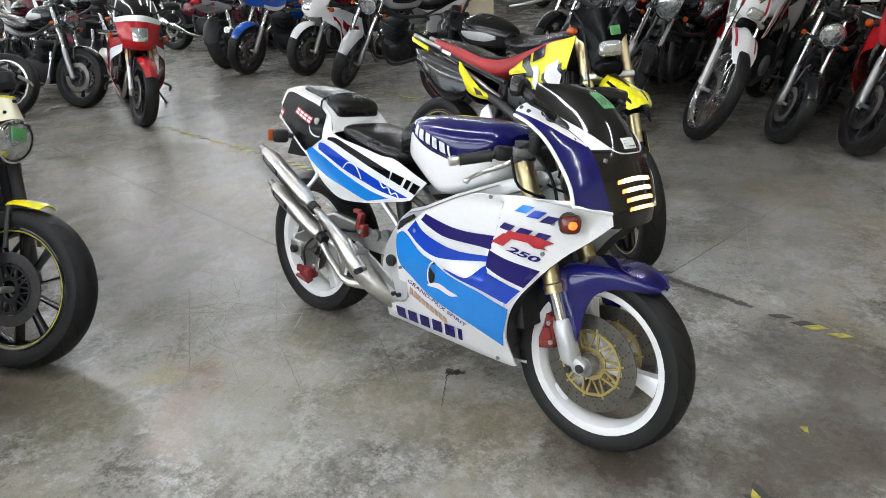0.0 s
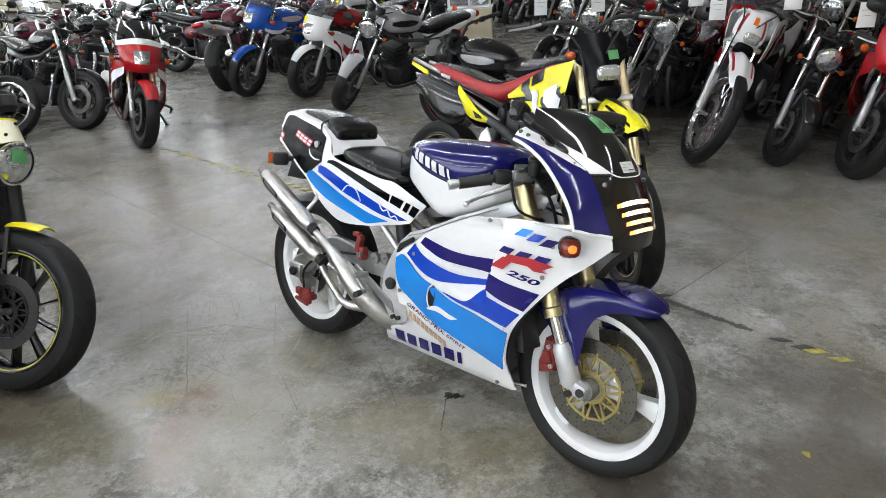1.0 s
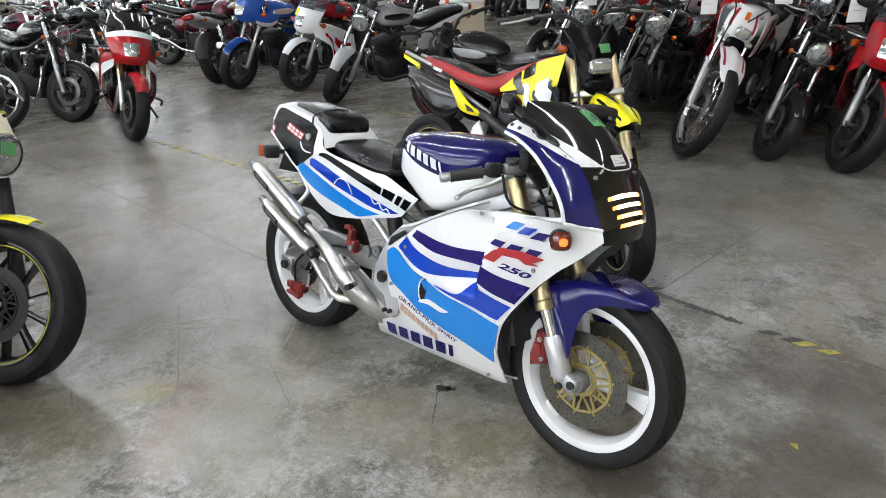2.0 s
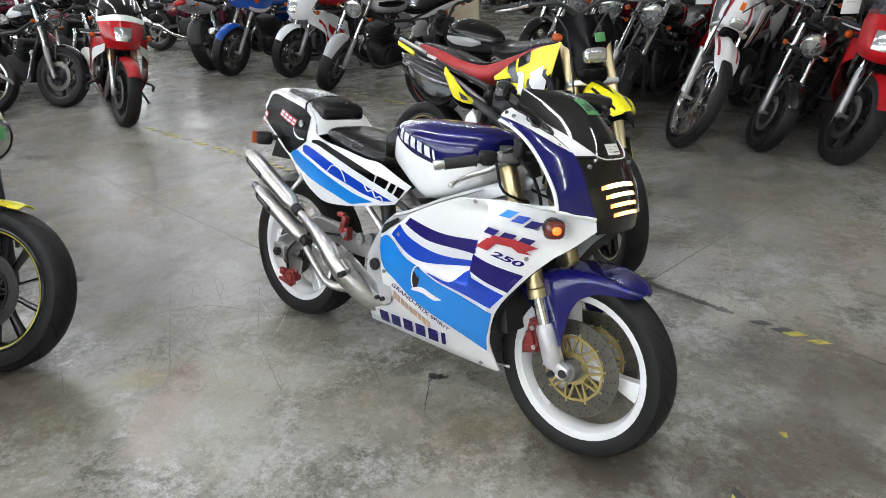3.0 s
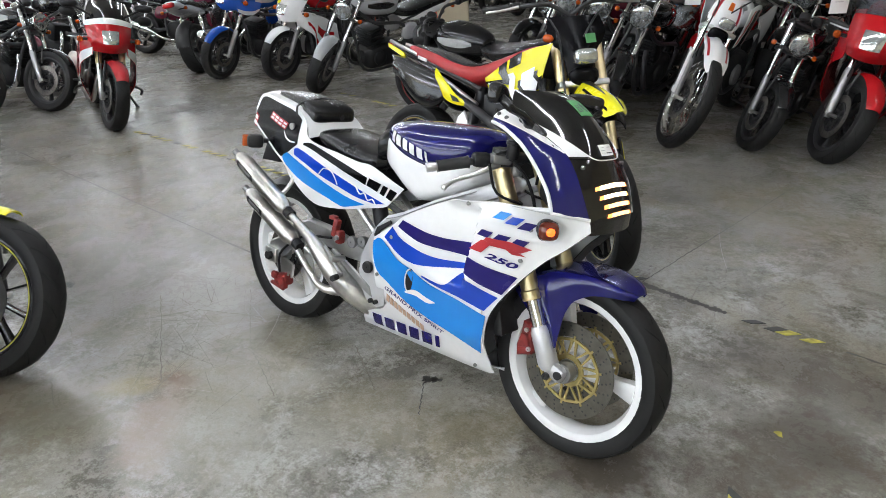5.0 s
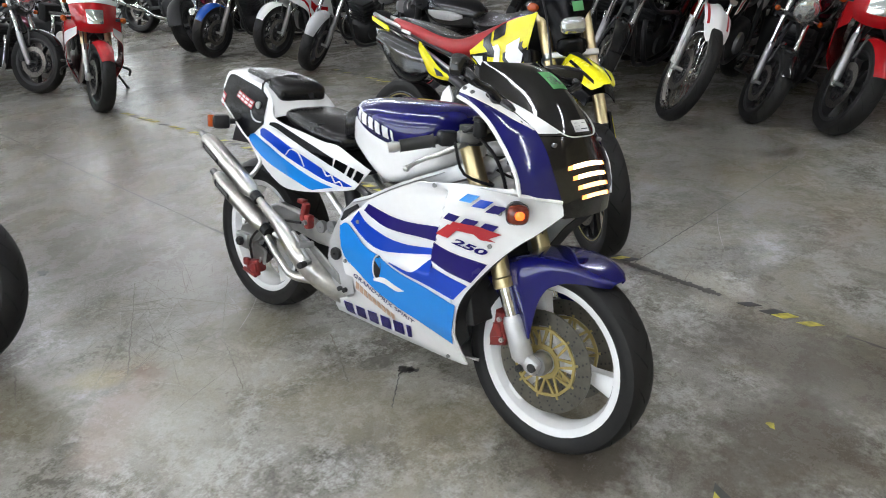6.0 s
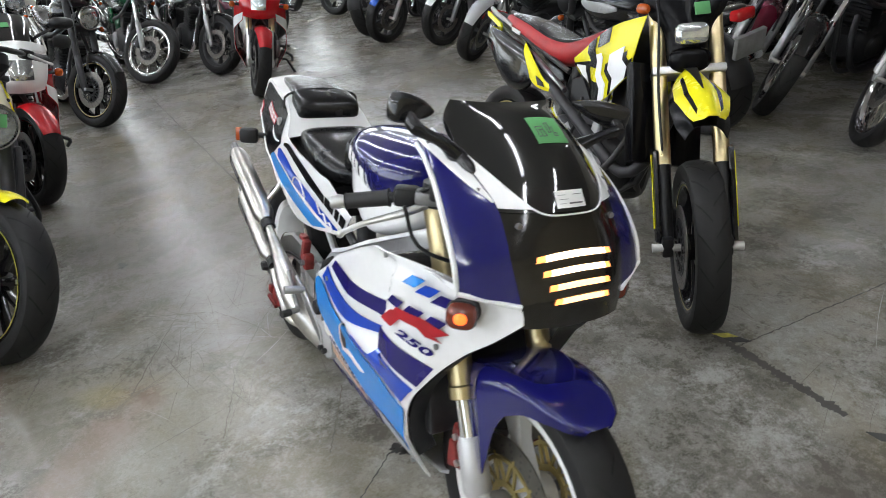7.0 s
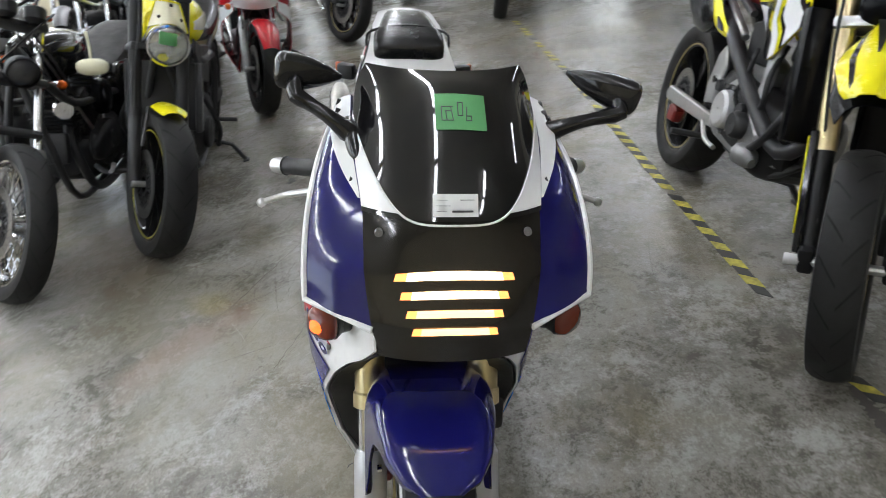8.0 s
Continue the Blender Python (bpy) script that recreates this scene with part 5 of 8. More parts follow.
    # seat unit
    P("rider_seat", smooth_blob([(0.205, 0.785, 0.08, 0.012), (0.24, 0.790, 0.118, 0.030), (0.35, 0.768, 0.132, 0.040), (0.44, 0.746, 0.126, 0.042), (0.505, 0.738, 0.106, 0.036), (0.545, 0.742, 0.06, 0.024)], 22, 26, 3.4), "vinyl", label="black vinyl rider seat")
    P("tank_bumper", smooth_blob([(0.512, 0.775, 0.03, 0.025), (0.522, 0.792, 0.086, 0.052), (0.546, 0.808, 0.098, 0.058), (0.572, 0.815, 0.08, 0.045)], 14, 22, 3.4), "vinyl")
    P("pillion_pad", smooth_blob([(-0.105, 0.914, 0.045, 0.008), (-0.08, 0.915, 0.062, 0.014), (0.03, 0.904, 0.080, 0.021), (0.09, 0.892, 0.090, 0.026), (0.115, 0.880, 0.102, 0.034), (0.165, 0.862, 0.104, 0.038), (0.182, 0.858, 0.098, 0.028), (0.19, 0.856, 0.07, 0.010)], 26, 26, 4.0), "vinyl", label="black vinyl pillion pad")
    P("pad_strap", tube([(0.105, -0.124, 0.855), (0.105, -0.112, 0.898), (0.105, 0, 0.916), (0.105, 0.112, 0.898), (0.105, 0.124, 0.855)], 0.004, 8, 20), "vinyl")
    t_top = [(-0.205, 0.845), (-0.17, 0.905), (-0.05, 0.898), (0.087, 0.880), (0.164, 0.840), (0.215, 0.782), (0.40, 0.757), (0.50, 0.745), (0.565, 0.744), (0.66, 0.716), (0.735, 0.692)]
    t_low = [(-0.19, 0.796), (-0.047, 0.735), (0.06, 0.68), (0.114, 0.615), (0.18, 0.565), (0.264, 0.538), (0.418, 0.556), (0.55, 0.588), (0.61, 0.602), (0.650, 0.614)]
    flat_t = ruled(curve(t_top, 60), curve(t_low, 60), 16)
    for s in (-1, 1):
        f = P("tail_side", sheet([[on_side(p, tail_w, 0, s) for p in r] for r in flat_t], 0.004, (0, -s, 0)), "white", label="white tail panel with blue bands", sharp=50)
        B = lambda name, u, l, material, off=0.0030, n=40, m=10: P(name, band(u, l, tail_w, off, s, n, m), material, f)
        B("black_panel", [(-0.195, 0.838), (-0.155, 0.897), (-0.04, 0.888), (0.08, 0.868), (0.14, 0.842)], [(-0.182, 0.800), (-0.09, 0.758), (0.0, 0.720), (0.055, 0.692), (0.15, 0.752)], "black_satin", 0.003)
        B("light_blue_band", [(0.062, 0.690), (0.09, 0.712), (0.17, 0.688), (0.266, 0.655), (0.38, 0.622), (0.456, 0.606), (0.54, 0.598)], [(0.075, 0.668), (0.13, 0.636), (0.188, 0.613), (0.26, 0.596), (0.324, 0.583), (0.40, 0.566), (0.43, 0.567)], "light_blue")
        B("blue_band", [(0.135, 0.732), (0.165, 0.738), (0.28, 0.712), (0.401, 0.679), (0.52, 0.648), (0.641, 0.622)], [(0.140, 0.712), (0.20, 0.695), (0.302, 0.661), (0.42, 0.634), (0.50, 0.618), (0.59, 0.612)], "mid_blue")
        B("black_band", [(0.190, 0.764), (0.24, 0.768), (0.35, 0.746), (0.46, 0.722), (0.56, 0.700)], [(0.185, 0.755), (0.24, 0.748), (0.35, 0.722), (0.46, 0.695), (0.55, 0.672)], "black_satin")
        B("dark_block", [(0.572, 0.700), (0.630, 0.690)], [(0.556, 0.672), (0.608, 0.659)], "black_satin", n=5, m=4)
        B("dark_block", [(0.642, 0.688), (0.664, 0.684)], [(0.620, 0.656), (0.640, 0.650)], "black_satin", n=5, m=4)
        B("dark_block", [(0.674, 0.682), (0.706, 0.675)], [(0.650, 0.648), (0.676, 0.640)], "black_satin", n=5, m=4)
        for (x0, z0), (dx, dz), h, cnt in (((-0.062, 0.850), (0.128, -0.030), 0.026, 4), ((-0.190, 0.832), (0.030, -0.012), 0.044, 1)):
            st = B("sticker", [(x0, z0), (x0 + dx, z0 + dz)], [(x0 - 0.010 if cnt > 1 else x0 + 0.005, z0 - h), (x0 + dx - 0.010, z0 + dz - h)], "red_sticker", 0.0048, 8, 6)
            for k in range(cnt):
                a, b = (k + 0.16) / cnt, (k + 0.84) / cnt
                for lo, hi in ((0.14, 0.42), (0.58, 0.86)):
                    quad = lambda u, v: (x0 + dx * u - 0.008 * v, z0 + dz * u - h * v)
                    P("sticker_mark", band([quad(a, lo), quad(b, lo)], [quad(a, hi), quad(b, hi)], tail_w, 0.0062, s, 5, 4), "paper", st)
        P("white_swoosh", tube([on_side(Vector((x, 0, z)), tail_w, 0.005, s) for x, z in ((0.055, 0.790), (0.075, 0.768), (0.105, 0.757), (0.135, 0.757))], [0.001, 0.003, 0.0035, 0.003], 6, 14), "white", f)
        if s < 0:
            P("seat_lock", lathe([(0.002, -0.006), (0.013, -0.006), (0.013, 0.004), (0.002, 0.004)], 16, True).tf(T(0.098, -tail_w(0.098, 0.812) - 0.004, 0.812)), "alloy", f)
        P("script_line", tube([on_side(Vector((x, 0, z)), tail_w, 0.0055, s) for x, z in ((0.30, 0.668), (0.33, 0.692), (0.37, 0.690), (0.39, 0.668), (0.40, 0.645))], 0.0022, 6, 16), "white", f)
        P("script_line", tube([on_side(Vector((x, 0, z)), tail_w, 0.0055, s) for x, z in ((0.50, 0.662), (0.52, 0.635), (0.545, 0.642), (0.56, 0.620), (0.585, 0.628), (0.60, 0.610))], 0.0026, 6, 18), "white", f)
        P("panel_piping", tube([on_side(p, tail_w, 0.003, s) for p in curve(t_low[:4], 16)], 0.004, 6), "white", f)
        ri = P("indicator", tube([(-0.03, s * 0.10, 0.735), (-0.06, s * 0.165, 0.734)], 0.010, 10, 0).join(box((-0.068, s * 0.190, 0.733), (0.036, 0.062, 0.052), 0.012, T(0, 0, 0, 0, 0, s * 28))), "black_plastic", label="rear indicator in a black body")
        P("lens", box((-0.090, s * 0.200, 0.733), (0.012, 0.058, 0.046), 0.005, T(0, 0, 0, 0, 0, s * 28)), "orange_lens", ri)
    P("tail_top", sheet([[Vector((p.x, tail_w(p.x, p.z) * u * 1.0, p.z + 0.012 * (1 - u * u))) for u in (j / 8 - 1 for j in range(17))] for p in curve([(-0.205, 0.845), (-0.17, 0.905), (-0.05, 0.898), (0.087, 0.880), (0.164, 0.845), (0.212, 0.782)], 24)], 0.003), "white", label="white tail cowl top", sharp=60)
    P("tail_light", smooth_blob([(-0.225, 0.832, 0.045, 0.012), (-0.215, 0.83, 0.075, 0.026), (-0.18, 0.826, 0.085, 0.030)], 8, 18, 4), "red_lens")
    P("undertail", smooth_blob([(-0.19, 0.775, 0.06, 0.02), (-0.05, 0.745, 0.10, 0.03), (0.1, 0.70, 0.13, 0.05), (0.3, 0.66, 0.13, 0.06), (0.5, 0.66, 0.12, 0.05)], 14, 16, 4), "black_plastic")
    P("plate_hanger", prism([(-0.215, 0.630), (-0.10, 0.635), (-0.09, 0.655), (-0.12, 0.75), (-0.16, 0.755)], -0.055, 0.055), "black_plastic")
    # frame, swingarm, engine
    for s in (-1, 1):
        beam = prism([(0.655, 0.560), (0.70, 0.600), (0.77, 0.628), (0.90, 0.694), (1.02, 0.752), (1.12, 0.800), (1.16, 0.79), (1.14, 0.752), (1.02, 0.712), (0.90, 0.655), (0.80, 0.598), (0.745, 0.572), (0.715, 0.52), (0.708, 0.44), (0.70, 0.36), (0.71, 0.29), (0.685, 0.262), (0.625, 0.275), (0.588, 0.318), (0.575, 0.38), (0.585, 0.445), (0.62, 0.51)],
                           s * 0.160, s * 0.200, 0.008)
        for v in beam.v:
            v.y *= 1 - 0.62 * smooth(0.90, 1.14, v.x)
        fr = P("frame_beam", beam, "frame_alloy", label="aluminium twin-spar frame side")
        P("weld_seam", tube([(x, s * (0.2005 * (1 - 0.62 * smooth(0.90, 1.14, x))), z) for x, z in ((0.70, 0.590), (0.77, 0.616), (0.90, 0.682), (1.02, 0.740))], 0.0018, 6, 18), "engine_grey", fr)
        P("pivot_bolt", lathe([(0.003, -0.012), (0.020, -0.012), (0.022, -0.004), (0.016, 0.008), (0.006, 0.010), (0.003, 0.010)], 18, True).tf(T(0.635, s * 0.205, 0.405)), "dark_metal", fr)
        for x, z in ((0.655, 0.288), (0.68, 0.290)):
            P("frame_bolt", lathe([(0.002, -0.006), (0.008, -0.006), (0.008, 0.006), (0.002, 0.006)], 10, True).tf(T(x, s * 0.207, z)), "dark_metal", fr)
        P("frame_rib", prism([(0.668, 0.520), (0.682, 0.548), (0.735, 0.582), (0.728, 0.592), (0.668, 0.556), (0.655, 0.524)], s * 0.203, s * 0.211, 0.002), "black_plastic", fr)
        P("swingarm", prism([(-0.045, 0.29), (-0.03, 0.33), (0.05, 0.37), (0.13, 0.44), (0.22, 0.474), (0.34, 0.468), (0.46, 0.445), (0.60, 0.432), (0.62, 0.385), (0.46, 0.388), (0.34, 0.402), (0.22, 0.402), (0.15, 0.37), (0.08, 0.30), (0.0, 0.248), (-0.03, 0.252)] if s < 0 else
                            [(-0.045, 0.29), (-0.03, 0.31), (0.06, 0.305), (0.30, 0.365), (0.60, 0.425), (0.62, 0.385), (0.30, 0.315), (0.06, 0.245), (-0.03, 0.25)], s * 0.105, s * 0.140, 0.008), "alloy")
        P("axle_block", box((-0.005, s * 0.140, 0.276), (0.075, 0.030, 0.060), 0.006), "alloy")
        P("axle_nut", lathe([(0.003, -0.014), (0.017, -0.014), (0.019, 0.0), (0.014, 0.010), (0.003, 0.010)], 6, True).tf(T(0.0, s * 0.160, 0.276)), "dark_metal")
        P("footpeg", tube([(0.50, s * 0.20, 0.40), (0.495, s * 0.258, 0.405)], [0.011, 0.012], 10), "alloy")
        P("peg_bracket", prism([(0.60, 0.318), (0.655, 0.30), (0.64, 0.335), (0.545, 0.385), (0.445, 0.425), (0.425, 0.412), (0.50, 0.372)], s * 0.196, s * 0.206, 0.004), "dull_alloy")
        P("pedal_rod", tube([(0.41, s * 0.214, 0.425), (0.47, s * 0.222, 0.385), (0.515, s * 0.222, 0.350)], 0.007, 8, 10).join(tube([(0.515, s * 0.222, 0.346), (0.528, s * 0.262, 0.346)], 0.009, 10)), "dull_alloy")
        P("pedal_rubber", tube([(0.524, s * 0.250, 0.346), (0.531, s * 0.278, 0.346)], 0.011, 10), "grip")
        P("subframe_rail", tube([(0.70, s * 0.13, 0.60), (0.45, s * 0.12, 0.68), (0.15, s * 0.10, 0.76)], 0.012, 8), "dark_metal")
        P("subframe_stay", tube([(0.60, s * 0.12, 0.48), (0.40, s * 0.12, 0.63)], 0.011, 8), "alloy")
    rc = P("rear_caliper", box((0.045, -0.122, 0.178), (0.085, 0.045, 0.050), 0.012, T(0, 0, 0, 0, -12, 0)).join(box((0.065, -0.140, 0.168), (0.040, 0.024, 0.052), 0.008, T(0, 0, 0, 0, -20, 0)), box((0.015, -0.142, 0.190), (0.034, 0.020, 0.030), 0.006), tube([(0.005, -0.15, 0.160), (0.085, -0.15, 0.150)], 0.008, 8)), "caliper_red", label="dull red rear brake caliper")
    P("bleed_nipple", tube([(0.085, -0.13, 0.205), (0.095, -0.135, 0.225)], 0.005, 8), "alloy", rc)
    P("rear_brake_hose", tube([(0.03, -0.13, 0.205), (0.06, -0.15, 0.30), (0.20, -0.15, 0.40), (0.38, -0.16, 0.44)], 0.005, 8, 16), "black_plastic", rc)
    P("caliper_bracket", prism([(-0.02, 0.26), (0.03, 0.27), (0.10, 0.25), (0.09, 0.19), (0.0, 0.20)], -0.105, -0.118, 0.003), "alloy")
    br = P("brake_reservoir", box((0.405, -0.160, 0.485), (0.024, 0.026, 0.070), 0.007, T(0, 0, 0, 0, 14, 0)).join(box((0.428, -0.160, 0.455), (0.026, 0.032, 0.050), 0.008), box((0.390, -0.160, 0.520), (0.034, 0.022, 0.016), 0.004)), "caliper_red", label="dull red rear brake part")
    P("reservoir_bolt", lathe([(0.002, -0.005), (0.009, -0.005), (0.009, 0.005), (0.002, 0.005)], 10, True).tf(T(0.43, -0.180, 0.455)), "engine_grey", br)
    for q in ((0.475, 0.445, 0.022), (0.53, 0.46, 0.020)):
        P("linkage_boss", lathe([(0.003, -0.014), (q[2], -0.014), (q[2] * 1.05, 0.0), (q[2] * 0.7, 0.012), (0.003, 0.012)], 16, True).tf(T(q[0], -0.135, q[1])), "engine_grey")
    P("brake_lever_link", tube([(0.42, -0.2, 0.40), (0.36, -0.215, 0.38), (0.30, -0.215, 0.39)], 0.008, 8, 8), "alloy")
    P("rear_shock", tube([(0.50, 0.02, 0.35), (0.42, 0.02, 0.62)], 0.030, 14), "dark_metal")
    P("rear_hugger", fender_geo((0, 0, RZ), RR + 0.022, 0.082, 62, 150, 0.035), "black_plastic")
    P("engine_block", smooth_blob([(0.58, 0.36, 0.10, 0.10), (0.64, 0.38, 0.15, 0.15), (0.80, 0.40, 0.165, 0.19), (1.0, 0.42, 0.15, 0.19), (1.08, 0.45, 0.12, 0.15)], 14, 20, 4), "engine")
    P("engine_cover", lathe([(0.003, -0.02), (0.055, -0.02), (0.070, -0.006), (0.075, 0.02), (0.003, 0.02)], 24, True).tf(T(0.70, -0.165, 0.36)), "engine_grey")
    P("radiator", box((1.13, 0, 0.46), (0.035, 0.30, 0.30), 0.01, T(0, 0, 0, 0, -14, 0)), "dark_metal")
    P("headlight_housing", smooth_blob([(1.20, 0.80, 0.07, 0.06), (1.28, 0.79, 0.11, 0.085), (1.36, 0.785, 0.115, 0.085)], 8, 16, 4), "black_plastic")
    # twin expansion pipes on the near side: bellies, stingers and silencers
    P("expansion_chamber", tube([(0.98, -0.03, 0.26), (0.86, -0.035, 0.235), (0.74, -0.045, 0.215), (0.65, -0.06, 0.21), (0.575, -0.095, 0.225), (0.51, -0.155, 0.272), (0.45, -0.195, 0.33), (0.38, -0.212, 0.395), (0.30, -0.212, 0.445), (0.20, -0.207, 0.490), (0.135, -0.205, 0.520)],
                             [0.030, 0.040, 0.048, 0.050, 0.052, 0.050, 0.044, 0.034, 0.022, 0.014, 0.013], 18, 44), "steel", label="bulging steel expansion chamber")
    P("expansion_chamber", tube([(0.90, -0.0, 0.26), (0.76, -0.03, 0.25), (0.62, -0.06, 0.25), (0.50, -0.12, 0.255), (0.40, -0.20, 0.255), (0.33, -0.208, 0.295), (0.27, -0.210, 0.345), (0.20, -0.207, 0.405)],
                             [0.030, 0.044, 0.048, 0.040, 0.024, 0.014, 0.013, 0.013], 16, 36), "steel", label="steel expansion chamber")
    for a, b in (((0.165, -0.206, 0.505), (-0.150, -0.215, 0.668)), ((0.225, -0.207, 0.395), (-0.092, -0.205, 0.530))):
        a, b = Vector(a), Vector(b)
        d = (b - a).normalized()
        si = P("silencer", tube([a + d * 0.0, a + d * 0.012, a + d * 0.03, b - d * 0.06, b - d * 0.025, b - d * 0.012], [0.020, 0.026, 0.033, 0.034, 0.026, 0.020], 20), "steel", label="brushed steel silencer")
        P("silencer_tip", tube([b - d * 0.02, b + d * 0.022], 0.013, 14), "engine_grey", si)
        # thin black cap paints the dark inside of the open pipe
        P("silencer_mouth", tube([b + d * 0.0225, b + d * 0.0235], 0.0105, 14), "groove", si)
        P("spring_collar", tube([a - d * 0.035, a - d * 0.005], 0.021, 14), "black_plastic", si)
        n_ = Vector((0, -1, 0))
        pl = [a.lerp(b, u) + n_ * 0.0335 + Vector((0, 0, v)) for u, v in ((0.55, -0.012), (0.86, -0.012), (0.86, 0.010), (0.55, 0.010))]
        P("silencer_plate", Geo().add(pl + [p - n_ * 0.006 for p in pl], [(0, 1, 2, 3), (0, 1, 5, 4), (1, 2, 6, 5), (2, 3, 7, 6), (3, 0, 4, 7)]), "black_plastic", si)
        pb = [a.lerp(b, u) + n_ * 0.0345 + Vector((0, 0, v)) for u, v in ((0.60, -0.006), (0.82, -0.006), (0.82, 0.004), (0.60, 0.004))]
        P("silencer_mark", Geo().add(pb + [p - n_ * 0.003 for p in pb], [(0, 1, 2, 3), (0, 1, 5, 4), (1, 2, 6, 5), (2, 3, 7, 6), (3, 0, 4, 7)]), "engine_grey", si)
    P("silencer_bracket", tube([(0.10, -0.185, 0.545), (0.12, -0.15, 0.60), (0.10, -0.13, 0.64)], 0.009, 8, 8), "alloy")
    # clip-on bars, levers, controls
    top_clamp = P("top_clamp", prism([(1.06, 0.838), (1.13, 0.842), (1.15, 0.87), (1.09, 0.88), (1.05, 0.86)], FY - 0.13, FY + 0.13, 0.006), "dark_metal")
    for s in (-1, 1):
        a, b = Vector((1.095, s * 0.125, 0.858)), Vector((0.969, s * 0.288, 0.818))
        d = (b - a).normalized()
        bar = P("clip_on_bar", tube([a - d * 0.02, b], 0.0115, 12), "dark_metal")
        P("grip", tube([a + d * 0.105, a + d * 0.112, b - d * 0.012, b - d * 0.010], [0.020, 0.0175, 0.0165, 0.019], 16), "grip", bar, "black rubber grip")
        P("bar_end", tube([b - d * 0.010, b + d * 0.006, b + d * 0.022], [0.012, 0.016, 0.0145], 14), "alloy", bar)
        P("switch_box", box(a + d * 0.07 + Vector((0.004, 0, 0.002)), (0.045, 0.055, 0.042), 0.01, T(0, 0, 0, 0, 0, s * 33)), "black_plastic", bar)
        P("clamp", tube([a + Vector((0, 0, -0.025)), a + Vector((0, 0, 0.025))], 0.034, 16), "dark_metal", bar)
        lv = P("lever", tube([a + d * 0.045 + Vector((0.04, 0, -0.008)), a + d * 0.10 + Vector((0.058, 0, -0.016)), a + d * 0.19 + Vector((0.066, 0, -0.030)), Vector((1.045, s * 0.320, 0.776))], [0.010, 0.008, 0.0065, 0.006], 10, 16), "alloy", bar)
        P("lever_ball", lathe([(0.001, -0.009), (0.007, -0.006), (0.0095, 0), (0.007, 0.006), (0.001, 0.009)], 12).tf(T(1.046, s * 0.323, 0.775)), "alloy", lv)
        P("master_cylinder", box(a + d * 0.035 + Vector((0.032, 0, 0.004)), (0.045, 0.06, 0.03), 0.008, T(0, 0, 0, 0, 0, s * 33)), "engine_grey", bar)
        P("cable", tube([a + Vector((0.02, s * 0.09, -0.012)), (1.13, s * 0.19, 0.765), (1.17, s * 0.13, 0.735), (1.13, s * 0.06, 0.72), (1.04, s * 0.05, 0.74)], 0.0042, 8, 16), "black_plastic")
        P("cable", tube([a + Vector((0.01, s * 0.05, 0.010)), (1.16, s * 0.13, 0.905), (1.19, s * 0.07, 0.87), (1.16, s * 0.03, 0.78)], 0.0045, 8, 16), "black_plastic")
        P("brake_reservoir", lathe([(0.002, -0.024), (0.017, -0.024), (0.019, -0.020), (0.019, 0.016), (0.022, 0.018), (0.022, 0.026), (0.018, 0.029), (0.002, 0.029)], 16).tf(T(a.x + 0.058, a.y + s * 0.035, a.z + 0.030, 90, 0, 0)), "black_plastic", bar)
        P("cable", tube([a + Vector((0.05, s * 0.02, 0.0)), (1.19, s * 0.12, 0.80), (1.20, s * 0.08, 0.70), (1.15, s * 0.05, 0.60)], 0.005, 8, 14), "black_plastic")
    P("reservoir", lathe([(0.002, -0.02), (0.020, -0.02), (0.022, 0.018), (0.002, 0.022)], 16, True).tf(T(1.14, -0.10, 0.90, 90, 0, 0)), "black_plastic")
    P("gauge_pod", box((1.20, 0, 0.915), (0.05, 0.22, 0.09), 0.02, T(0, 0, 0, 0, -40, 0)), "black_plastic")
    for y in (-0.06, 0.045):
        P("gauge", lathe([(0.002, 0.0), (0.044, 0.0), (0.048, -0.006), (0.048, -0.03)], 20).tf(T(1.175, y, 0.925, 0, 0, 90) @ T(0, 0, 0, -40, 0, 0)), "lamp_glass")
    # side stand
    P("side_stand", tube([(0.60, 0.15, 0.22), (0.56, 0.24, 0.10), (0.54, 0.285, 0.038)], 0.011, 8).join(box((0.535, 0.292, 0.040), (0.05, 0.035, 0.012), 0.004, T(0, 0, 0, 11, 0, 0))), "dark_metal")
    return bike


hero()


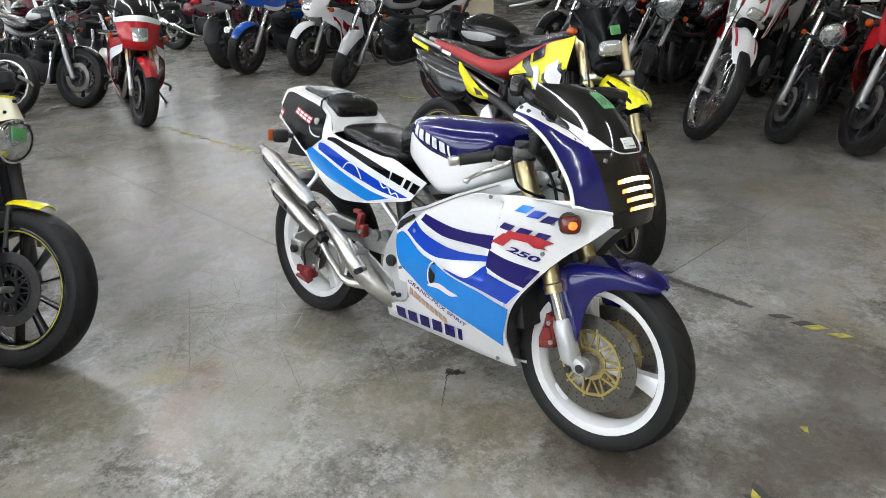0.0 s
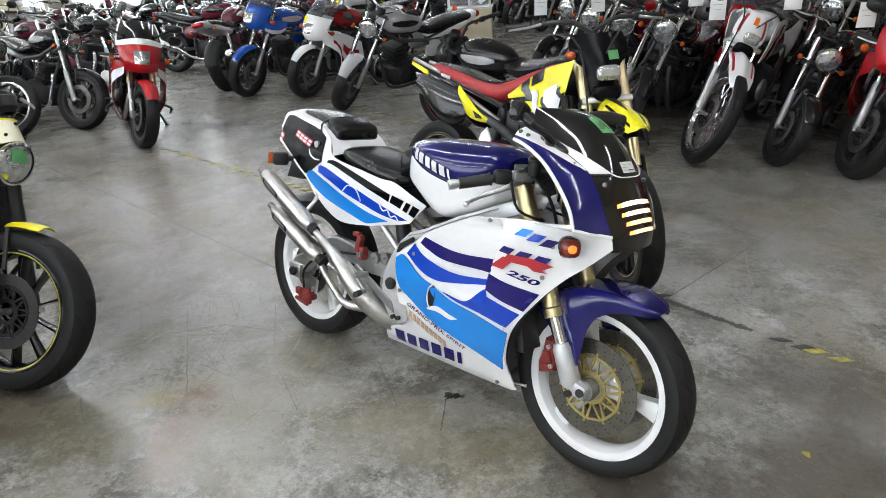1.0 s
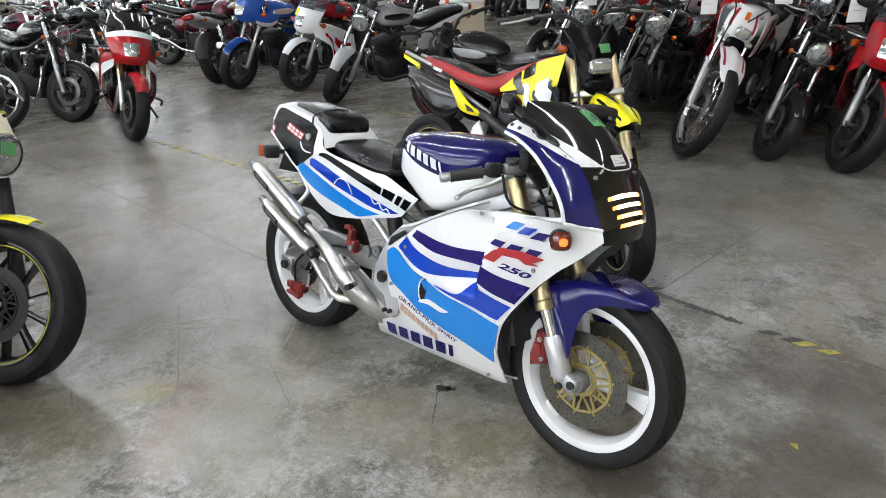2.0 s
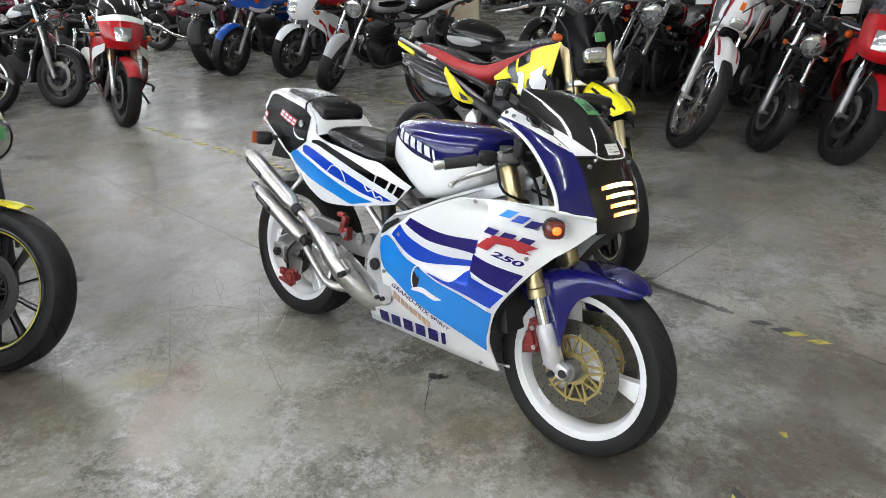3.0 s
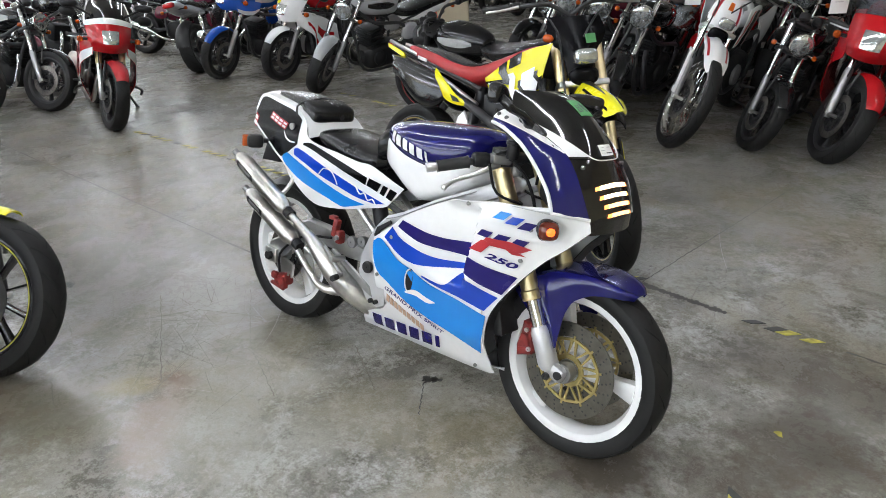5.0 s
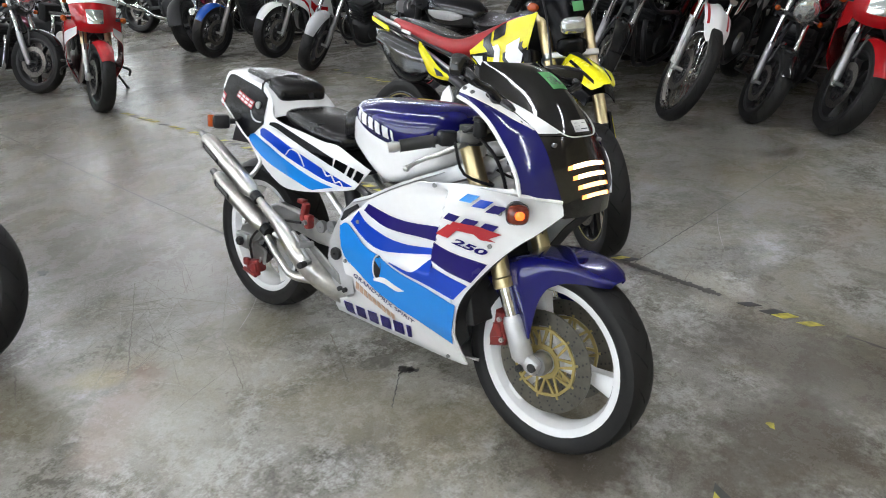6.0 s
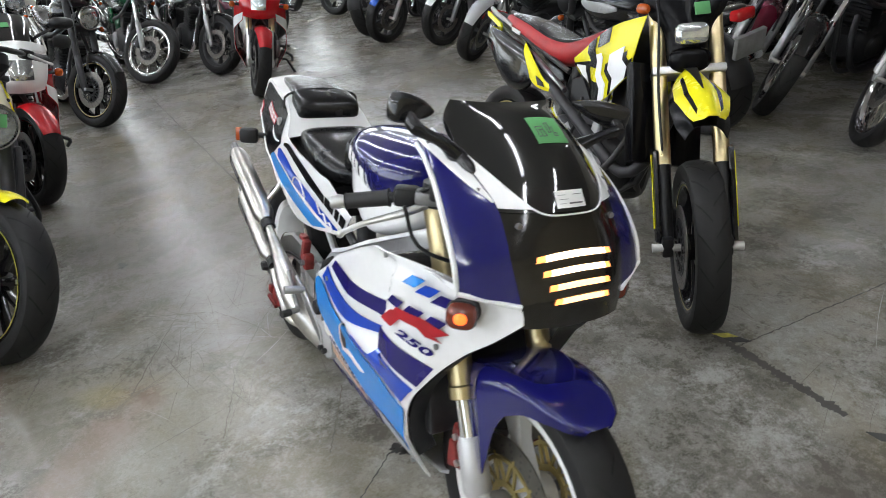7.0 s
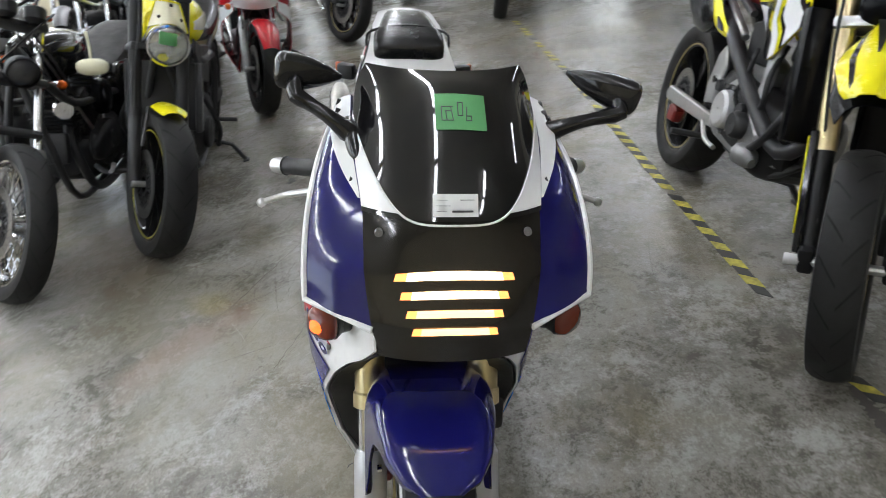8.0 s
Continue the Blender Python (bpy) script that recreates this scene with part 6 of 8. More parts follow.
# ---------- the other motorcycles ----------
def motorcycle(style, label, m, body="black_gloss", accent="black_gloss", frame_c="dark_metal", engine="engine", pipe="chrome", fork="chrome", rims="dark_metal", spoke="cast", spokes=5,
               seat="vinyl", steer=0.0, lean=10.0, stripe=None, tag=None, lamp="round", mirrors=True, group="parked motorcycles", name="motorcycle", tail="accent", fender=None, far=False, cover=None, shell=None, lens="lamp_glass", tank=None, patch=None):
    """One parked motorcycle; rear wheel on the origin, heading along x, leaning on its stand."""
    D = {"naked": dict(L=1.44, R=0.300, Rf=0.298, rim=0.222, rimf=0.222, w=0.165, wf=0.118, rake=25, bar=1.03, seat=0.79, tank=0.93),
         "sport": dict(L=1.40, R=0.300, Rf=0.295, rim=0.222, rimf=0.222, w=0.165, wf=0.118, rake=24, bar=0.90, seat=0.80, tank=0.93),
         "dirt": dict(L=1.42, R=0.325, Rf=0.345, rim=0.240, rimf=0.275, w=0.12, wf=0.085, rake=27, bar=1.05, seat=0.88, tank=0.96),
         "motard": dict(L=1.365, R=0.305, Rf=0.297, rim=0.222, rimf=0.222, w=0.150, wf=0.108, rake=26, bar=1.16, seat=0.86, tank=0.95),
         "low": dict(L=1.40, R=0.300, Rf=0.290, rim=0.222, rimf=0.222, w=0.185, wf=0.118, rake=25, bar=0.86, seat=0.70, tank=0.80),
         "cruiser": dict(L=1.60, R=0.315, Rf=0.325, rim=0.21, rimf=0.245, w=0.15, wf=0.105, rake=32, bar=1.08, seat=0.69, tank=0.88),
         "scrambler": dict(L=1.44, R=0.315, Rf=0.315, rim=0.225, rimf=0.235, w=0.175, wf=0.130, rake=24, bar=1.10, seat=0.80, tank=0.95)}[style]
    L, R, Rf, rake = D["L"], D["R"], D["Rf"], radians(D["rake"])
    bike = root(name, label, "motorcycle", group, m @ T(0, 0, 0, -lean, 0, 0))
    up = Vector((-math.sin(rake), 0, math.cos(rake)))
    axle = Vector((L, 0, Rf))
    fl = (D["bar"] - 0.06 - Rf) / math.cos(rake)
    head = axle + up * fl + Vector((-0.05, 0, 0))
    turn = Matrix.Translation(head) @ Matrix.Rotation(radians(steer), 4, up) @ Matrix.Translation(-head)
    tiny = ("switch_box", "lever", "brake_hose", "clutch_cable", "gauge", "cylinder_fin", "footpeg", "chain", "chain_guard", "filler_cap", "brake_caliper", "fork_clamp", "front_axle", "fender_stay", "down_tube", "seat_rail", "fork_brace", "engine_cover") if far else ()
    P = lambda n, g, material, parent=bike, lab="", sharp=35: None if n in tiny else part(n, g, M[material], parent, lab, sharp)
    F = lambda n, g, material, parent=bike, lab="", sharp=35: None if n in tiny else part(n, g.tf(turn), M[material], parent, lab, sharp)
    wheel(bike, axle, Rf, D["rimf"], D["wf"], spokes, spoke, rims, turn, disc_r=0.145, discs=(-1, 1) if style in ("naked", "sport", "low") else (-1,), spin=1.1, stripe=stripe, far=far, carrier="engine" if style == "scrambler" else "dark_metal", disc="dark_disc" if style == "scrambler" else "disc")
    wheel(bike, (0, 0, R), R, D["rim"], D["w"], spokes, spoke, rims, disc_r=0.115, discs=(-1,), spin=0.3, stripe=stripe, far=far)
    F("front_axle", tube([axle + Vector((0, -0.115, 0)), axle + Vector((0, 0.115, 0))], 0.013, 10), "alloy")
    usd = fork in ("gold",)
    for s in (-1, 1):
        a = axle + Vector((0.0, s * 0.098, 0)) - Vector((0.028, 0, 0))
        if usd:
            leg = F("fork_leg", tube([a + up * 0.28, a + up * (fl + 0.02)], 0.028, 14), fork)
            F("slider", tube([a, a + up * 0.29], 0.021 if style != "motard" else 0.026, 12).join(box(a + Vector((0.012, 0, 0.0)), (0.06, 0.04, 0.07), 0.01)), "alloy" if style != "motard" else "black_plastic", leg)
            if style == "motard":
                F("axle_slider", tube([axle + Vector((0, s * 0.115, 0)), axle + Vector((0, s * 0.150, 0))], [0.014, 0.016], 14), "paper", leg, "white nylon axle slider")
        else:
            leg = F("fork_leg", tube([a + up * 0.26, a + up * (fl + 0.02)], 0.0195 if fork != "dark_metal" else 0.027, 12), "chrome" if fork != "dark_metal" else "black_plastic")
            F("slider", tube([a - up * 0.03, a, a + up * 0.27, a + up * 0.30], [0.018, 0.026, 0.027, 0.022], 14), "dull_alloy" if fork in ("chrome", "alloy") else fork, leg)
        F("brake_caliper", box(axle + Vector((-0.11, s * 0.078, 0.05)), (0.05, 0.05, 0.11), 0.012), "dark_metal")
    for k, (d, h) in enumerate(((fl * (0.675 if style == "motard" else 0.70), 0.03), (fl - 0.01, 0.025))):
        c = axle + up * d + Vector((-0.04, 0, 0))
        F("fork_clamp", box(c, (0.10, 0.25, h), 0.008, T(0, 0, 0, 0, -D["rake"], 0)), "alloy" if style in ("motard", "dirt") else "dark_metal")
    # bars
    hb = head + up * (0.06 if style not in ("sport",) else -0.06)
    wide = {"sport": 0.31, "cruiser": 0.40, "naked": 0.36}.get(style, 0.39)
    rise = {"sport": -0.02, "cruiser": 0.10, "naked": 0.05}.get(style, 0.06)
    back = {"sport": 0.10, "cruiser": 0.22}.get(style, 0.14)
    for s in (-1, 1):
        inner, elbow, tip = hb + Vector((0.0, 0, 0)), hb + Vector((0.0, s * 0.16, rise)), hb + Vector((-back, s * wide, rise - 0.01))
        b = F("handlebar", tube([inner, inner.lerp(elbow, 0.6) + Vector((0, 0, rise * 0.3)), elbow, elbow.lerp(tip, 0.4), tip], 0.0115, 10, 16), "chrome" if fork == "chrome" else "dark_metal")
        d = (tip - elbow).normalized()
        F("grip", tube([tip - d * 0.13, tip - d * 0.125, tip - d * 0.008, tip], [0.020, 0.0165, 0.0165, 0.019], 12), "grip", b)
        F("switch_box", box(tip - d * 0.16, (0.04, 0.05, 0.04), 0.008), "black_plastic", b)
        F("lever", tube([tip - d * 0.17 + Vector((0.03, 0, 0)), tip - d * 0.09 + Vector((0.062, 0, -0.008)), tip + Vector((0.055, 0, -0.012))], [0.008, 0.006, 0.005], 8, 8), "alloy" if accent != "red_lever" else "red", b)
        if mirrors:
            mr = F("mirror", tube([elbow.lerp(tip, 0.35), elbow.lerp(tip, 0.45) + Vector((0.03, s * 0.03, 0.10)), elbow.lerp(tip, 0.6) + Vector((0.02, s * 0.05, 0.17))], 0.005, 8, 8), "chrome" if style == "cruiser" else "black_plastic")
            F("mirror_shell", smooth_blob([(-0.012, 0, 0.02, 0.015), (-0.004, 0, 0.062, 0.042), (0.014, 0, 0.056, 0.038), (0.03, 0, 0.02, 0.014)], 8, 16, 2.4).tf(Matrix.Translation(elbow.lerp(tip, 0.6) + Vector((0.02, s * 0.07, 0.19))) @ T(0, 0, 0, 0, 0, s * 10)), "chrome" if style == "cruiser" else "black_plastic", mr)
    F("brake_hose", tube([hb + Vector((0.03, -0.15, 0.02)), head + Vector((0.10, -0.10, -0.02)), axle + up * (fl * 0.6) + Vector((0.03, -0.11, 0)), axle + Vector((-0.10, -0.09, 0.12))], 0.005, 6, 14), "black_plastic")
    F("clutch_cable", tube([hb + Vector((0.03, 0.15, 0.02)), head + Vector((0.12, 0.06, 0.03)), head + Vector((0.06, -0.03, -0.16)), head + Vector((-0.10, -0.05, -0.30))], 0.005, 6, 14), "black_plastic")
    # lamp and clocks
    hl = axle + up * (fl * {"scrambler": 0.775, "cruiser": 0.80}.get(style, 0.84)) + Vector((0.10, 0, 0.0))
    if lamp == "round":
        sh, le = lamp_bucket((0.092 if style != "scrambler" else 0.085) if lens == "lamp_glass" else 0.062, 0.13 if lens == "lamp_glass" else 0.09, hl, 6)
        ob = F("headlight", sh, shell or "chrome" if shell or style in ("cruiser", "naked", "scrambler") else "black_plastic")
        F("lens", le, lens, ob)
        for s in (-1, 1):
            F("gauge", lathe([(0.002, 0.0), (0.036, 0.0), (0.042, -0.006), (0.042, -0.05), (0.02, -0.07)], 16).tf(T(head.x + 0.06, s * 0.055, head.z + 0.09, 60, 0, 90)), "black_plastic")
        if style == "scrambler":
            rows = [[Vector((hl.x + 0.012 - 0.045 * u * u - 0.055 * v, u * (0.083 - 0.034 * v), hl.z + 0.092 * math.cos(0.95 * u) * (1 - v) + (0.168 - 0.012 * u * u) * v)) for u in (j / 8 - 1 for j in range(17))] for v in (i / 6 for i in range(7))]
            fs = F("flyscreen", sheet(rows, 0.004, (-1, 0, 0)), "cream")
            for edge in ([r[0] for r in rows], [r[16] for r in rows], rows[6]):
                F("flyscreen_edge", tube([p + Vector((0.002, 0, 0.001)) for p in edge], 0.0045, 6), "yellow", fs)
            for i, j in ((2, 3), (2, 13), (5, 8)):
                F("flyscreen_bolt", lathe([(0.001, -0.003), (0.007, -0.003), (0.007, 0.003), (0.001, 0.003)], 10, True).tf(Matrix.Translation(rows[i][j] + Vector((0.004, 0, 0))) @ T(0, 0, 0, 0, 0, 90)), "black_plastic", fs)
            P("radiator", box((1.08, 0, 0.60), (0.05, 0.28, 0.30), 0.012, T(0, 0, 0, 0, -14, 0)), "black_plastic")
            for sg in (-1, 1):
                P("radiator_tank", box((1.085, sg * 0.15, 0.60), (0.055, 0.03, 0.31), 0.010, T(0, 0, 0, 0, -14, 0)), "dark_metal")
                P("frame_plate", prism([(0.62, 0.74), (0.90, 0.80), (1.06, 0.86), (1.08, 0.80), (0.86, 0.62), (0.66, 0.56)], sg * 0.125, sg * 0.14, 0.008), "black_plastic")
                P("crash_guard", tube([(1.02, sg * 0.14, 0.62), (0.98, sg * 0.22, 0.44), (0.86, sg * 0.20, 0.30)], 0.012, 8, 12), "black_plastic")
    elif lamp == "mask":
        face = axle + up * (fl * (0.875 if style == "motard" else 0.86)) + Vector((0.085, 0, 0))
        rows = [[Vector((face.x - 0.045 * abs(u) ** 2 - 0.10 * v - 0.02 * (v - 0.3) ** 2, u * ((0.070 + 0.050 * math.sin(math.pi * min(1, 0.10 + v * 0.85))) if style == "dirt" else 0.074 + 0.072 * smooth(0.25, 0.75, v) - 0.02 * smooth(0.75, 1, v)), face.z - 0.12 + (0.275 if style == "motard" else 0.245) * v)) for u in (j / 6 - 1 for j in range(13))] for v in (i / 10 for i in range(11))]
        ob = F("headlight_mask", sheet(rows, 0.004, (-1, 0, 0)), tail if tail in M else body, lab="number-plate style headlight mask")
        F("headlight", smooth_blob([(-0.02, 0, 0.048, 0.030), (0.02, 0, 0.055, 0.036), (0.034, 0.002, 0.050, 0.031), (0.040, 0.002, 0.026, 0.014)], 8, 20, 4).tf(T(face.x - 0.008, 0, face.z - 0.024, 0, -8, 0)), "lamp_glass", ob)
        F("mask_chin", smooth_blob([(-0.04, 0, 0.05, 0.03), (0.0, 0, 0.072, 0.046), (0.02, 0, 0.060, 0.040), (0.03, 0, 0.03, 0.02)], 8, 16, 3).tf(T(face.x - 0.02, 0, face.z - 0.115)), "black_satin", ob)
        if style == "dirt" and not far:
            for sg in (-1, 1):
                F("mask_graphic", sheet([[rows[i][6 + sg * k] + Vector((0.003, 0, 0)) for k in (4, 5)] for i in range(4, 10)], 0.001, (-1, 0, 0)), "red_sticker", ob)
            F("mask_sticker", sheet([[rows[i][k] + Vector((0.003, 0, 0)) for k in (5, 6, 7)] for i in range(7, 10)], 0.001, (-1, 0, 0)), "orange", ob)
        if tag:
            F("green_tag", box((face.x - 0.040, 0.042, face.z + 0.055), (0.004, 0.055, 0.042), 0.001, T(0, 0, 0, 0, -18, 16)), tag, ob, "green paper tag")
    if lamp == "round" and tag:
        F("green_tag", box(hl + Vector((0.030, -0.012, 0.032)), (0.006, 0.07, 0.05), 0.001, T(0, 0, 0, 0, -14, 0)), tag, bike, "green paper tag")
    if style not in ("dirt", "motard", "scrambler") and lamp not in ("fairing", "half"):
        for s in (-1, 1):
            b0 = axle + up * (fl * 0.74) + Vector((0.0, s * 0.10, 0))
            g0 = F("indicator", tube([b0, b0 + Vector((0.0, s * 0.06, 0))], 0.007, 8), "chrome" if fork == "chrome" else "black_plastic")
            F("lens", smooth_blob([(-0.022, 0, 0.009, 0.009), (-0.012, 0, 0.019, 0.019), (0.010, 0, 0.019, 0.019), (0.022, 0, 0.009, 0.009)], 8, 12).tf(T(b0.x, b0.y + s * 0.08, b0.z)), "orange_lens", g0)
    # mudguards
    fc = fender or body
    if fender == "none":
        F("fork_brace", box(axle + up * (Rf + 0.05), (0.05, 0.20, 0.025), 0.006), "dark_metal")
    elif style in ("dirt", "motard"):
        base = axle + up * (fl * 0.62)
        rows = []
        for i in range(16):
            u = i / 15
            if style == "motard":
                x, z = base.x - 0.03 + 0.43 * u, base.z + 0.060 - 0.080 * u ** 1.9
                w = interp(u, (0, 0.3, 0.6, 0.85, 0.96, 1), (0.046, 0.072, 0.084, 0.066, 0.054, 0.044))
                rows.append([Vector((x - 0.055 * q * q * u ** 3, w * q, z - (0.045 - 0.025 * u) * abs(q) ** 2 + (0.006 if abs(q) < 0.4 else 0))) for q in (j / 6 - 1 for j in range(13))])
                continue
            x = base.x - 0.15 + 0.46 * u
            z = base.z - 0.03 + 0.05 * math.sin(math.pi * (0.25 + u * 0.55)) - 0.30 * max(0, u - 0.45) ** 1.6
            w = interp(u, (0, 0.3, 0.5, 0.8, 0.95, 1), (0.045, 0.075, 0.098, 0.092, 0.074, 0.050))
            rows.append([Vector((x, w * q, z - 0.030 * abs(q) ** 2 + (0.010 if abs(q) < 0.3 else 0))) for q in (j / 6 - 1 for j in range(13))])
        fe = F("front_fender", sheet(rows, 0.003), fc, sharp=50)
        if style == "motard":
            under = [[Vector((base.x - 0.02 + 0.33 * u, w * q, base.z + 0.036 - 0.100 * u ** 1.7 - 0.045 * abs(q) ** 3)) for q in (j / 6 - 1 for j in range(13))] for u, w in ((i / 12, interp(i / 12, (0, 0.4, 0.8, 1), (0.06, 0.086, 0.084, 0.062))) for i in range(13))]
            F("fender_notch", sheet([[Vector((r[6].x, q * 0.024 * (1 - i / 10), r[6].z + 0.003)) for q in (-1, 0, 1)] for i, r in enumerate(rows[:10])], 0.001), "black_plastic", fe)
            F("fender_skirt", sheet(under, 0.004), "black_satin", fe, "black inner mudguard", 50)
        for s in (-1, 1):
            st = [[r[j] + Vector((0, 0, 0.002)) for j in (((9, 10) if s > 0 else (2, 3)) if style == "motard" else ((10, 11) if s > 0 else (1, 2)))] for r in rows[3:15]]
            F("fender_stripe", sheet(st, 0.0015), "red_sticker" if fc == "white" else "black_gloss" if fc != "black_gloss" else "yellow", fe)
            g0 = axle + Vector((-0.020, s * 0.126, 0))
            guard = loft([[g0 + up * d + Vector((dx, s * dy, 0)) for dx, dy in ((0.026, -0.004), (0.022, 0.008), (0.0, 0.012), (-0.022, 0.008), (-0.026, -0.004), (-0.022, -0.010), (0.022, -0.010))] for d in (0.02, 0.10, 0.25, 0.34)])
            gu = F("fork_guard", guard, "black_gloss" if style == "motard" else accent if accent in M else body)
            F("guard_stripe", prism([(-0.008, 0.06), (0.010, 0.06), (0.010, 0.32), (-0.008, 0.32)], s * 0.011, s * 0.0145, 0.001).tf(Matrix.Translation(g0) @ Matrix.Rotation(-rake, 4, "Y")), "yellow" if style == "motard" else "black_plastic", gu)
            if style == "motard":
                for k in range(7):
                    F("guard_mark", prism([(-0.004, 0.085 + 0.030 * k), (0.006, 0.085 + 0.030 * k), (0.006, 0.105 + 0.030 * k), (-0.004, 0.105 + 0.030 * k)], s * 0.0150, s * 0.0158, 0.0003).tf(Matrix.Translation(g0) @ Matrix.Rotation(-rake, 4, "Y")), "black_plastic", gu)
    else:
        fe = F("front_fender", fender_geo(axle, Rf + (0.022 if style != "scrambler" else 0.035), D["wf"] * (0.62 if style != "scrambler" else 0.52), 35 if style != "scrambler" else 80, 150 if style != "scrambler" else 108, 0.030 if style != "scrambler" else 0.020, taper=0.35), fc, sharp=50)
        for s in (-1, 1):
            F("fender_stay", tube([axle + Vector((-0.03, s * 0.085, 0.16)), axle + Vector((-0.06, s * 0.07, Rf + 0.005))], 0.008, 6), "dark_metal", fe)
    # frame and engine
    eo = 0.11 if style in ("dirt", "motard") else 0.0
    P("engine", smooth_blob([(0.42, R + eo + 0.02, 0.07, 0.07), (0.48, R + eo + 0.03, 0.13, 0.12), (0.66, R + eo + 0.03, 0.15, 0.13), (0.86, R + eo + 0.01, 0.13, 0.12), (0.93, R + eo + 0.01, 0.06, 0.07)], 14, 18, 4), engine)
    if style != "motard":
        P("engine_cover", lathe([(0.003, -0.02), (0.07, -0.02), (0.085, -0.008), (0.09, 0.02), (0.003, 0.02)], 22, True).tf(T(0.62, -0.155, R + eo + 0.03)), cover or ("engine_grey" if engine != "engine_grey" else "alloy"))
    P("engine_cover", lathe([(0.003, 0.02), (0.06, 0.02), (0.078, 0.008), (0.08, -0.02), (0.003, -0.02)], 22, True).tf(T(0.78, 0.145, R + eo + 0.02)), cover or ("engine_grey" if engine != "engine_grey" else "alloy"))
    for k in range(0 if style == "motard" else 7):
        P("cylinder_fin", box((0.80 + 0.010 * k, 0, R + eo + 0.15 + 0.026 * k), (0.20 - 0.006 * k, {"dirt": 0.16, "scrambler": 0.20, "cruiser": 0.22}.get(style, 0.26), 0.009), 0.003, T(0, 0, 0, 0, 14, 0)), engine)
    P("cylinder", box((0.83, 0, R + eo + 0.22), (0.15, 0.22 if style not in ("dirt", "motard") else 0.12, 0.22), 0.015, T(0, 0, 0, 0, 14, 0)), engine)
    hs = head + up * (-0.10)
    for s in (-1, 1) if style != "motard" else ():
        P("frame_tube", tube([hs, (L - 0.55, s * 0.13, D["tank"] - 0.22), (0.50, s * 0.14, D["seat"] - 0.14), (0.45, s * 0.14, R + 0.12), (0.48, s * 0.12, R - 0.06)], 0.018, 10, 22), frame_c)
        P("down_tube", tube([hs - up * 0.08, (L - 0.36, s * 0.08, R + 0.22 + eo), (L - 0.48, s * 0.11, R - 0.09 + eo), (0.55, s * 0.11, R - 0.11 + eo)], 0.016, 10, 18), frame_c)
    for s in (-1, 1):
        P("seat_rail", tube([(0.52, s * 0.12, D["seat"] - 0.12), (0.15, s * 0.11, D["seat"] - 0.04), (-0.15, s * 0.08, D["seat"] + 0.02)], 0.012, 8), frame_c)
        P("swingarm", prism([(-0.05, R), (-0.03, R + 0.03), (0.46, R + 0.07), (0.48, R + 0.03), (0.06, R - 0.02), (-0.03, R - 0.025)], s * 0.095, s * 0.125, 0.006), "alloy" if style in ("motard", "dirt", "sport") else frame_c)
        P("footpeg", tube([(0.50, s * 0.14, R), (0.50, s * 0.26, R + 0.005)], 0.012, 8), "dark_metal")
        if style in ("naked", "cruiser") :
            P("rear_shock", tube([(0.04, s * 0.135, R + 0.04), (0.16, s * 0.125, D["seat"] - 0.08)], 0.010, 8).join(tube([(0.06, s * 0.134, R + 0.10), (0.14, s * 0.127, D["seat"] - 0.16)], 0.024, 12)), "chrome")
            P("side_cover", smooth_blob([(0.28, R + 0.25, 0.012, 0.02, s * 0.145), (0.32, R + 0.27, 0.022, 0.08, s * 0.145), (0.44, R + 0.27, 0.024, 0.09, s * 0.145), (0.50, R + 0.26, 0.012, 0.04, s * 0.145)], 10, 14, 3.5), body)
    if style not in ("naked", "cruiser"):
        P("rear_shock", tube([(0.36, 0, R + 0.10), (0.42, 0, D["seat"] - 0.1)], 0.032, 14), "dark_metal")
    # exhaust
    for s in ((-1, 1) if style in ("cruiser",) else (-1,)):
        if style in ("motard", "dirt"):
            run = [(0.92, 0, 0.67), (1.03, s * 0.03, 0.60), (1.045, s * 0.08, 0.50), (0.985, s * 0.12, 0.445), (0.82, s * 0.145, 0.515), (0.65, s * 0.152, 0.590), (0.50, s * 0.145, 0.645), (0.36, s * 0.11, 0.675)]
        else:
            run = [(0.95, s * 0.05, R + 0.22), (1.02, s * 0.09, R + 0.10), (0.96, s * 0.13, R - 0.10), (0.70, s * 0.15, R - 0.13), (0.40, s * 0.17, R - 0.08), (0.25, s * 0.185, R + 0.0)]
        ex = P("exhaust_pipe", tube(run, 0.023 if style == "motard" else 0.021, 12, 28), pipe)
        e1 = (-0.20, s * 0.21, R + 0.16) if style != "cruiser" else (-0.35, s * 0.21, R - 0.02)
        if style in ("motard", "dirt"):
            e0, e1 = (0.22, s * (0.16 if style == "dirt" else 0.10), D["seat"] - 0.17), (-0.22, s * (0.17 if style == "dirt" else 0.08), D["seat"] - 0.06)
            P("mid_pipe", tube([run[-1], (0.29, s * (0.16 if style == "dirt" else 0.105), 0.685), e0], 0.024, 12, 18), pipe, ex)
        else:
            e0 = (0.25, s * 0.185, R + 0.0)
        a, b = Vector(e0), Vector(e1)
        big = 1.25 if style == "motard" else 1.0
        P("silencer", tube([a, a.lerp(b, 0.12), a.lerp(b, 0.25), a.lerp(b, 0.94), b], [0.024, 0.036 * big, 0.050 * big, 0.052 * big, 0.040 * big], 18), pipe if style != "motard" else "black_gloss", ex)
    # tank and seat
    tz = D["tank"]
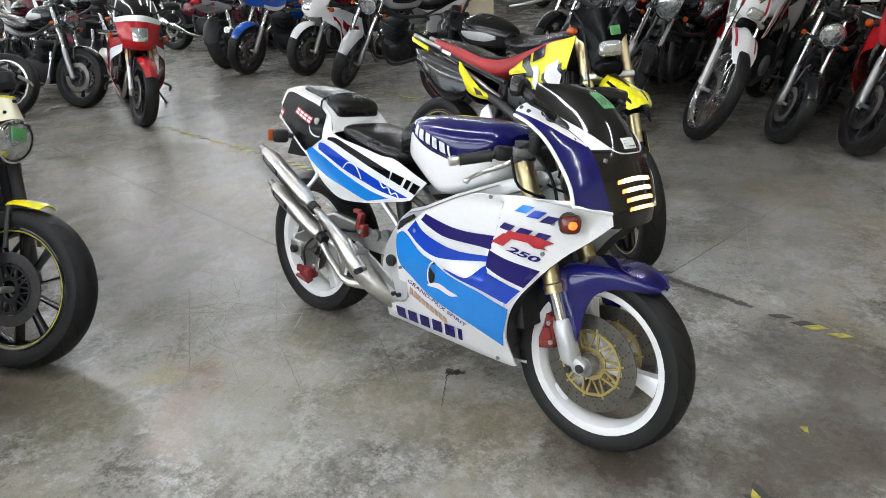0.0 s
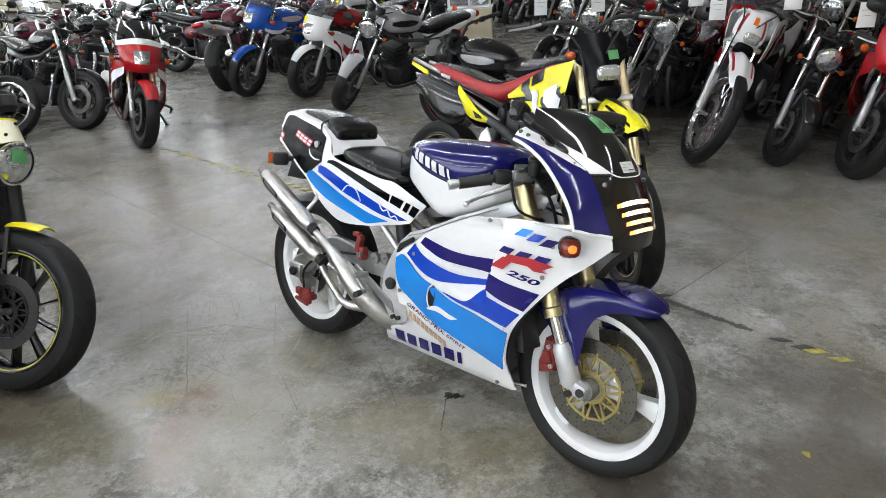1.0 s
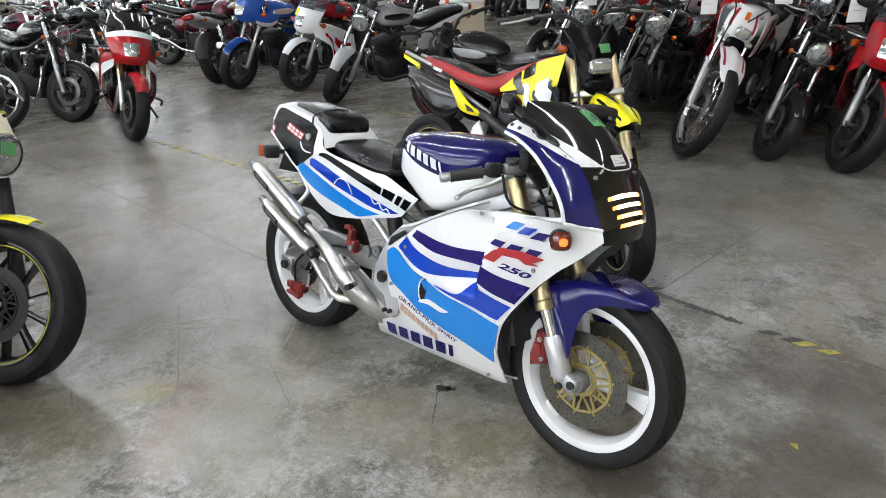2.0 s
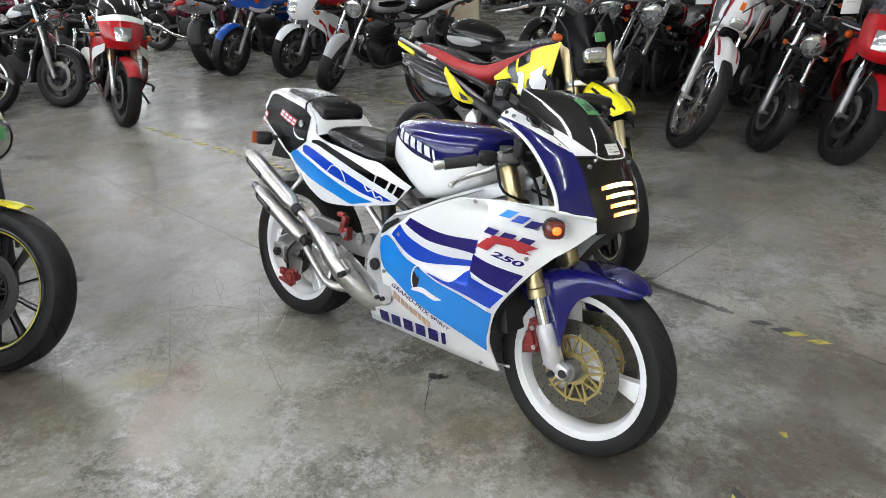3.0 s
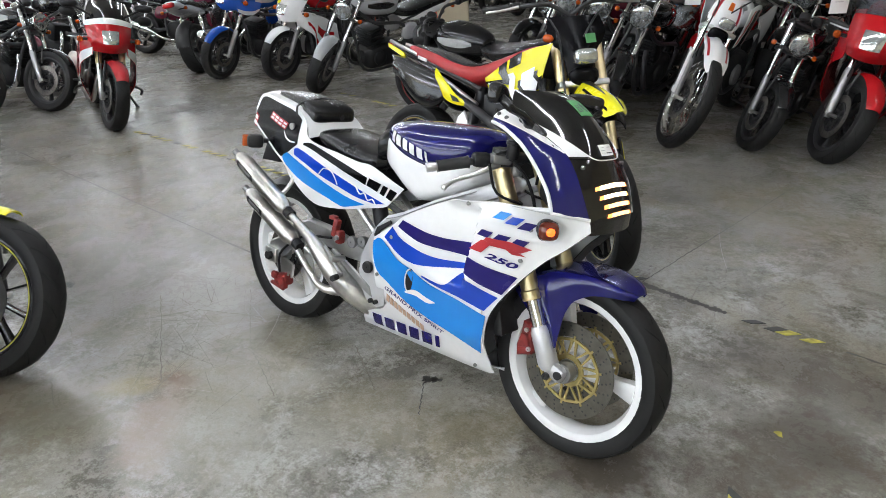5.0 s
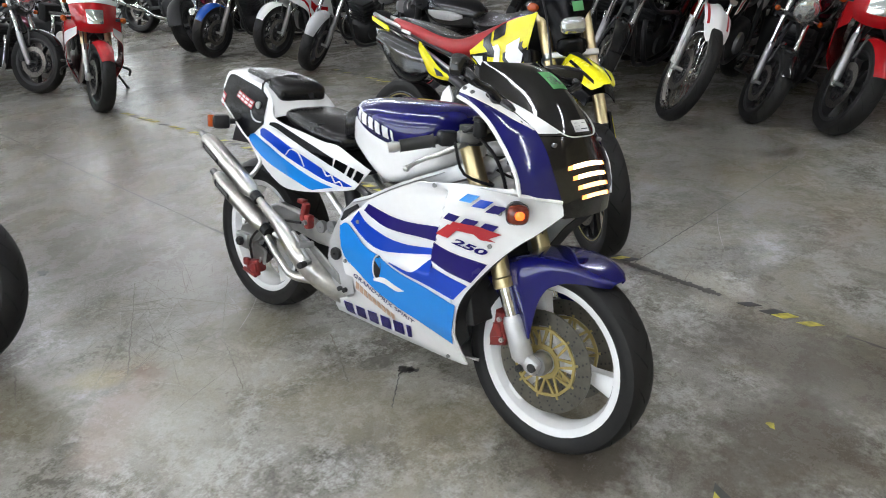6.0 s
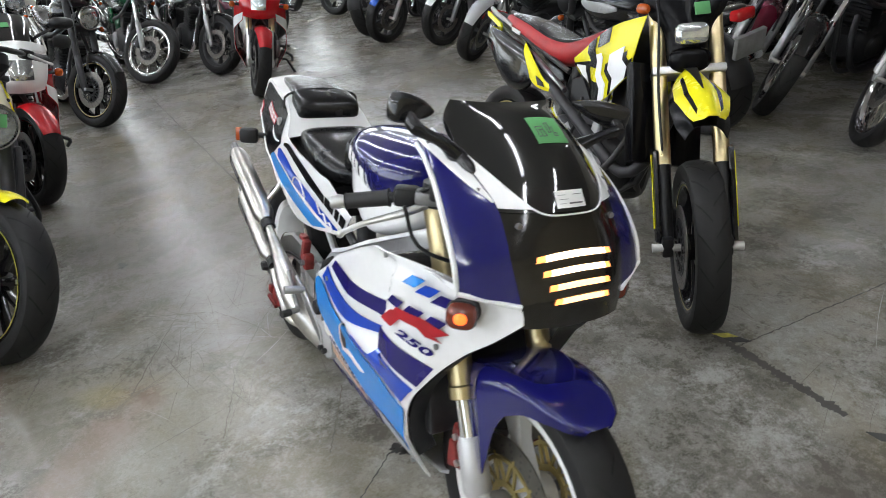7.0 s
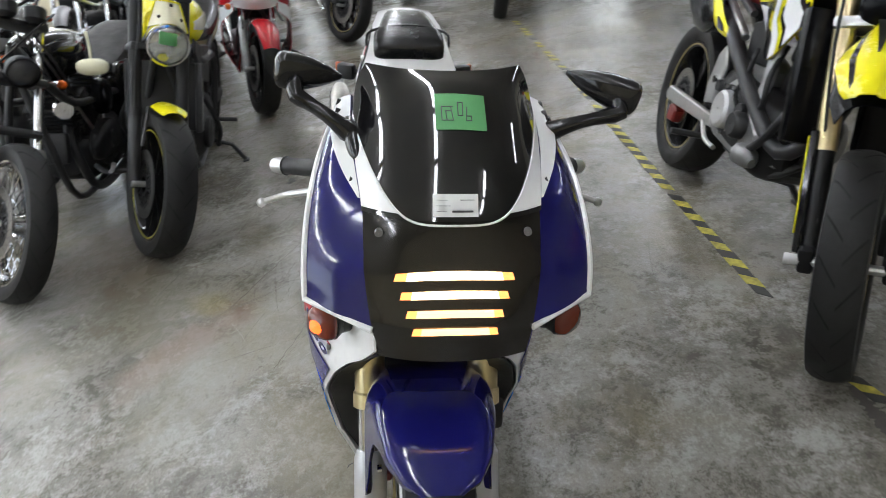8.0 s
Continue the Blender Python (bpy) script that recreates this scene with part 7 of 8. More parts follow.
    if style == "motard":
        motard_body(P)
    elif style == "dirt":
        P("fuel_tank", smooth_blob([(0.62, tz - 0.08, 0.05, 0.06), (0.72, tz - 0.07, 0.11, 0.10), (0.86, tz - 0.06, 0.14, 0.11), (0.98, tz - 0.04, 0.11, 0.09), (1.02, tz - 0.04, 0.05, 0.05)], 16, 20), body)
        for s in (-1, 1):
            sh = ruled(curve([(0.66, tz - 0.04), (0.80, tz + 0.01), (0.94, tz + 0.03), (1.05, tz + 0.01)], 16), curve([(0.72, tz - 0.12), (0.80, tz - 0.16), (0.92, tz - 0.25), (1.08, tz - 0.26)], 16), 9)
            r2 = [[Vector((p.x, s * (0.125 + 0.05 * math.sin(math.pi * min(1, (p.x - 0.55) / 0.7)) - 0.03 * (j / 8) ** 2), p.z)) for j, p in enumerate(r)] for r in sh]
            sd = P("tank_shroud", sheet(r2, 0.004, (0, -s, 0)), body, sharp=50)
            lift = Vector((0, s * 0.003, 0))
            for k0, wd, mt in ((0, 3, "black_gloss" if body != "black_gloss" else "yellow"), (5, 2, "white" if body != "white" else "red_sticker"), (9, 3, "black_gloss" if body != "black_gloss" else "yellow"), (13, 1, "white" if body != "white" else "red_sticker")):
                P("shroud_graphic", sheet([[r2[min(15, max(0, i + (j // 2)))][j] + lift for j in range(1, 9)] for i in range(k0 - 2, k0 + wd - 1)], 0.001, (0, -s, 0)), mt, sd)
            sp = ruled(curve([(0.60, tz - 0.10), (0.40, tz - 0.09), (0.05, tz - 0.02), (-0.20, tz + 0.03)], 16), curve([(0.55, tz - 0.26), (0.36, tz - 0.34), (0.10, tz - 0.26), (-0.16, tz - 0.06)], 16), 8)
            r3 = [[Vector((p.x, s * (0.135 - 0.05 * smooth(0.2, -0.2, p.x) + 0.015 * math.sin(math.pi * j / 7)), p.z)) for j, p in enumerate(r)] for r in sp]
            pn = P("side_panel", sheet(r3, 0.004, (0, -s, 0)), accent, sharp=50)
            P("panel_graphic", sheet([[p + Vector((0, s * 0.003, 0)) for p in r[1:7]] for r in r3[1:5]], 0.001, (0, -s, 0)), body, pn)
        P("seat", smooth_blob([(-0.22, tz + 0.02, 0.05, 0.02), (-0.16, tz + 0.015, 0.09, 0.04), (0.10, tz - 0.03, 0.12, 0.05), (0.40, tz - 0.07, 0.11, 0.05), (0.62, tz - 0.03, 0.085, 0.05), (0.80, tz + 0.04, 0.06, 0.03), (0.84, tz + 0.05, 0.03, 0.012)], 26, 20, 3), seat)
        rows = [[Vector((x, w * q, z - 0.03 * q * q)) for q in (j / 4 - 1 for j in range(9))] for x, z, w in ((0.0, tz - 0.07, 0.10), (-0.15, tz - 0.03, 0.09), (-0.30, tz + 0.02, 0.075), (-0.42, tz + 0.04, 0.05))]
        rf = P("rear_fender", sheet(rows, 0.004), body, sharp=50)
        P("tail_light", box((-0.40, 0, tz + 0.03), (0.05, 0.08, 0.035), 0.01), "red_lens", rf)
    else:
        hw = {"cruiser": 0.15, "sport": 0.17}.get(style, 0.15)
        P("fuel_tank", smooth_blob([(0.52, tz - 0.12, 0.04, 0.04), (0.55, tz - 0.10, 0.085, 0.08), (0.68, tz - 0.08, hw * 0.85, 0.105), (0.86, tz - 0.06, hw, 0.115), (0.98, tz - 0.05, hw * 0.85, 0.10), (1.05, tz - 0.04, 0.07, 0.06)], 22, 22, 2.6), tank or body)
        P("filler_cap", lathe([(0.002, 0.0), (0.032, 0.0), (0.036, -0.004), (0.036, -0.012)], 18).tf(T(0.80, 0, tz + 0.047, 90, 0, 0)), "chrome")
        if accent != body and accent in M:
            for s in (-1, 1):
                P("tank_graphic", smooth_blob([(0.62, tz - 0.07, 0.01, 0.012, s * hw * 0.74), (0.72, tz - 0.065, 0.02, 0.035, s * hw * 0.84), (0.88, tz - 0.055, 0.014, 0.035, s * hw * 0.94), (0.98, tz - 0.05, 0.012, 0.02, s * hw * 0.80)], 10, 12), accent)
        sz = D["seat"]
        P("seat", smooth_blob([(-0.22, sz + 0.05, 0.05, 0.02), (-0.16, sz + 0.045, 0.11, 0.045), (0.05, sz + 0.02, 0.13, 0.05), (0.20, sz - 0.01, 0.14, 0.05), (0.40, sz - 0.04, 0.13, 0.05), (0.54, sz - 0.02, 0.10, 0.045), (0.58, sz - 0.01, 0.05, 0.02)], 22, 20, 3), seat)
        if style == "cruiser":
            P("rear_fender", fender_geo((0, 0, R), R + 0.03, 0.09, 20, 165, 0.05), body, sharp=50)
            P("tail_light", smooth_blob([(-0.36, R + 0.20, 0.02, 0.02), (-0.33, R + 0.20, 0.045, 0.035), (-0.28, R + 0.20, 0.04, 0.03)], 8, 14), "red_lens")
        else:
            tc = accent if tail == "accent" else tail
            tl = P("tail_cowl", smooth_blob([(-0.33, sz + 0.06, 0.03, 0.02), (-0.28, sz + 0.05, 0.075, 0.045), (-0.10, sz + 0.0, 0.12, 0.065), (0.12, sz - 0.06, 0.13, 0.06), (0.34, sz - 0.10, 0.12, 0.04), (0.40, sz - 0.11, 0.06, 0.02)], 18, 18, 3), tc if tc in M else body, sharp=50)
            P("tail_light", smooth_blob([(-0.36, sz + 0.055, 0.03, 0.015), (-0.345, sz + 0.055, 0.065, 0.03), (-0.30, sz + 0.055, 0.07, 0.032)], 8, 16, 4), "red_lens", tl)
            P("rear_fender", fender_geo((0, 0, R), R + 0.04, 0.085, 95, 170, 0.03), "black_plastic")
        for s in (-1, 1):
            g1 = P("indicator", tube([(-0.22, s * 0.06, sz - 0.01), (-0.22, s * 0.13, sz - 0.01)], 0.007, 8), "black_plastic")
            P("lens", smooth_blob([(-0.022, 0, 0.009, 0.009), (-0.012, 0, 0.019, 0.019), (0.010, 0, 0.019, 0.019), (0.022, 0, 0.009, 0.009)], 8, 12).tf(T(-0.22, s * 0.155, sz - 0.01)), "orange_lens", g1)
    if style == "cruiser" and patch:
        bobber_engine(P)
        P("mirror", tube([(1.16, 0.30, 0.99), (1.18, 0.31, 0.93), (1.19, 0.31, 0.88)], 0.006, 8, 8).join(smooth_blob([(-0.03, 0, 0.012, 0.010), (-0.01, 0, 0.062, 0.034), (0.012, 0, 0.058, 0.032), (0.028, 0, 0.02, 0.012)], 10, 16).tf(T(1.19, 0.31, 0.85, 0, 0, 10))), patch, lab="cream oval mirror hanging under the handlebar")
    if lamp in ("fairing", "half"):
        nz = D["bar"]
        for s in (-1, 1):
            top = curve([(0.72, nz - 0.30), (0.95, nz - 0.20), (1.15, nz - 0.13), (1.32, nz - 0.12)], 26)
            low = curve([(0.60, R - 0.08), (0.95, R - 0.13), (1.06, R + 0.02), (1.10, R + 0.20), (1.30, nz - 0.26)], 26)
            if lamp == "half":
                top = curve([(1.00, nz - 0.17), (1.10, nz - 0.14), (1.22, nz - 0.12), (1.32, nz - 0.12)], 26)
                low = curve([(1.02, nz - 0.24), (1.12, nz - 0.28), (1.22, nz - 0.28), (1.30, nz - 0.24)], 26)
            wf = lambda p: 0.23 - 0.12 * smooth(1.1, 1.40, p.x) - 0.09 * smooth(R + 0.10, R - 0.15, p.z)
            rr = [[Vector((p.x, s * wf(p), p.z)) for p in r] for r in ruled(top, low, 12)]
            sf = P("side_fairing", sheet(rr, 0.004, (0, -s, 0)), body, sharp=50)
            if lamp == "half":
                P("fairing_graphic", sheet([[p + Vector((0, s * 0.0035, 0)) for p in r[8:12]] for r in rr[1:25]], 0.001, (0, -s, 0)), accent if accent in M else "white", sf)
            elif accent == "white":
                P("fairing_graphic", sheet([[p + Vector((0, s * 0.0035, 0)) for p in r[6:12]] for r in rr], 0.001, (0, -s, 0)), "white", sf, "white lower half of the fairing")
                P("fairing_bar", tube([(0.98, s * 0.19, R + 0.04), (1.10, s * 0.27, R + 0.02), (1.00, s * 0.28, R - 0.04)], 0.012, 8, 12), "black_plastic", sf)
            else:
                P("fairing_graphic", sheet([[p + Vector((0, s * 0.0035, 0)) for p in r[3:6]] for r in rr[3:15]], 0.001, (0, -s, 0)), accent if accent in M else "white", sf)
                P("fairing_graphic", sheet([[r[min(10, max(2, j + 8 - i // 4))] + Vector((0, s * 0.0035, 0)) for j in range(3)] for i, r in enumerate(rr[8:22])], 0.001, (0, -s, 0)), accent if accent in M else "white", sf)
            P("mirror", tube([(1.20, s * 0.14, nz + 0.06), (1.17, s * 0.26, nz + 0.12)], 0.010, 8).join(smooth_blob([(-0.03, 0, 0.02, 0.012), (-0.01, 0, 0.07, 0.035), (0.02, 0, 0.06, 0.03), (0.04, 0, 0.02, 0.01)], 8, 14).tf(T(1.17, s * 0.30, nz + 0.14))), "black_plastic")
            g1 = P("indicator", tube([(1.24, s * 0.17, nz - 0.14), (1.25, s * 0.22, nz - 0.14)], 0.012, 8), "black_plastic")
            P("lens", smooth_blob([(-0.03, 0, 0.012, 0.012), (-0.015, 0, 0.024, 0.024), (0.012, 0, 0.024, 0.024), (0.03, 0, 0.012, 0.012)], 8, 12).tf(T(1.25, s * 0.23, nz - 0.14)), "orange_lens", g1)
        mid = curve([(1.14, nz + 0.19), (1.26, nz + 0.12), (1.36, nz + 0.01), (1.42, nz - 0.10), (1.43, nz - 0.18), (1.38, nz - 0.24)], 30)
        edge = curve([(1.06, nz + 0.16), (1.13, nz + 0.07), (1.20, nz - 0.02), (1.26, nz - 0.10), (1.30, nz - 0.17), (1.30, nz - 0.23)], 30)
        hw2 = [0.11 + 0.075 * math.sin(math.pi * min(1, 0.15 + 0.75 * i / 29)) for i in range(30)]
        us = [j / 8 - 1 for j in range(17)]
        sh = [[Vector((a.x + (b.x - a.x) * abs(u) ** 2.2, hw2[i] * u, a.z + (b.z - a.z) * abs(u) ** 2)) for u in us] for i, (a, b) in enumerate(zip(mid, edge))]
        P("windscreen", sheet([[p + Vector((0.004, 0, 0.002)) for p in r] for r in sh[:14]], 0.003, (-1, 0, 0)), "screen" if style == "sport" and accent == "white" else "smoke")
        if accent == "white":
            P("screen_rim", sheet([[p + Vector((0.006, 0, 0.003)) for p in r] for r in sh[12:16]], 0.002, (-1, 0, 0)), "white")
            for e in (0, 16):
                P("screen_rim", tube([r[e] for r in sh[:15]], 0.010, 8), "white")
        co = P("nose_cowl", sheet(sh[11:], 0.004, (-1, 0, 0)), tail if tail in M else body, sharp=60)
        P("headlight", sheet([[p + Vector((0.006, 0, 0)) for p in r[5:12]] for r in sh[18:25]], 0.006, (-1, 0, 0)), "lamp_glass", co)
        if patch:
            P("nose_patch", sheet([[p + Vector((0.005, 0, 0.002)) for p in r[2:8]] for r in sh[14:19]], 0.001, (-1, 0, 0)), patch, co)
        if tag:
            P("green_tag", sheet([[p + Vector((0.010, 0, 0.004)) for p in r[6:9]] for r in sh[5:8]], 0.001, (-1, 0, 0)), tag, bike, "green paper tag")
    # chain, guard, stand
    P("chain_guard", prism([(0.02, R + 0.06), (0.40, R + 0.12), (0.42, R + 0.09), (0.02, R + 0.03)], 0.10, 0.112, 0.003), "black_plastic")
    P("chain", tube([(0.0, 0.09, R + 0.085), (0.55, 0.09, R + 0.07)], 0.008, 6).join(tube([(0.0, 0.09, R - 0.085), (0.55, 0.09, R - 0.02)], 0.008, 6)), "dark_metal")
    a = radians(lean)
    st_y = 0.30
    foot_z = math.tan(a) * st_y
    P("side_stand", tube([(0.56, 0.13, R - 0.10), (0.52, 0.23, R * 0.45 + 0.04), (0.50, st_y, foot_z + 0.012)], 0.011, 8).join(box((0.495, st_y + 0.005, foot_z + 0.008), (0.06, 0.035, 0.010), 0.003, T(0, 0, 0, lean, 0, 0))), "dark_metal")
    return bike


def bobber_engine(P):
    """Two finned cylinders in a V with covers, air cleaner and tanks, all black."""
    for lean_, x0 in ((-24, 0.66), (24, 0.86)):
        m = T(x0, 0, 0.44, 0, lean_, 0)
        cy = P("v_cylinder", lathe([(0.002, 0.0), (0.062, 0.0), (0.062, 0.24), (0.002, 0.24)], 18, True).tf(m @ T(0, 0, 0, 90, 0, 0)), "engine")
        for k in range(9):
            P("fin", box((0, 0, 0.03 + 0.022 * k), (0.165, 0.19, 0.008), 0.003).tf(m), "engine", cy)
        P("rocker_box", box((0, 0, 0.265), (0.14, 0.17, 0.06), 0.02).tf(m), "black_gloss", cy)
        for dy in (0.085, 0.105):
            P("pushrod_tube", tube([Vector((0.76 + (x0 - 0.76) * 0.5, dy + 0.02, 0.42)), m @ Vector((0.02, dy, 0.25))], 0.008, 8), "steel", cy)
    P("air_cleaner", lathe([(0.003, 0.02), (0.070, 0.02), (0.085, 0.010), (0.088, -0.03), (0.003, -0.03)], 24, True).tf(T(0.76, 0.175, 0.60)), "black_satin")
    P("timing_cover", smooth_blob([(0.62, 0.38, 0.02, 0.02, 0.14), (0.66, 0.385, 0.035, 0.075, 0.14), (0.80, 0.39, 0.04, 0.085, 0.14), (0.90, 0.38, 0.03, 0.06, 0.14), (0.94, 0.38, 0.01, 0.02, 0.14)], 14, 16, 3.2), "engine")
    P("timing_badge", lathe([(0.003, 0.008), (0.038, 0.008), (0.044, 0.0), (0.003, 0.0)], 18, True).tf(T(0.78, 0.181, 0.39)), "dark_metal")
    P("oil_tank", smooth_blob([(0.30, 0.50, 0.05, 0.05, 0.05), (0.34, 0.51, 0.11, 0.11, 0.05), (0.48, 0.51, 0.12, 0.13, 0.05), (0.55, 0.50, 0.06, 0.07, 0.05)], 14, 18, 3.2), "black_satin")
    P("ignition_coil", box((0.98, 0.06, 0.66), (0.07, 0.06, 0.10), 0.01), "black_plastic")
    P("regulator", box((1.06, 0, 0.44), (0.05, 0.16, 0.14), 0.01, T(0, 0, 0, 0, -20, 0)), "dark_metal")
    P("horn", lathe([(0.003, 0.0), (0.040, 0.0), (0.046, -0.02), (0.02, -0.04)], 18, True).tf(T(1.06, 0.10, 0.62, 0, 0, -60)), "chrome")
    P("foot_control", tube([(0.92, 0.13, 0.30), (1.00, 0.20, 0.30), (1.00, 0.30, 0.305)], 0.012, 8, 10), "dark_metal")
    P("brake_pedal", tube([(1.00, 0.22, 0.30), (1.08, 0.26, 0.34), (1.10, 0.28, 0.38)], 0.010, 8, 10), "alloy")
    for k, dy in enumerate((0.06, 0.09, 0.03)):
        P("cable", tube([(1.16, dy, 0.98), (1.14, dy + 0.06, 0.84), (1.02, dy + 0.05, 0.72 - 0.03 * k), (0.84, dy, 0.62)], 0.005, 6, 14), "black_plastic")


def motard_body(P):
    """Seat, tank, shrouds and tail of the supermotard."""
    P("fuel_tank", smooth_blob([(0.60, 0.86, 0.05, 0.06), (0.70, 0.88, 0.10, 0.09), (0.84, 0.91, 0.12, 0.10), (0.94, 0.95, 0.10, 0.08), (0.99, 0.96, 0.05, 0.05)], 18, 20), "black_plastic")
    for s in (-1, 1):
        rad = P("radiator", box((1.00, s * 0.105, 0.67), (0.045, 0.125, 0.36), 0.010, T(0, 0, 0, 0, -20, 0)), "black_satin", lab="black louvred radiator")
        for k in range(11):
            P("louvre", box((1.085 - 0.0118 * k - 0.030, s * 0.105, 0.53 + 0.0290 * k), (0.030, 0.118, 0.006), 0.001, T(0, 0, 0, 0, 24, 0)), "black_plastic", rad)
        P("airbox_side", prism([(0.56, 0.60), (0.74, 0.62), (0.76, 0.72), (0.66, 0.76), (0.54, 0.72)], s * 0.10, s * 0.118, 0.010), "black_plastic")
    P("down_tube", tube([(1.08, 0, 0.86), (1.02, 0, 0.62), (0.94, 0, 0.40)], 0.020, 10), "dark_metal")
    for s in (-1, 1):
        P("cradle_tube", tube([(0.94, 0, 0.40), (0.88, s * 0.07, 0.335), (0.60, s * 0.09, 0.315)], 0.014, 10, 12), "dark_metal")
    P("carburettor", smooth_blob([(0.60, 0.60, 0.02, 0.02, -0.06), (0.62, 0.60, 0.045, 0.05, -0.06), (0.70, 0.59, 0.045, 0.05, -0.06), (0.73, 0.59, 0.02, 0.02, -0.06)], 10, 14), "dull_alloy")
    P("cylinder_head", box((0.86, 0, 0.70), (0.15, 0.17, 0.11), 0.015, T(0, 0, 0, 0, 14, 0)), "engine")
    P("rear_caliper", prism([(0.02, 0.205), (0.085, 0.215), (0.10, 0.265), (0.06, 0.285), (0.015, 0.27)], -0.075, -0.118, 0.008), "caliper_red", lab="red rear brake caliper")
    P("frame_bolt", lathe([(0.002, -0.006), (0.014, -0.006), (0.014, 0.006), (0.002, 0.006)], 12, True).tf(T(0.455, -0.145, 0.50)), "chrome")
    P("side_hose", tube([(0.66, -0.13, 0.66), (0.70, -0.155, 0.58), (0.68, -0.16, 0.52), (0.70, -0.15, 0.48)], 0.007, 8, 12), "black_plastic")
    P("side_hose", tube([(0.78, -0.10, 0.70), (0.84, -0.15, 0.62), (0.86, -0.15, 0.54), (0.80, -0.14, 0.50)], 0.009, 8, 12), "black_plastic")
    seat = P("seat", smooth_blob([(-0.18, 0.895, 0.05, 0.02), (-0.12, 0.890, 0.095, 0.035), (0.08, 0.862, 0.118, 0.045), (0.30, 0.815, 0.125, 0.055), (0.45, 0.815, 0.115, 0.055), (0.60, 0.88, 0.085, 0.050), (0.72, 0.955, 0.060, 0.028), (0.78, 0.99, 0.03, 0.010)], 30, 24, 3), "vinyl_red", lab="long red seat with a dark top")
    P("seat_top", smooth_blob([(-0.16, 0.915, 0.04, 0.010), (-0.08, 0.915, 0.085, 0.016), (0.10, 0.892, 0.105, 0.020), (0.30, 0.852, 0.110, 0.022), (0.44, 0.852, 0.100, 0.022), (0.54, 0.885, 0.075, 0.018), (0.60, 0.92, 0.04, 0.008)], 26, 20, 3), "vinyl", seat)
    for s in (-1, 1):
        P("seat_badge", prism([(-0.02, 0.865), (0.06, 0.852), (0.055, 0.835), (-0.02, 0.848)], s * 0.115, s * 0.121, 0.001), "paper", seat)
        top = curve([(0.54, 0.80), (0.66, 0.88), (0.82, 0.955), (0.97, 1.00)], 22)
        low = curve([(0.56, 0.755), (0.66, 0.70), (0.78, 0.655), (0.93, 0.79)], 22)
        rows = [[Vector((p.x, s * (0.128 + 0.045 * smooth(0.55, 0.85, p.x) - 0.020 * (j / 10) ** 2), p.z)) for j, p in enumerate(r)] for r in ruled(top, low, 11)]
        sd = P("tank_shroud", sheet(rows, 0.004, (0, -s, 0)), "yellow", sharp=50)
        lift = Vector((0, s * 0.003, 0))
        for (i0, i1, j0, j1), mt in (((0, 6, 4, 9), "black_gloss"), ((1, 4, 5, 7), "white"), ((7, 9, 0, 4), "black_gloss"), ((6, 9, 7, 10), "black_gloss"), ((10, 11, 3, 9), "white"), ((18, 20, 7, 10), "black_gloss"), ((11, 14, 0, 1), "black_gloss"), ((13, 18, 5, 9), "black_gloss"), ((14, 17, 4, 9), "white"), ((16, 16, 5, 8), "black_gloss")):
            skew = lambda i, j: rows[min(21, max(0, i + round((j - 5) * 0.5)))][j] + lift * (1.0 + 0.6 * (mt == "white"))
            P("shroud_graphic", sheet([[skew(i, j) for j in range(j0, j1 + 2 if j1 < 10 else 11)] for i in range(i0, i1 + 2)], 0.001, (0, -s, 0)), mt, sd)
        pt = curve([(0.18, 0.815), (0.30, 0.735), (0.40, 0.68), (0.52, 0.662)], 14)
        pl = curve([(0.20, 0.745), (0.28, 0.665), (0.38, 0.64), (0.50, 0.645)], 14)
        sp = P("side_panel", sheet([[Vector((p.x, s * (0.150 + 0.010 * math.sin(math.pi * j / 5)), p.z)) for j, p in enumerate(r)] for r in ruled(pt, pl, 6)], 0.004, (0, -s, 0)), "yellow", sharp=50)
        # raised black plate stands for the shade in an opening
        P("panel_hole", prism([(0.34, 0.690), (0.40, 0.672), (0.42, 0.655), (0.37, 0.655)], s * 0.160, s * 0.166, 0.001), "black_plastic", sp)
        P("rear_panel", smooth_blob([(-0.275, 0.845, 0.008, 0.008, s * 0.095), (-0.20, 0.812, 0.024, 0.036, s * 0.112), (-0.08, 0.757, 0.030, 0.075, s * 0.122), (0.06, 0.708, 0.032, 0.100, s * 0.126), (0.18, 0.692, 0.030, 0.092, s * 0.130), (0.25, 0.690, 0.020, 0.060, s * 0.136), (0.285, 0.685, 0.006, 0.016, s * 0.142)], 22, 18, 3.2), "black_gloss", lab="glossy black side cover")
        P("tail_strip", prism([(-0.34, 0.915), (-0.18, 0.872), (-0.16, 0.845), (-0.20, 0.850), (-0.33, 0.890)], s * 0.085, s * 0.097, 0.003), "yellow")
        P("grab_rail", tube([(-0.05, s * 0.10, 0.87), (-0.22, s * 0.095, 0.905), (-0.36, s * 0.06, 0.930)], 0.011, 8, 10), "alloy")
        P("subframe", tube([(0.50, s * 0.11, 0.66), (0.20, s * 0.10, 0.76), (-0.20, s * 0.075, 0.85)], 0.013, 8), "alloy")
        P("peg_plate", prism([(0.40, 0.40), (0.47, 0.42), (0.49, 0.56), (0.44, 0.62), (0.40, 0.58), (0.38, 0.46)], s * 0.125, s * 0.140, 0.006), "alloy")
    tail = P("rear_fender", sheet([[Vector((x, w * q, z - 0.025 * q * q)) for q in (j / 4 - 1 for j in range(9))] for x, z, w in ((0.0, 0.86, 0.10), (-0.15, 0.885, 0.09), (-0.30, 0.915, 0.075), (-0.40, 0.925, 0.05))], 0.004), "black_plastic", sharp=50)
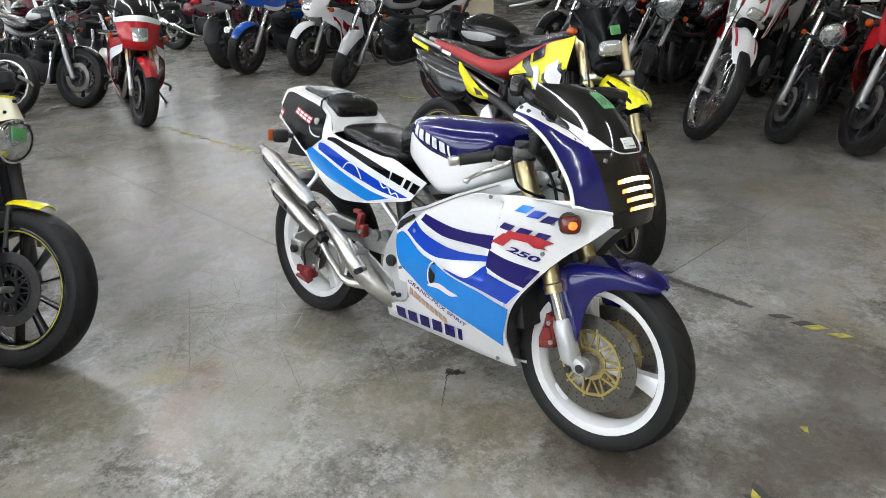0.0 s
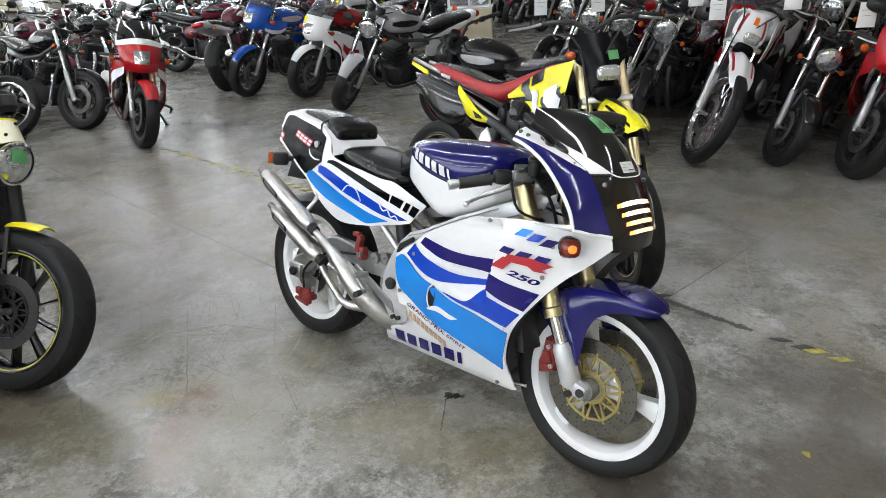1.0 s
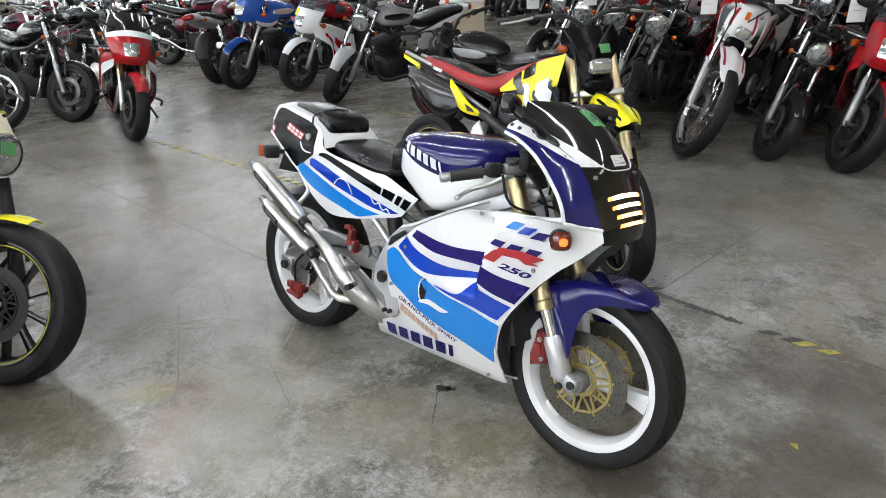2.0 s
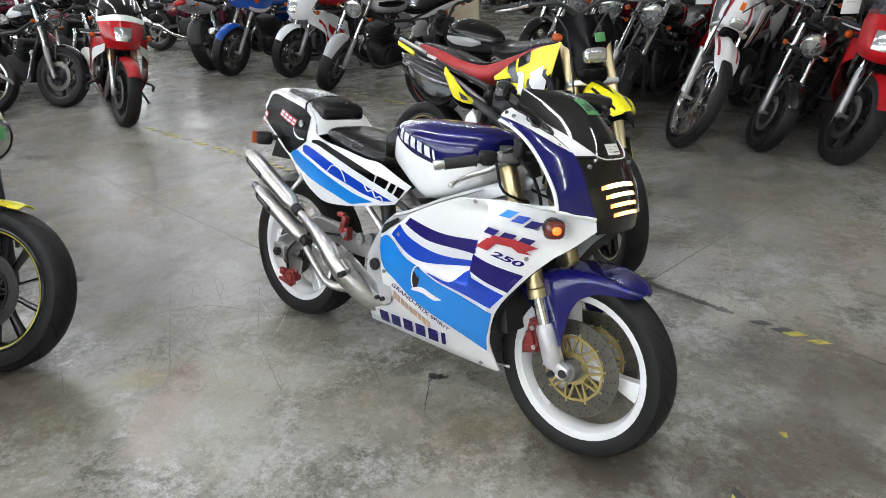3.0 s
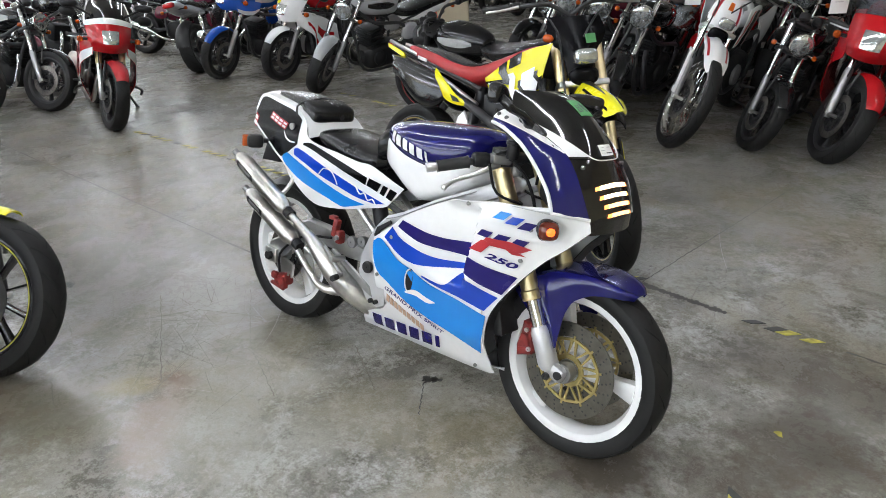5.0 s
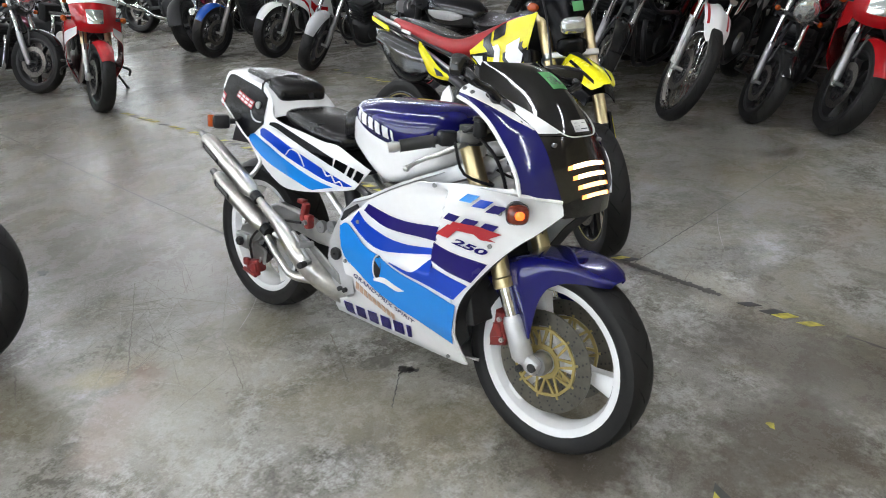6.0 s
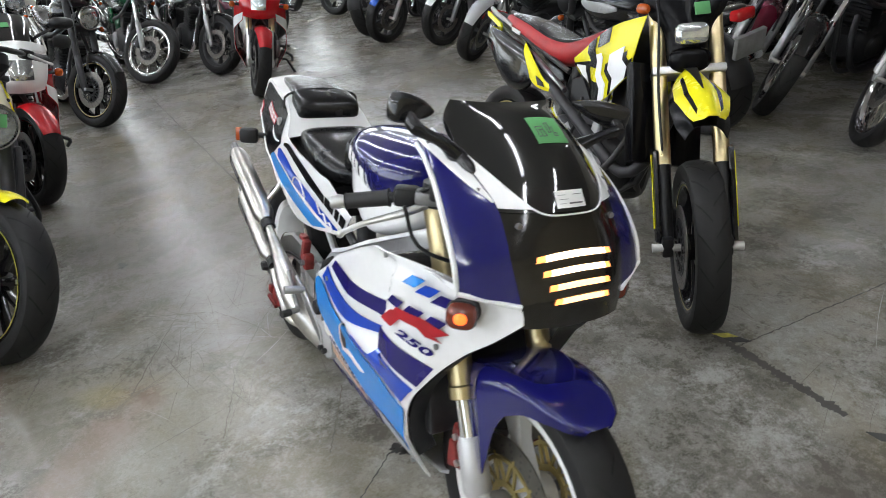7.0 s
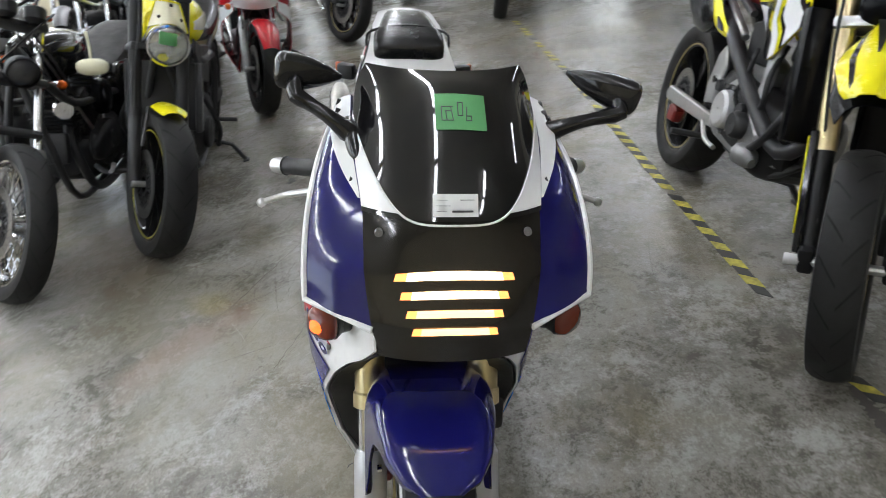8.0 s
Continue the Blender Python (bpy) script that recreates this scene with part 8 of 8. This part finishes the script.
    P("tail_light", box((-0.39, 0, 0.91), (0.05, 0.08, 0.035), 0.01), "red_lens", tail)
    P("indicator", smooth_blob([(0.90, 1.02, 0.008, 0.008, -0.16), (0.915, 1.02, 0.020, 0.018, -0.16), (0.94, 1.02, 0.020, 0.018, -0.16), (0.955, 1.02, 0.008, 0.008, -0.16)], 10, 14), "orange_lens")
    P("clutch_cover", lathe([(0.003, -0.02), (0.052, -0.02), (0.062, -0.010), (0.066, 0.02), (0.003, 0.02)], 24, True).tf(T(0.62, -0.156, 0.445)), "frame_alloy", lab="round silver clutch cover")
    for k in range(9):
        a = 2 * math.pi * k / 9
        P("cover_bolt", lathe([(0.001, -0.004), (0.0055, -0.004), (0.0055, 0.004), (0.001, 0.004)], 8, True).tf(T(0.62 + 0.078 * math.cos(a), -0.150, 0.445 + 0.078 * math.sin(a))), "alloy")
    P("crankcase", prism([(0.50, 0.36), (0.56, 0.335), (0.80, 0.335), (0.88, 0.37), (0.87, 0.45), (0.74, 0.52), (0.60, 0.55), (0.52, 0.50)], -0.118, -0.142, 0.012), "dull_alloy", lab="cast engine side case")
    P("oil_filter_cover", lathe([(0.003, -0.016), (0.026, -0.016), (0.030, 0.0), (0.030, 0.02), (0.003, 0.02)], 16, True).tf(T(0.74, -0.145, 0.475)), "dark_metal")
    P("kick_boss", lathe([(0.003, -0.016), (0.018, -0.016), (0.022, 0.0), (0.003, 0.012)], 14, True).tf(T(0.535, -0.150, 0.50)), "dark_metal")
    P("case_cover", lathe([(0.003, -0.02), (0.035, -0.02), (0.044, -0.008), (0.046, 0.02), (0.003, 0.02)], 20, True).tf(T(0.76, -0.160, 0.44)), "dark_metal")
    P("water_pump", smooth_blob([(0.80, 0.36, 0.02, 0.02, -0.14), (0.82, 0.37, 0.035, 0.035, -0.14), (0.88, 0.375, 0.03, 0.03, -0.14), (0.91, 0.37, 0.012, 0.014, -0.14)], 10, 14), "engine_grey")
    P("coolant_hose", tube([(0.86, -0.14, 0.40), (0.94, -0.15, 0.46), (0.98, -0.13, 0.56), (0.98, -0.10, 0.62)], 0.013, 10, 16), "black_plastic")
    P("brake_pedal", tube([(0.50, -0.16, 0.36), (0.60, -0.175, 0.33), (0.70, -0.18, 0.335)], 0.008, 8, 10), "alloy")
    for s in (-1, 1):
        P("frame_spar", prism([(0.74, 0.74), (0.80, 0.755), (0.82, 0.60), (0.80, 0.47), (0.755, 0.47), (0.77, 0.60)], s * 0.118, s * 0.136, 0.006), "spar", lab="pale grey frame spar")
    P("skid_plate", prism([(0.48, 0.315), (0.60, 0.290), (0.82, 0.300), (0.92, 0.37), (0.90, 0.395), (0.52, 0.34)], -0.085, 0.085, 0.01), "dark_metal")


def price_card(c, rz, tilt=8):
    ob = root("price_card", "white price card with a green tab hanging on a motorcycle", "price card", "price cards", T(*c, tilt, 0, rz))
    part("card", box((0, 0, 0), (0.11, 0.002, 0.155), 0.0006), M["paper"], ob)
    part("tab", box((0.012, -0.003, 0.075), (0.04, 0.003, 0.035), 0.0006), M["green_tape"], ob)
    for k, w in enumerate((0.07, 0.05)):
        part("text_bar", box((-0.005, -0.0022, 0.03 - 0.035 * k), (w, 0.001, 0.003), 0), M["engine_grey"], ob)
    part("string", tube([(0, 0, 0.077), (0.004, 0, 0.16)], 0.0012, 5), M["paper"], ob)
    return ob


def at_front(x, y, heading, L):
    """Pose of a bike whose front wheel stands at (x, y)."""
    h = radians(heading)
    return T(x - L * math.cos(h), y - L * math.sin(h), 0, 0, 0, heading)


# near ones, each its own
motorcycle("motard", "yellow and black supermotard with a red seat and gold forks", at_front(0.78, 1.078, -4.2, 1.365), "yellow", "yellow", "dark_metal", "engine", "dark_metal", "gold", "black_gloss", "cast", 6,
           "vinyl_red", -36.0, 16.8, "gold_disc", "green_tape", "mask", False, tail="black_satin")
motorcycle("scrambler", "yellow and cream scrambler motorcycle with a round headlight", at_front(-0.57, -1.15, 6, 1.44), "yellow", "cream", "dark_metal", "engine", "dark_metal", "dark_metal", "black_gloss", "cast", 10,
           "vinyl", 27, 15.0, "yellow_line", "green_tape", "round", False, cover="engine")
motorcycle("cruiser", "black bobber motorcycle with wire wheels and chrome fork", at_front(-0.37, -1.67, 2, 1.60), "black_gloss", "black_gloss", rims="chrome", spoke="wire", spokes=40, steer=44, mirrors=False, pipe="black_plastic", cover="engine", shell="black_plastic", fender="none", lens="dark_metal", patch="cream", seat="grip")
motorcycle("sport", "red and white faired motorcycle with a green tag", at_front(-2.40, -0.96, 12, 1.40), "red", "white", fork="alloy", lamp="fairing", tag="green_tape", tail="white", rims="black_gloss", steer=12, fender="red")
motorcycle("naked", "black naked motorcycle parked close behind the black bobber", at_front(-2.50, -1.72, 10, 1.44), "black_gloss", "red", fork="dark_metal", rims="black_gloss", spokes=5, steer=20, cover="engine", mirrors=False)
motorcycle("naked", "black naked motorcycle with wide black tyres", at_front(-4.15, -0.50, 10, 1.44), "black_gloss", "black_gloss", fork="dark_metal", rims="black_gloss", spokes=9, steer=28, stripe="gold_disc", cover="engine")
motorcycle("cruiser", "green and chrome cruiser motorcycle with ten-spoke wheels", at_front(-5.6, 0.12, 4, 1.60), "green_paint", "chrome", rims="chrome", spokes=10, steer=42, fender="none")
motorcycle("naked", "black naked motorcycle with a chrome round headlight", at_front(-5.45, 0.80, 8, 1.44), "black_gloss", "silver", rims="dark_metal", spokes=5, steer=22, cover="engine")
motorcycle("sport", "red and white faired sports motorcycle with black screen", at_front(-4.08, 0.86, -17, 1.40), "red", "white", fork="gold", lamp="fairing", tail="red", rims="dark_metal", fender="red", pipe="steel", steer=10)
motorcycle("naked", "purple motorcycle parked with its tail outward", T(-6.1, 2.85, 0, 0, 0, 128), "maroon", "silver", rims="dark_metal")
motorcycle("naked", "blue and silver motorcycle with a small cowl", at_front(-5.5, 2.75, -76, 1.44), "blue", "silver", fork="alloy", rims="dark_metal", tail="blue", steer=6, fender="blue", lamp="half", mirrors=False)
motorcycle("sport", "white, red and yellow half-faired motorcycle", at_front(-4.76, 3.10, -78, 1.40), "white", "red", fork="alloy", lamp="fairing", tail="white", rims="dark_metal", fender="white", steer=2, tank="red", patch="yellow")
motorcycle("naked", "silver naked motorcycle with a round headlight and white tail", at_front(-3.78, 2.93, -92, 1.44), "silver", "black_gloss", rims="dark_metal", tail="white", fender="silver", steer=32, cover="engine", lean=13)
motorcycle("dirt", "white and red off-road motorcycle with wire wheels", at_front(0.04, 3.20, -82, 1.42), "white", "white", "dark_metal", "engine", "steel", "alloy", "chrome", "wire", 36, "vinyl", 36, 12, lamp="mask", tail="white", mirrors=True)
motorcycle("naked", "black naked motorcycle with a chrome headlight", at_front(0.51, 3.44, -84, 1.23) @ Matrix.Scale(0.855, 4), "black_gloss", "maroon", rims="dark_metal", spoke="wire", spokes=36, steer=34, cover="engine", lean=12)
motorcycle("sport", "red faired motorcycle with clear headlight", at_front(1.00, 3.45, -84, 1.40), "red", "red", fork="alloy", lamp="fairing", tail="red", rims="dark_metal", steer=32, lean=12, fender="red")
motorcycle("sport", "red half-faired motorcycle in the packed row", at_front(1.68, 3.52, -86, 1.40), "red", "white", fork="alloy", lamp="fairing", tail="red", rims="dark_metal", lean=12, steer=30)
motorcycle("cruiser", "black long-fork custom motorcycle", at_front(-0.69, 3.30, -82, 1.60), "black_gloss", "black_gloss", rims="chrome", spoke="wire", spokes=36, steer=32, cover="engine", pipe="dark_metal", lean=12, fork="alloy")
motorcycle("cruiser", "maroon custom motorcycle with drag bars", at_front(-1.25, 3.60, -82, 1.60), "maroon", "black_gloss", rims="dark_metal", spokes=9, steer=30, cover="engine", lean=12)
motorcycle("cruiser", "black and chrome custom motorcycle", at_front(-1.75, 3.9, -84, 1.60), "black_gloss", "chrome", rims="chrome", spoke="wire", spokes=36, steer=12, lean=12)

tail_out = motorcycle("low", "black motorcycle with red rim stripes parked tail outward", T(-0.70, 2.78, 0, 0, 0, 176), "black_gloss", "silver", rims="black_gloss", spokes=5, stripe="red_rim", steer=14, tail="black_gloss", fork="dark_metal", mirrors=False)
part("plate_box", box((-0.36, 0, 0.60), (0.03, 0.20, 0.13), 0.006, T(0, 0, 0, 0, -15, 0)), M["engine_grey"], tail_out, "blank pale grey plate holder")

# templates for the packed rows behind
FAR = [motorcycle("naked", "black naked motorcycle in a packed row", T(-2.6, 6.2, 0, 0, 0, -88), "black_gloss", "black_gloss", rims="dark_metal", far=True),
       motorcycle("cruiser", "red and chrome cruiser in a packed row", T(-1.95, 6.3, 0, 0, 0, -88), "red", "chrome", rims="chrome", spoke="wire", spokes=32, far=True),
       motorcycle("naked", "silver naked motorcycle in a packed row", T(-1.3, 6.2, 0, 0, 0, -88), "silver", "black_gloss", rims="dark_metal", far=True),
       motorcycle("sport", "red faired motorcycle in a packed row", T(-0.65, 6.2, 0, 0, 0, -88), "red", "black_gloss", fork="alloy", lamp="fairing", tail="red", rims="dark_metal", far=True),
       motorcycle("cruiser", "black and chrome cruiser in a packed row", T(0.0, 6.4, 0, 0, 0, -88), "black_gloss", "chrome", rims="chrome", spoke="wire", spokes=32, far=True),
       motorcycle("naked", "green naked motorcycle in a packed row", T(0.65, 6.2, 0, 0, 0, -88), "green_paint", "silver", rims="dark_metal", far=True),
       motorcycle("dirt", "yellow off-road motorcycle in a packed row", T(1.3, 6.2, 0, 0, 0, -88), "yellow", "black_gloss", "dark_metal", "engine", "steel", "alloy", "chrome", "wire", 32, lamp="mask", tail="yellow", far=True),
       motorcycle("naked", "blue naked motorcycle in a packed row", T(1.95, 6.2, 0, 0, 0, -88), "blue", "white", rims="dark_metal", tail="white", far=True),
       motorcycle("sport", "white faired motorcycle in a packed row", T(2.6, 6.2, 0, 0, 0, -88), "white", "blue", fork="alloy", lamp="fairing", tail="white", rims="dark_metal", far=True),
       motorcycle("naked", "maroon naked motorcycle in a packed row", T(3.25, 6.2, 0, 0, 0, -88), "maroon", "black_gloss", rims="dark_metal", far=True)]
rnd = random.Random(11)
LEANED = T(0, 0, 0, -10, 0, 0)


def row(start, step, count, heading, skip=(), pool=range(10)):
    for i in range(count):
        if i in skip:
            continue
        x, y = start[0] + step[0] * i + rnd.uniform(-0.06, 0.06), start[1] + step[1] * i + rnd.uniform(-0.12, 0.12)
        copy_thing(FAR[rnd.choice(list(pool))], T(x, y, 0, 0, 0, heading + rnd.uniform(-5, 5)) @ LEANED)


DARK = (0, 0, 2, 4, 4, 9, 0, 9)
row((-3.4, 8.6), (0.66, 0), 11, -88)
row((-9.6, 5.6), (0.68, 0), 6, -86, pool=DARK)
row((-10.6, 8.2), (0.70, 0), 6, -86)
row((-12.0, 10.8), (0.70, 0), 16, -86)
row((-8.6, -3.2), (0, 0.68), 8, 10, pool=DARK)
row((-11.2, -4.0), (0, 0.68), 12, 8, (8,), pool=DARK)
row((-8.4, 3.2), (0.05, 0.68), 3, 30, pool=DARK)
row((-13.4, -4.0), (0, 0.70), 16, 8, pool=DARK)
row((-4.6, -3.4), (0.05, 0.72), 3, 12, pool=DARK)
row((-2.6, -2.6), (0.0, -0.8), 3, 14, pool=DARK)
row((-6.2, -3.6), (0.05, 0.62), 4, 14, pool=DARK)

for c in ((-0.08, 3.60, 1.01), (0.90, 3.60, 0.99), (-1.10, 3.60, 1.05), (-1.69, 3.60, 1.01), (0.44, 3.60, 1.09), (-0.27, 3.64, 1.10)):
    price_card(c, 38 + rnd.uniform(-8, 8))
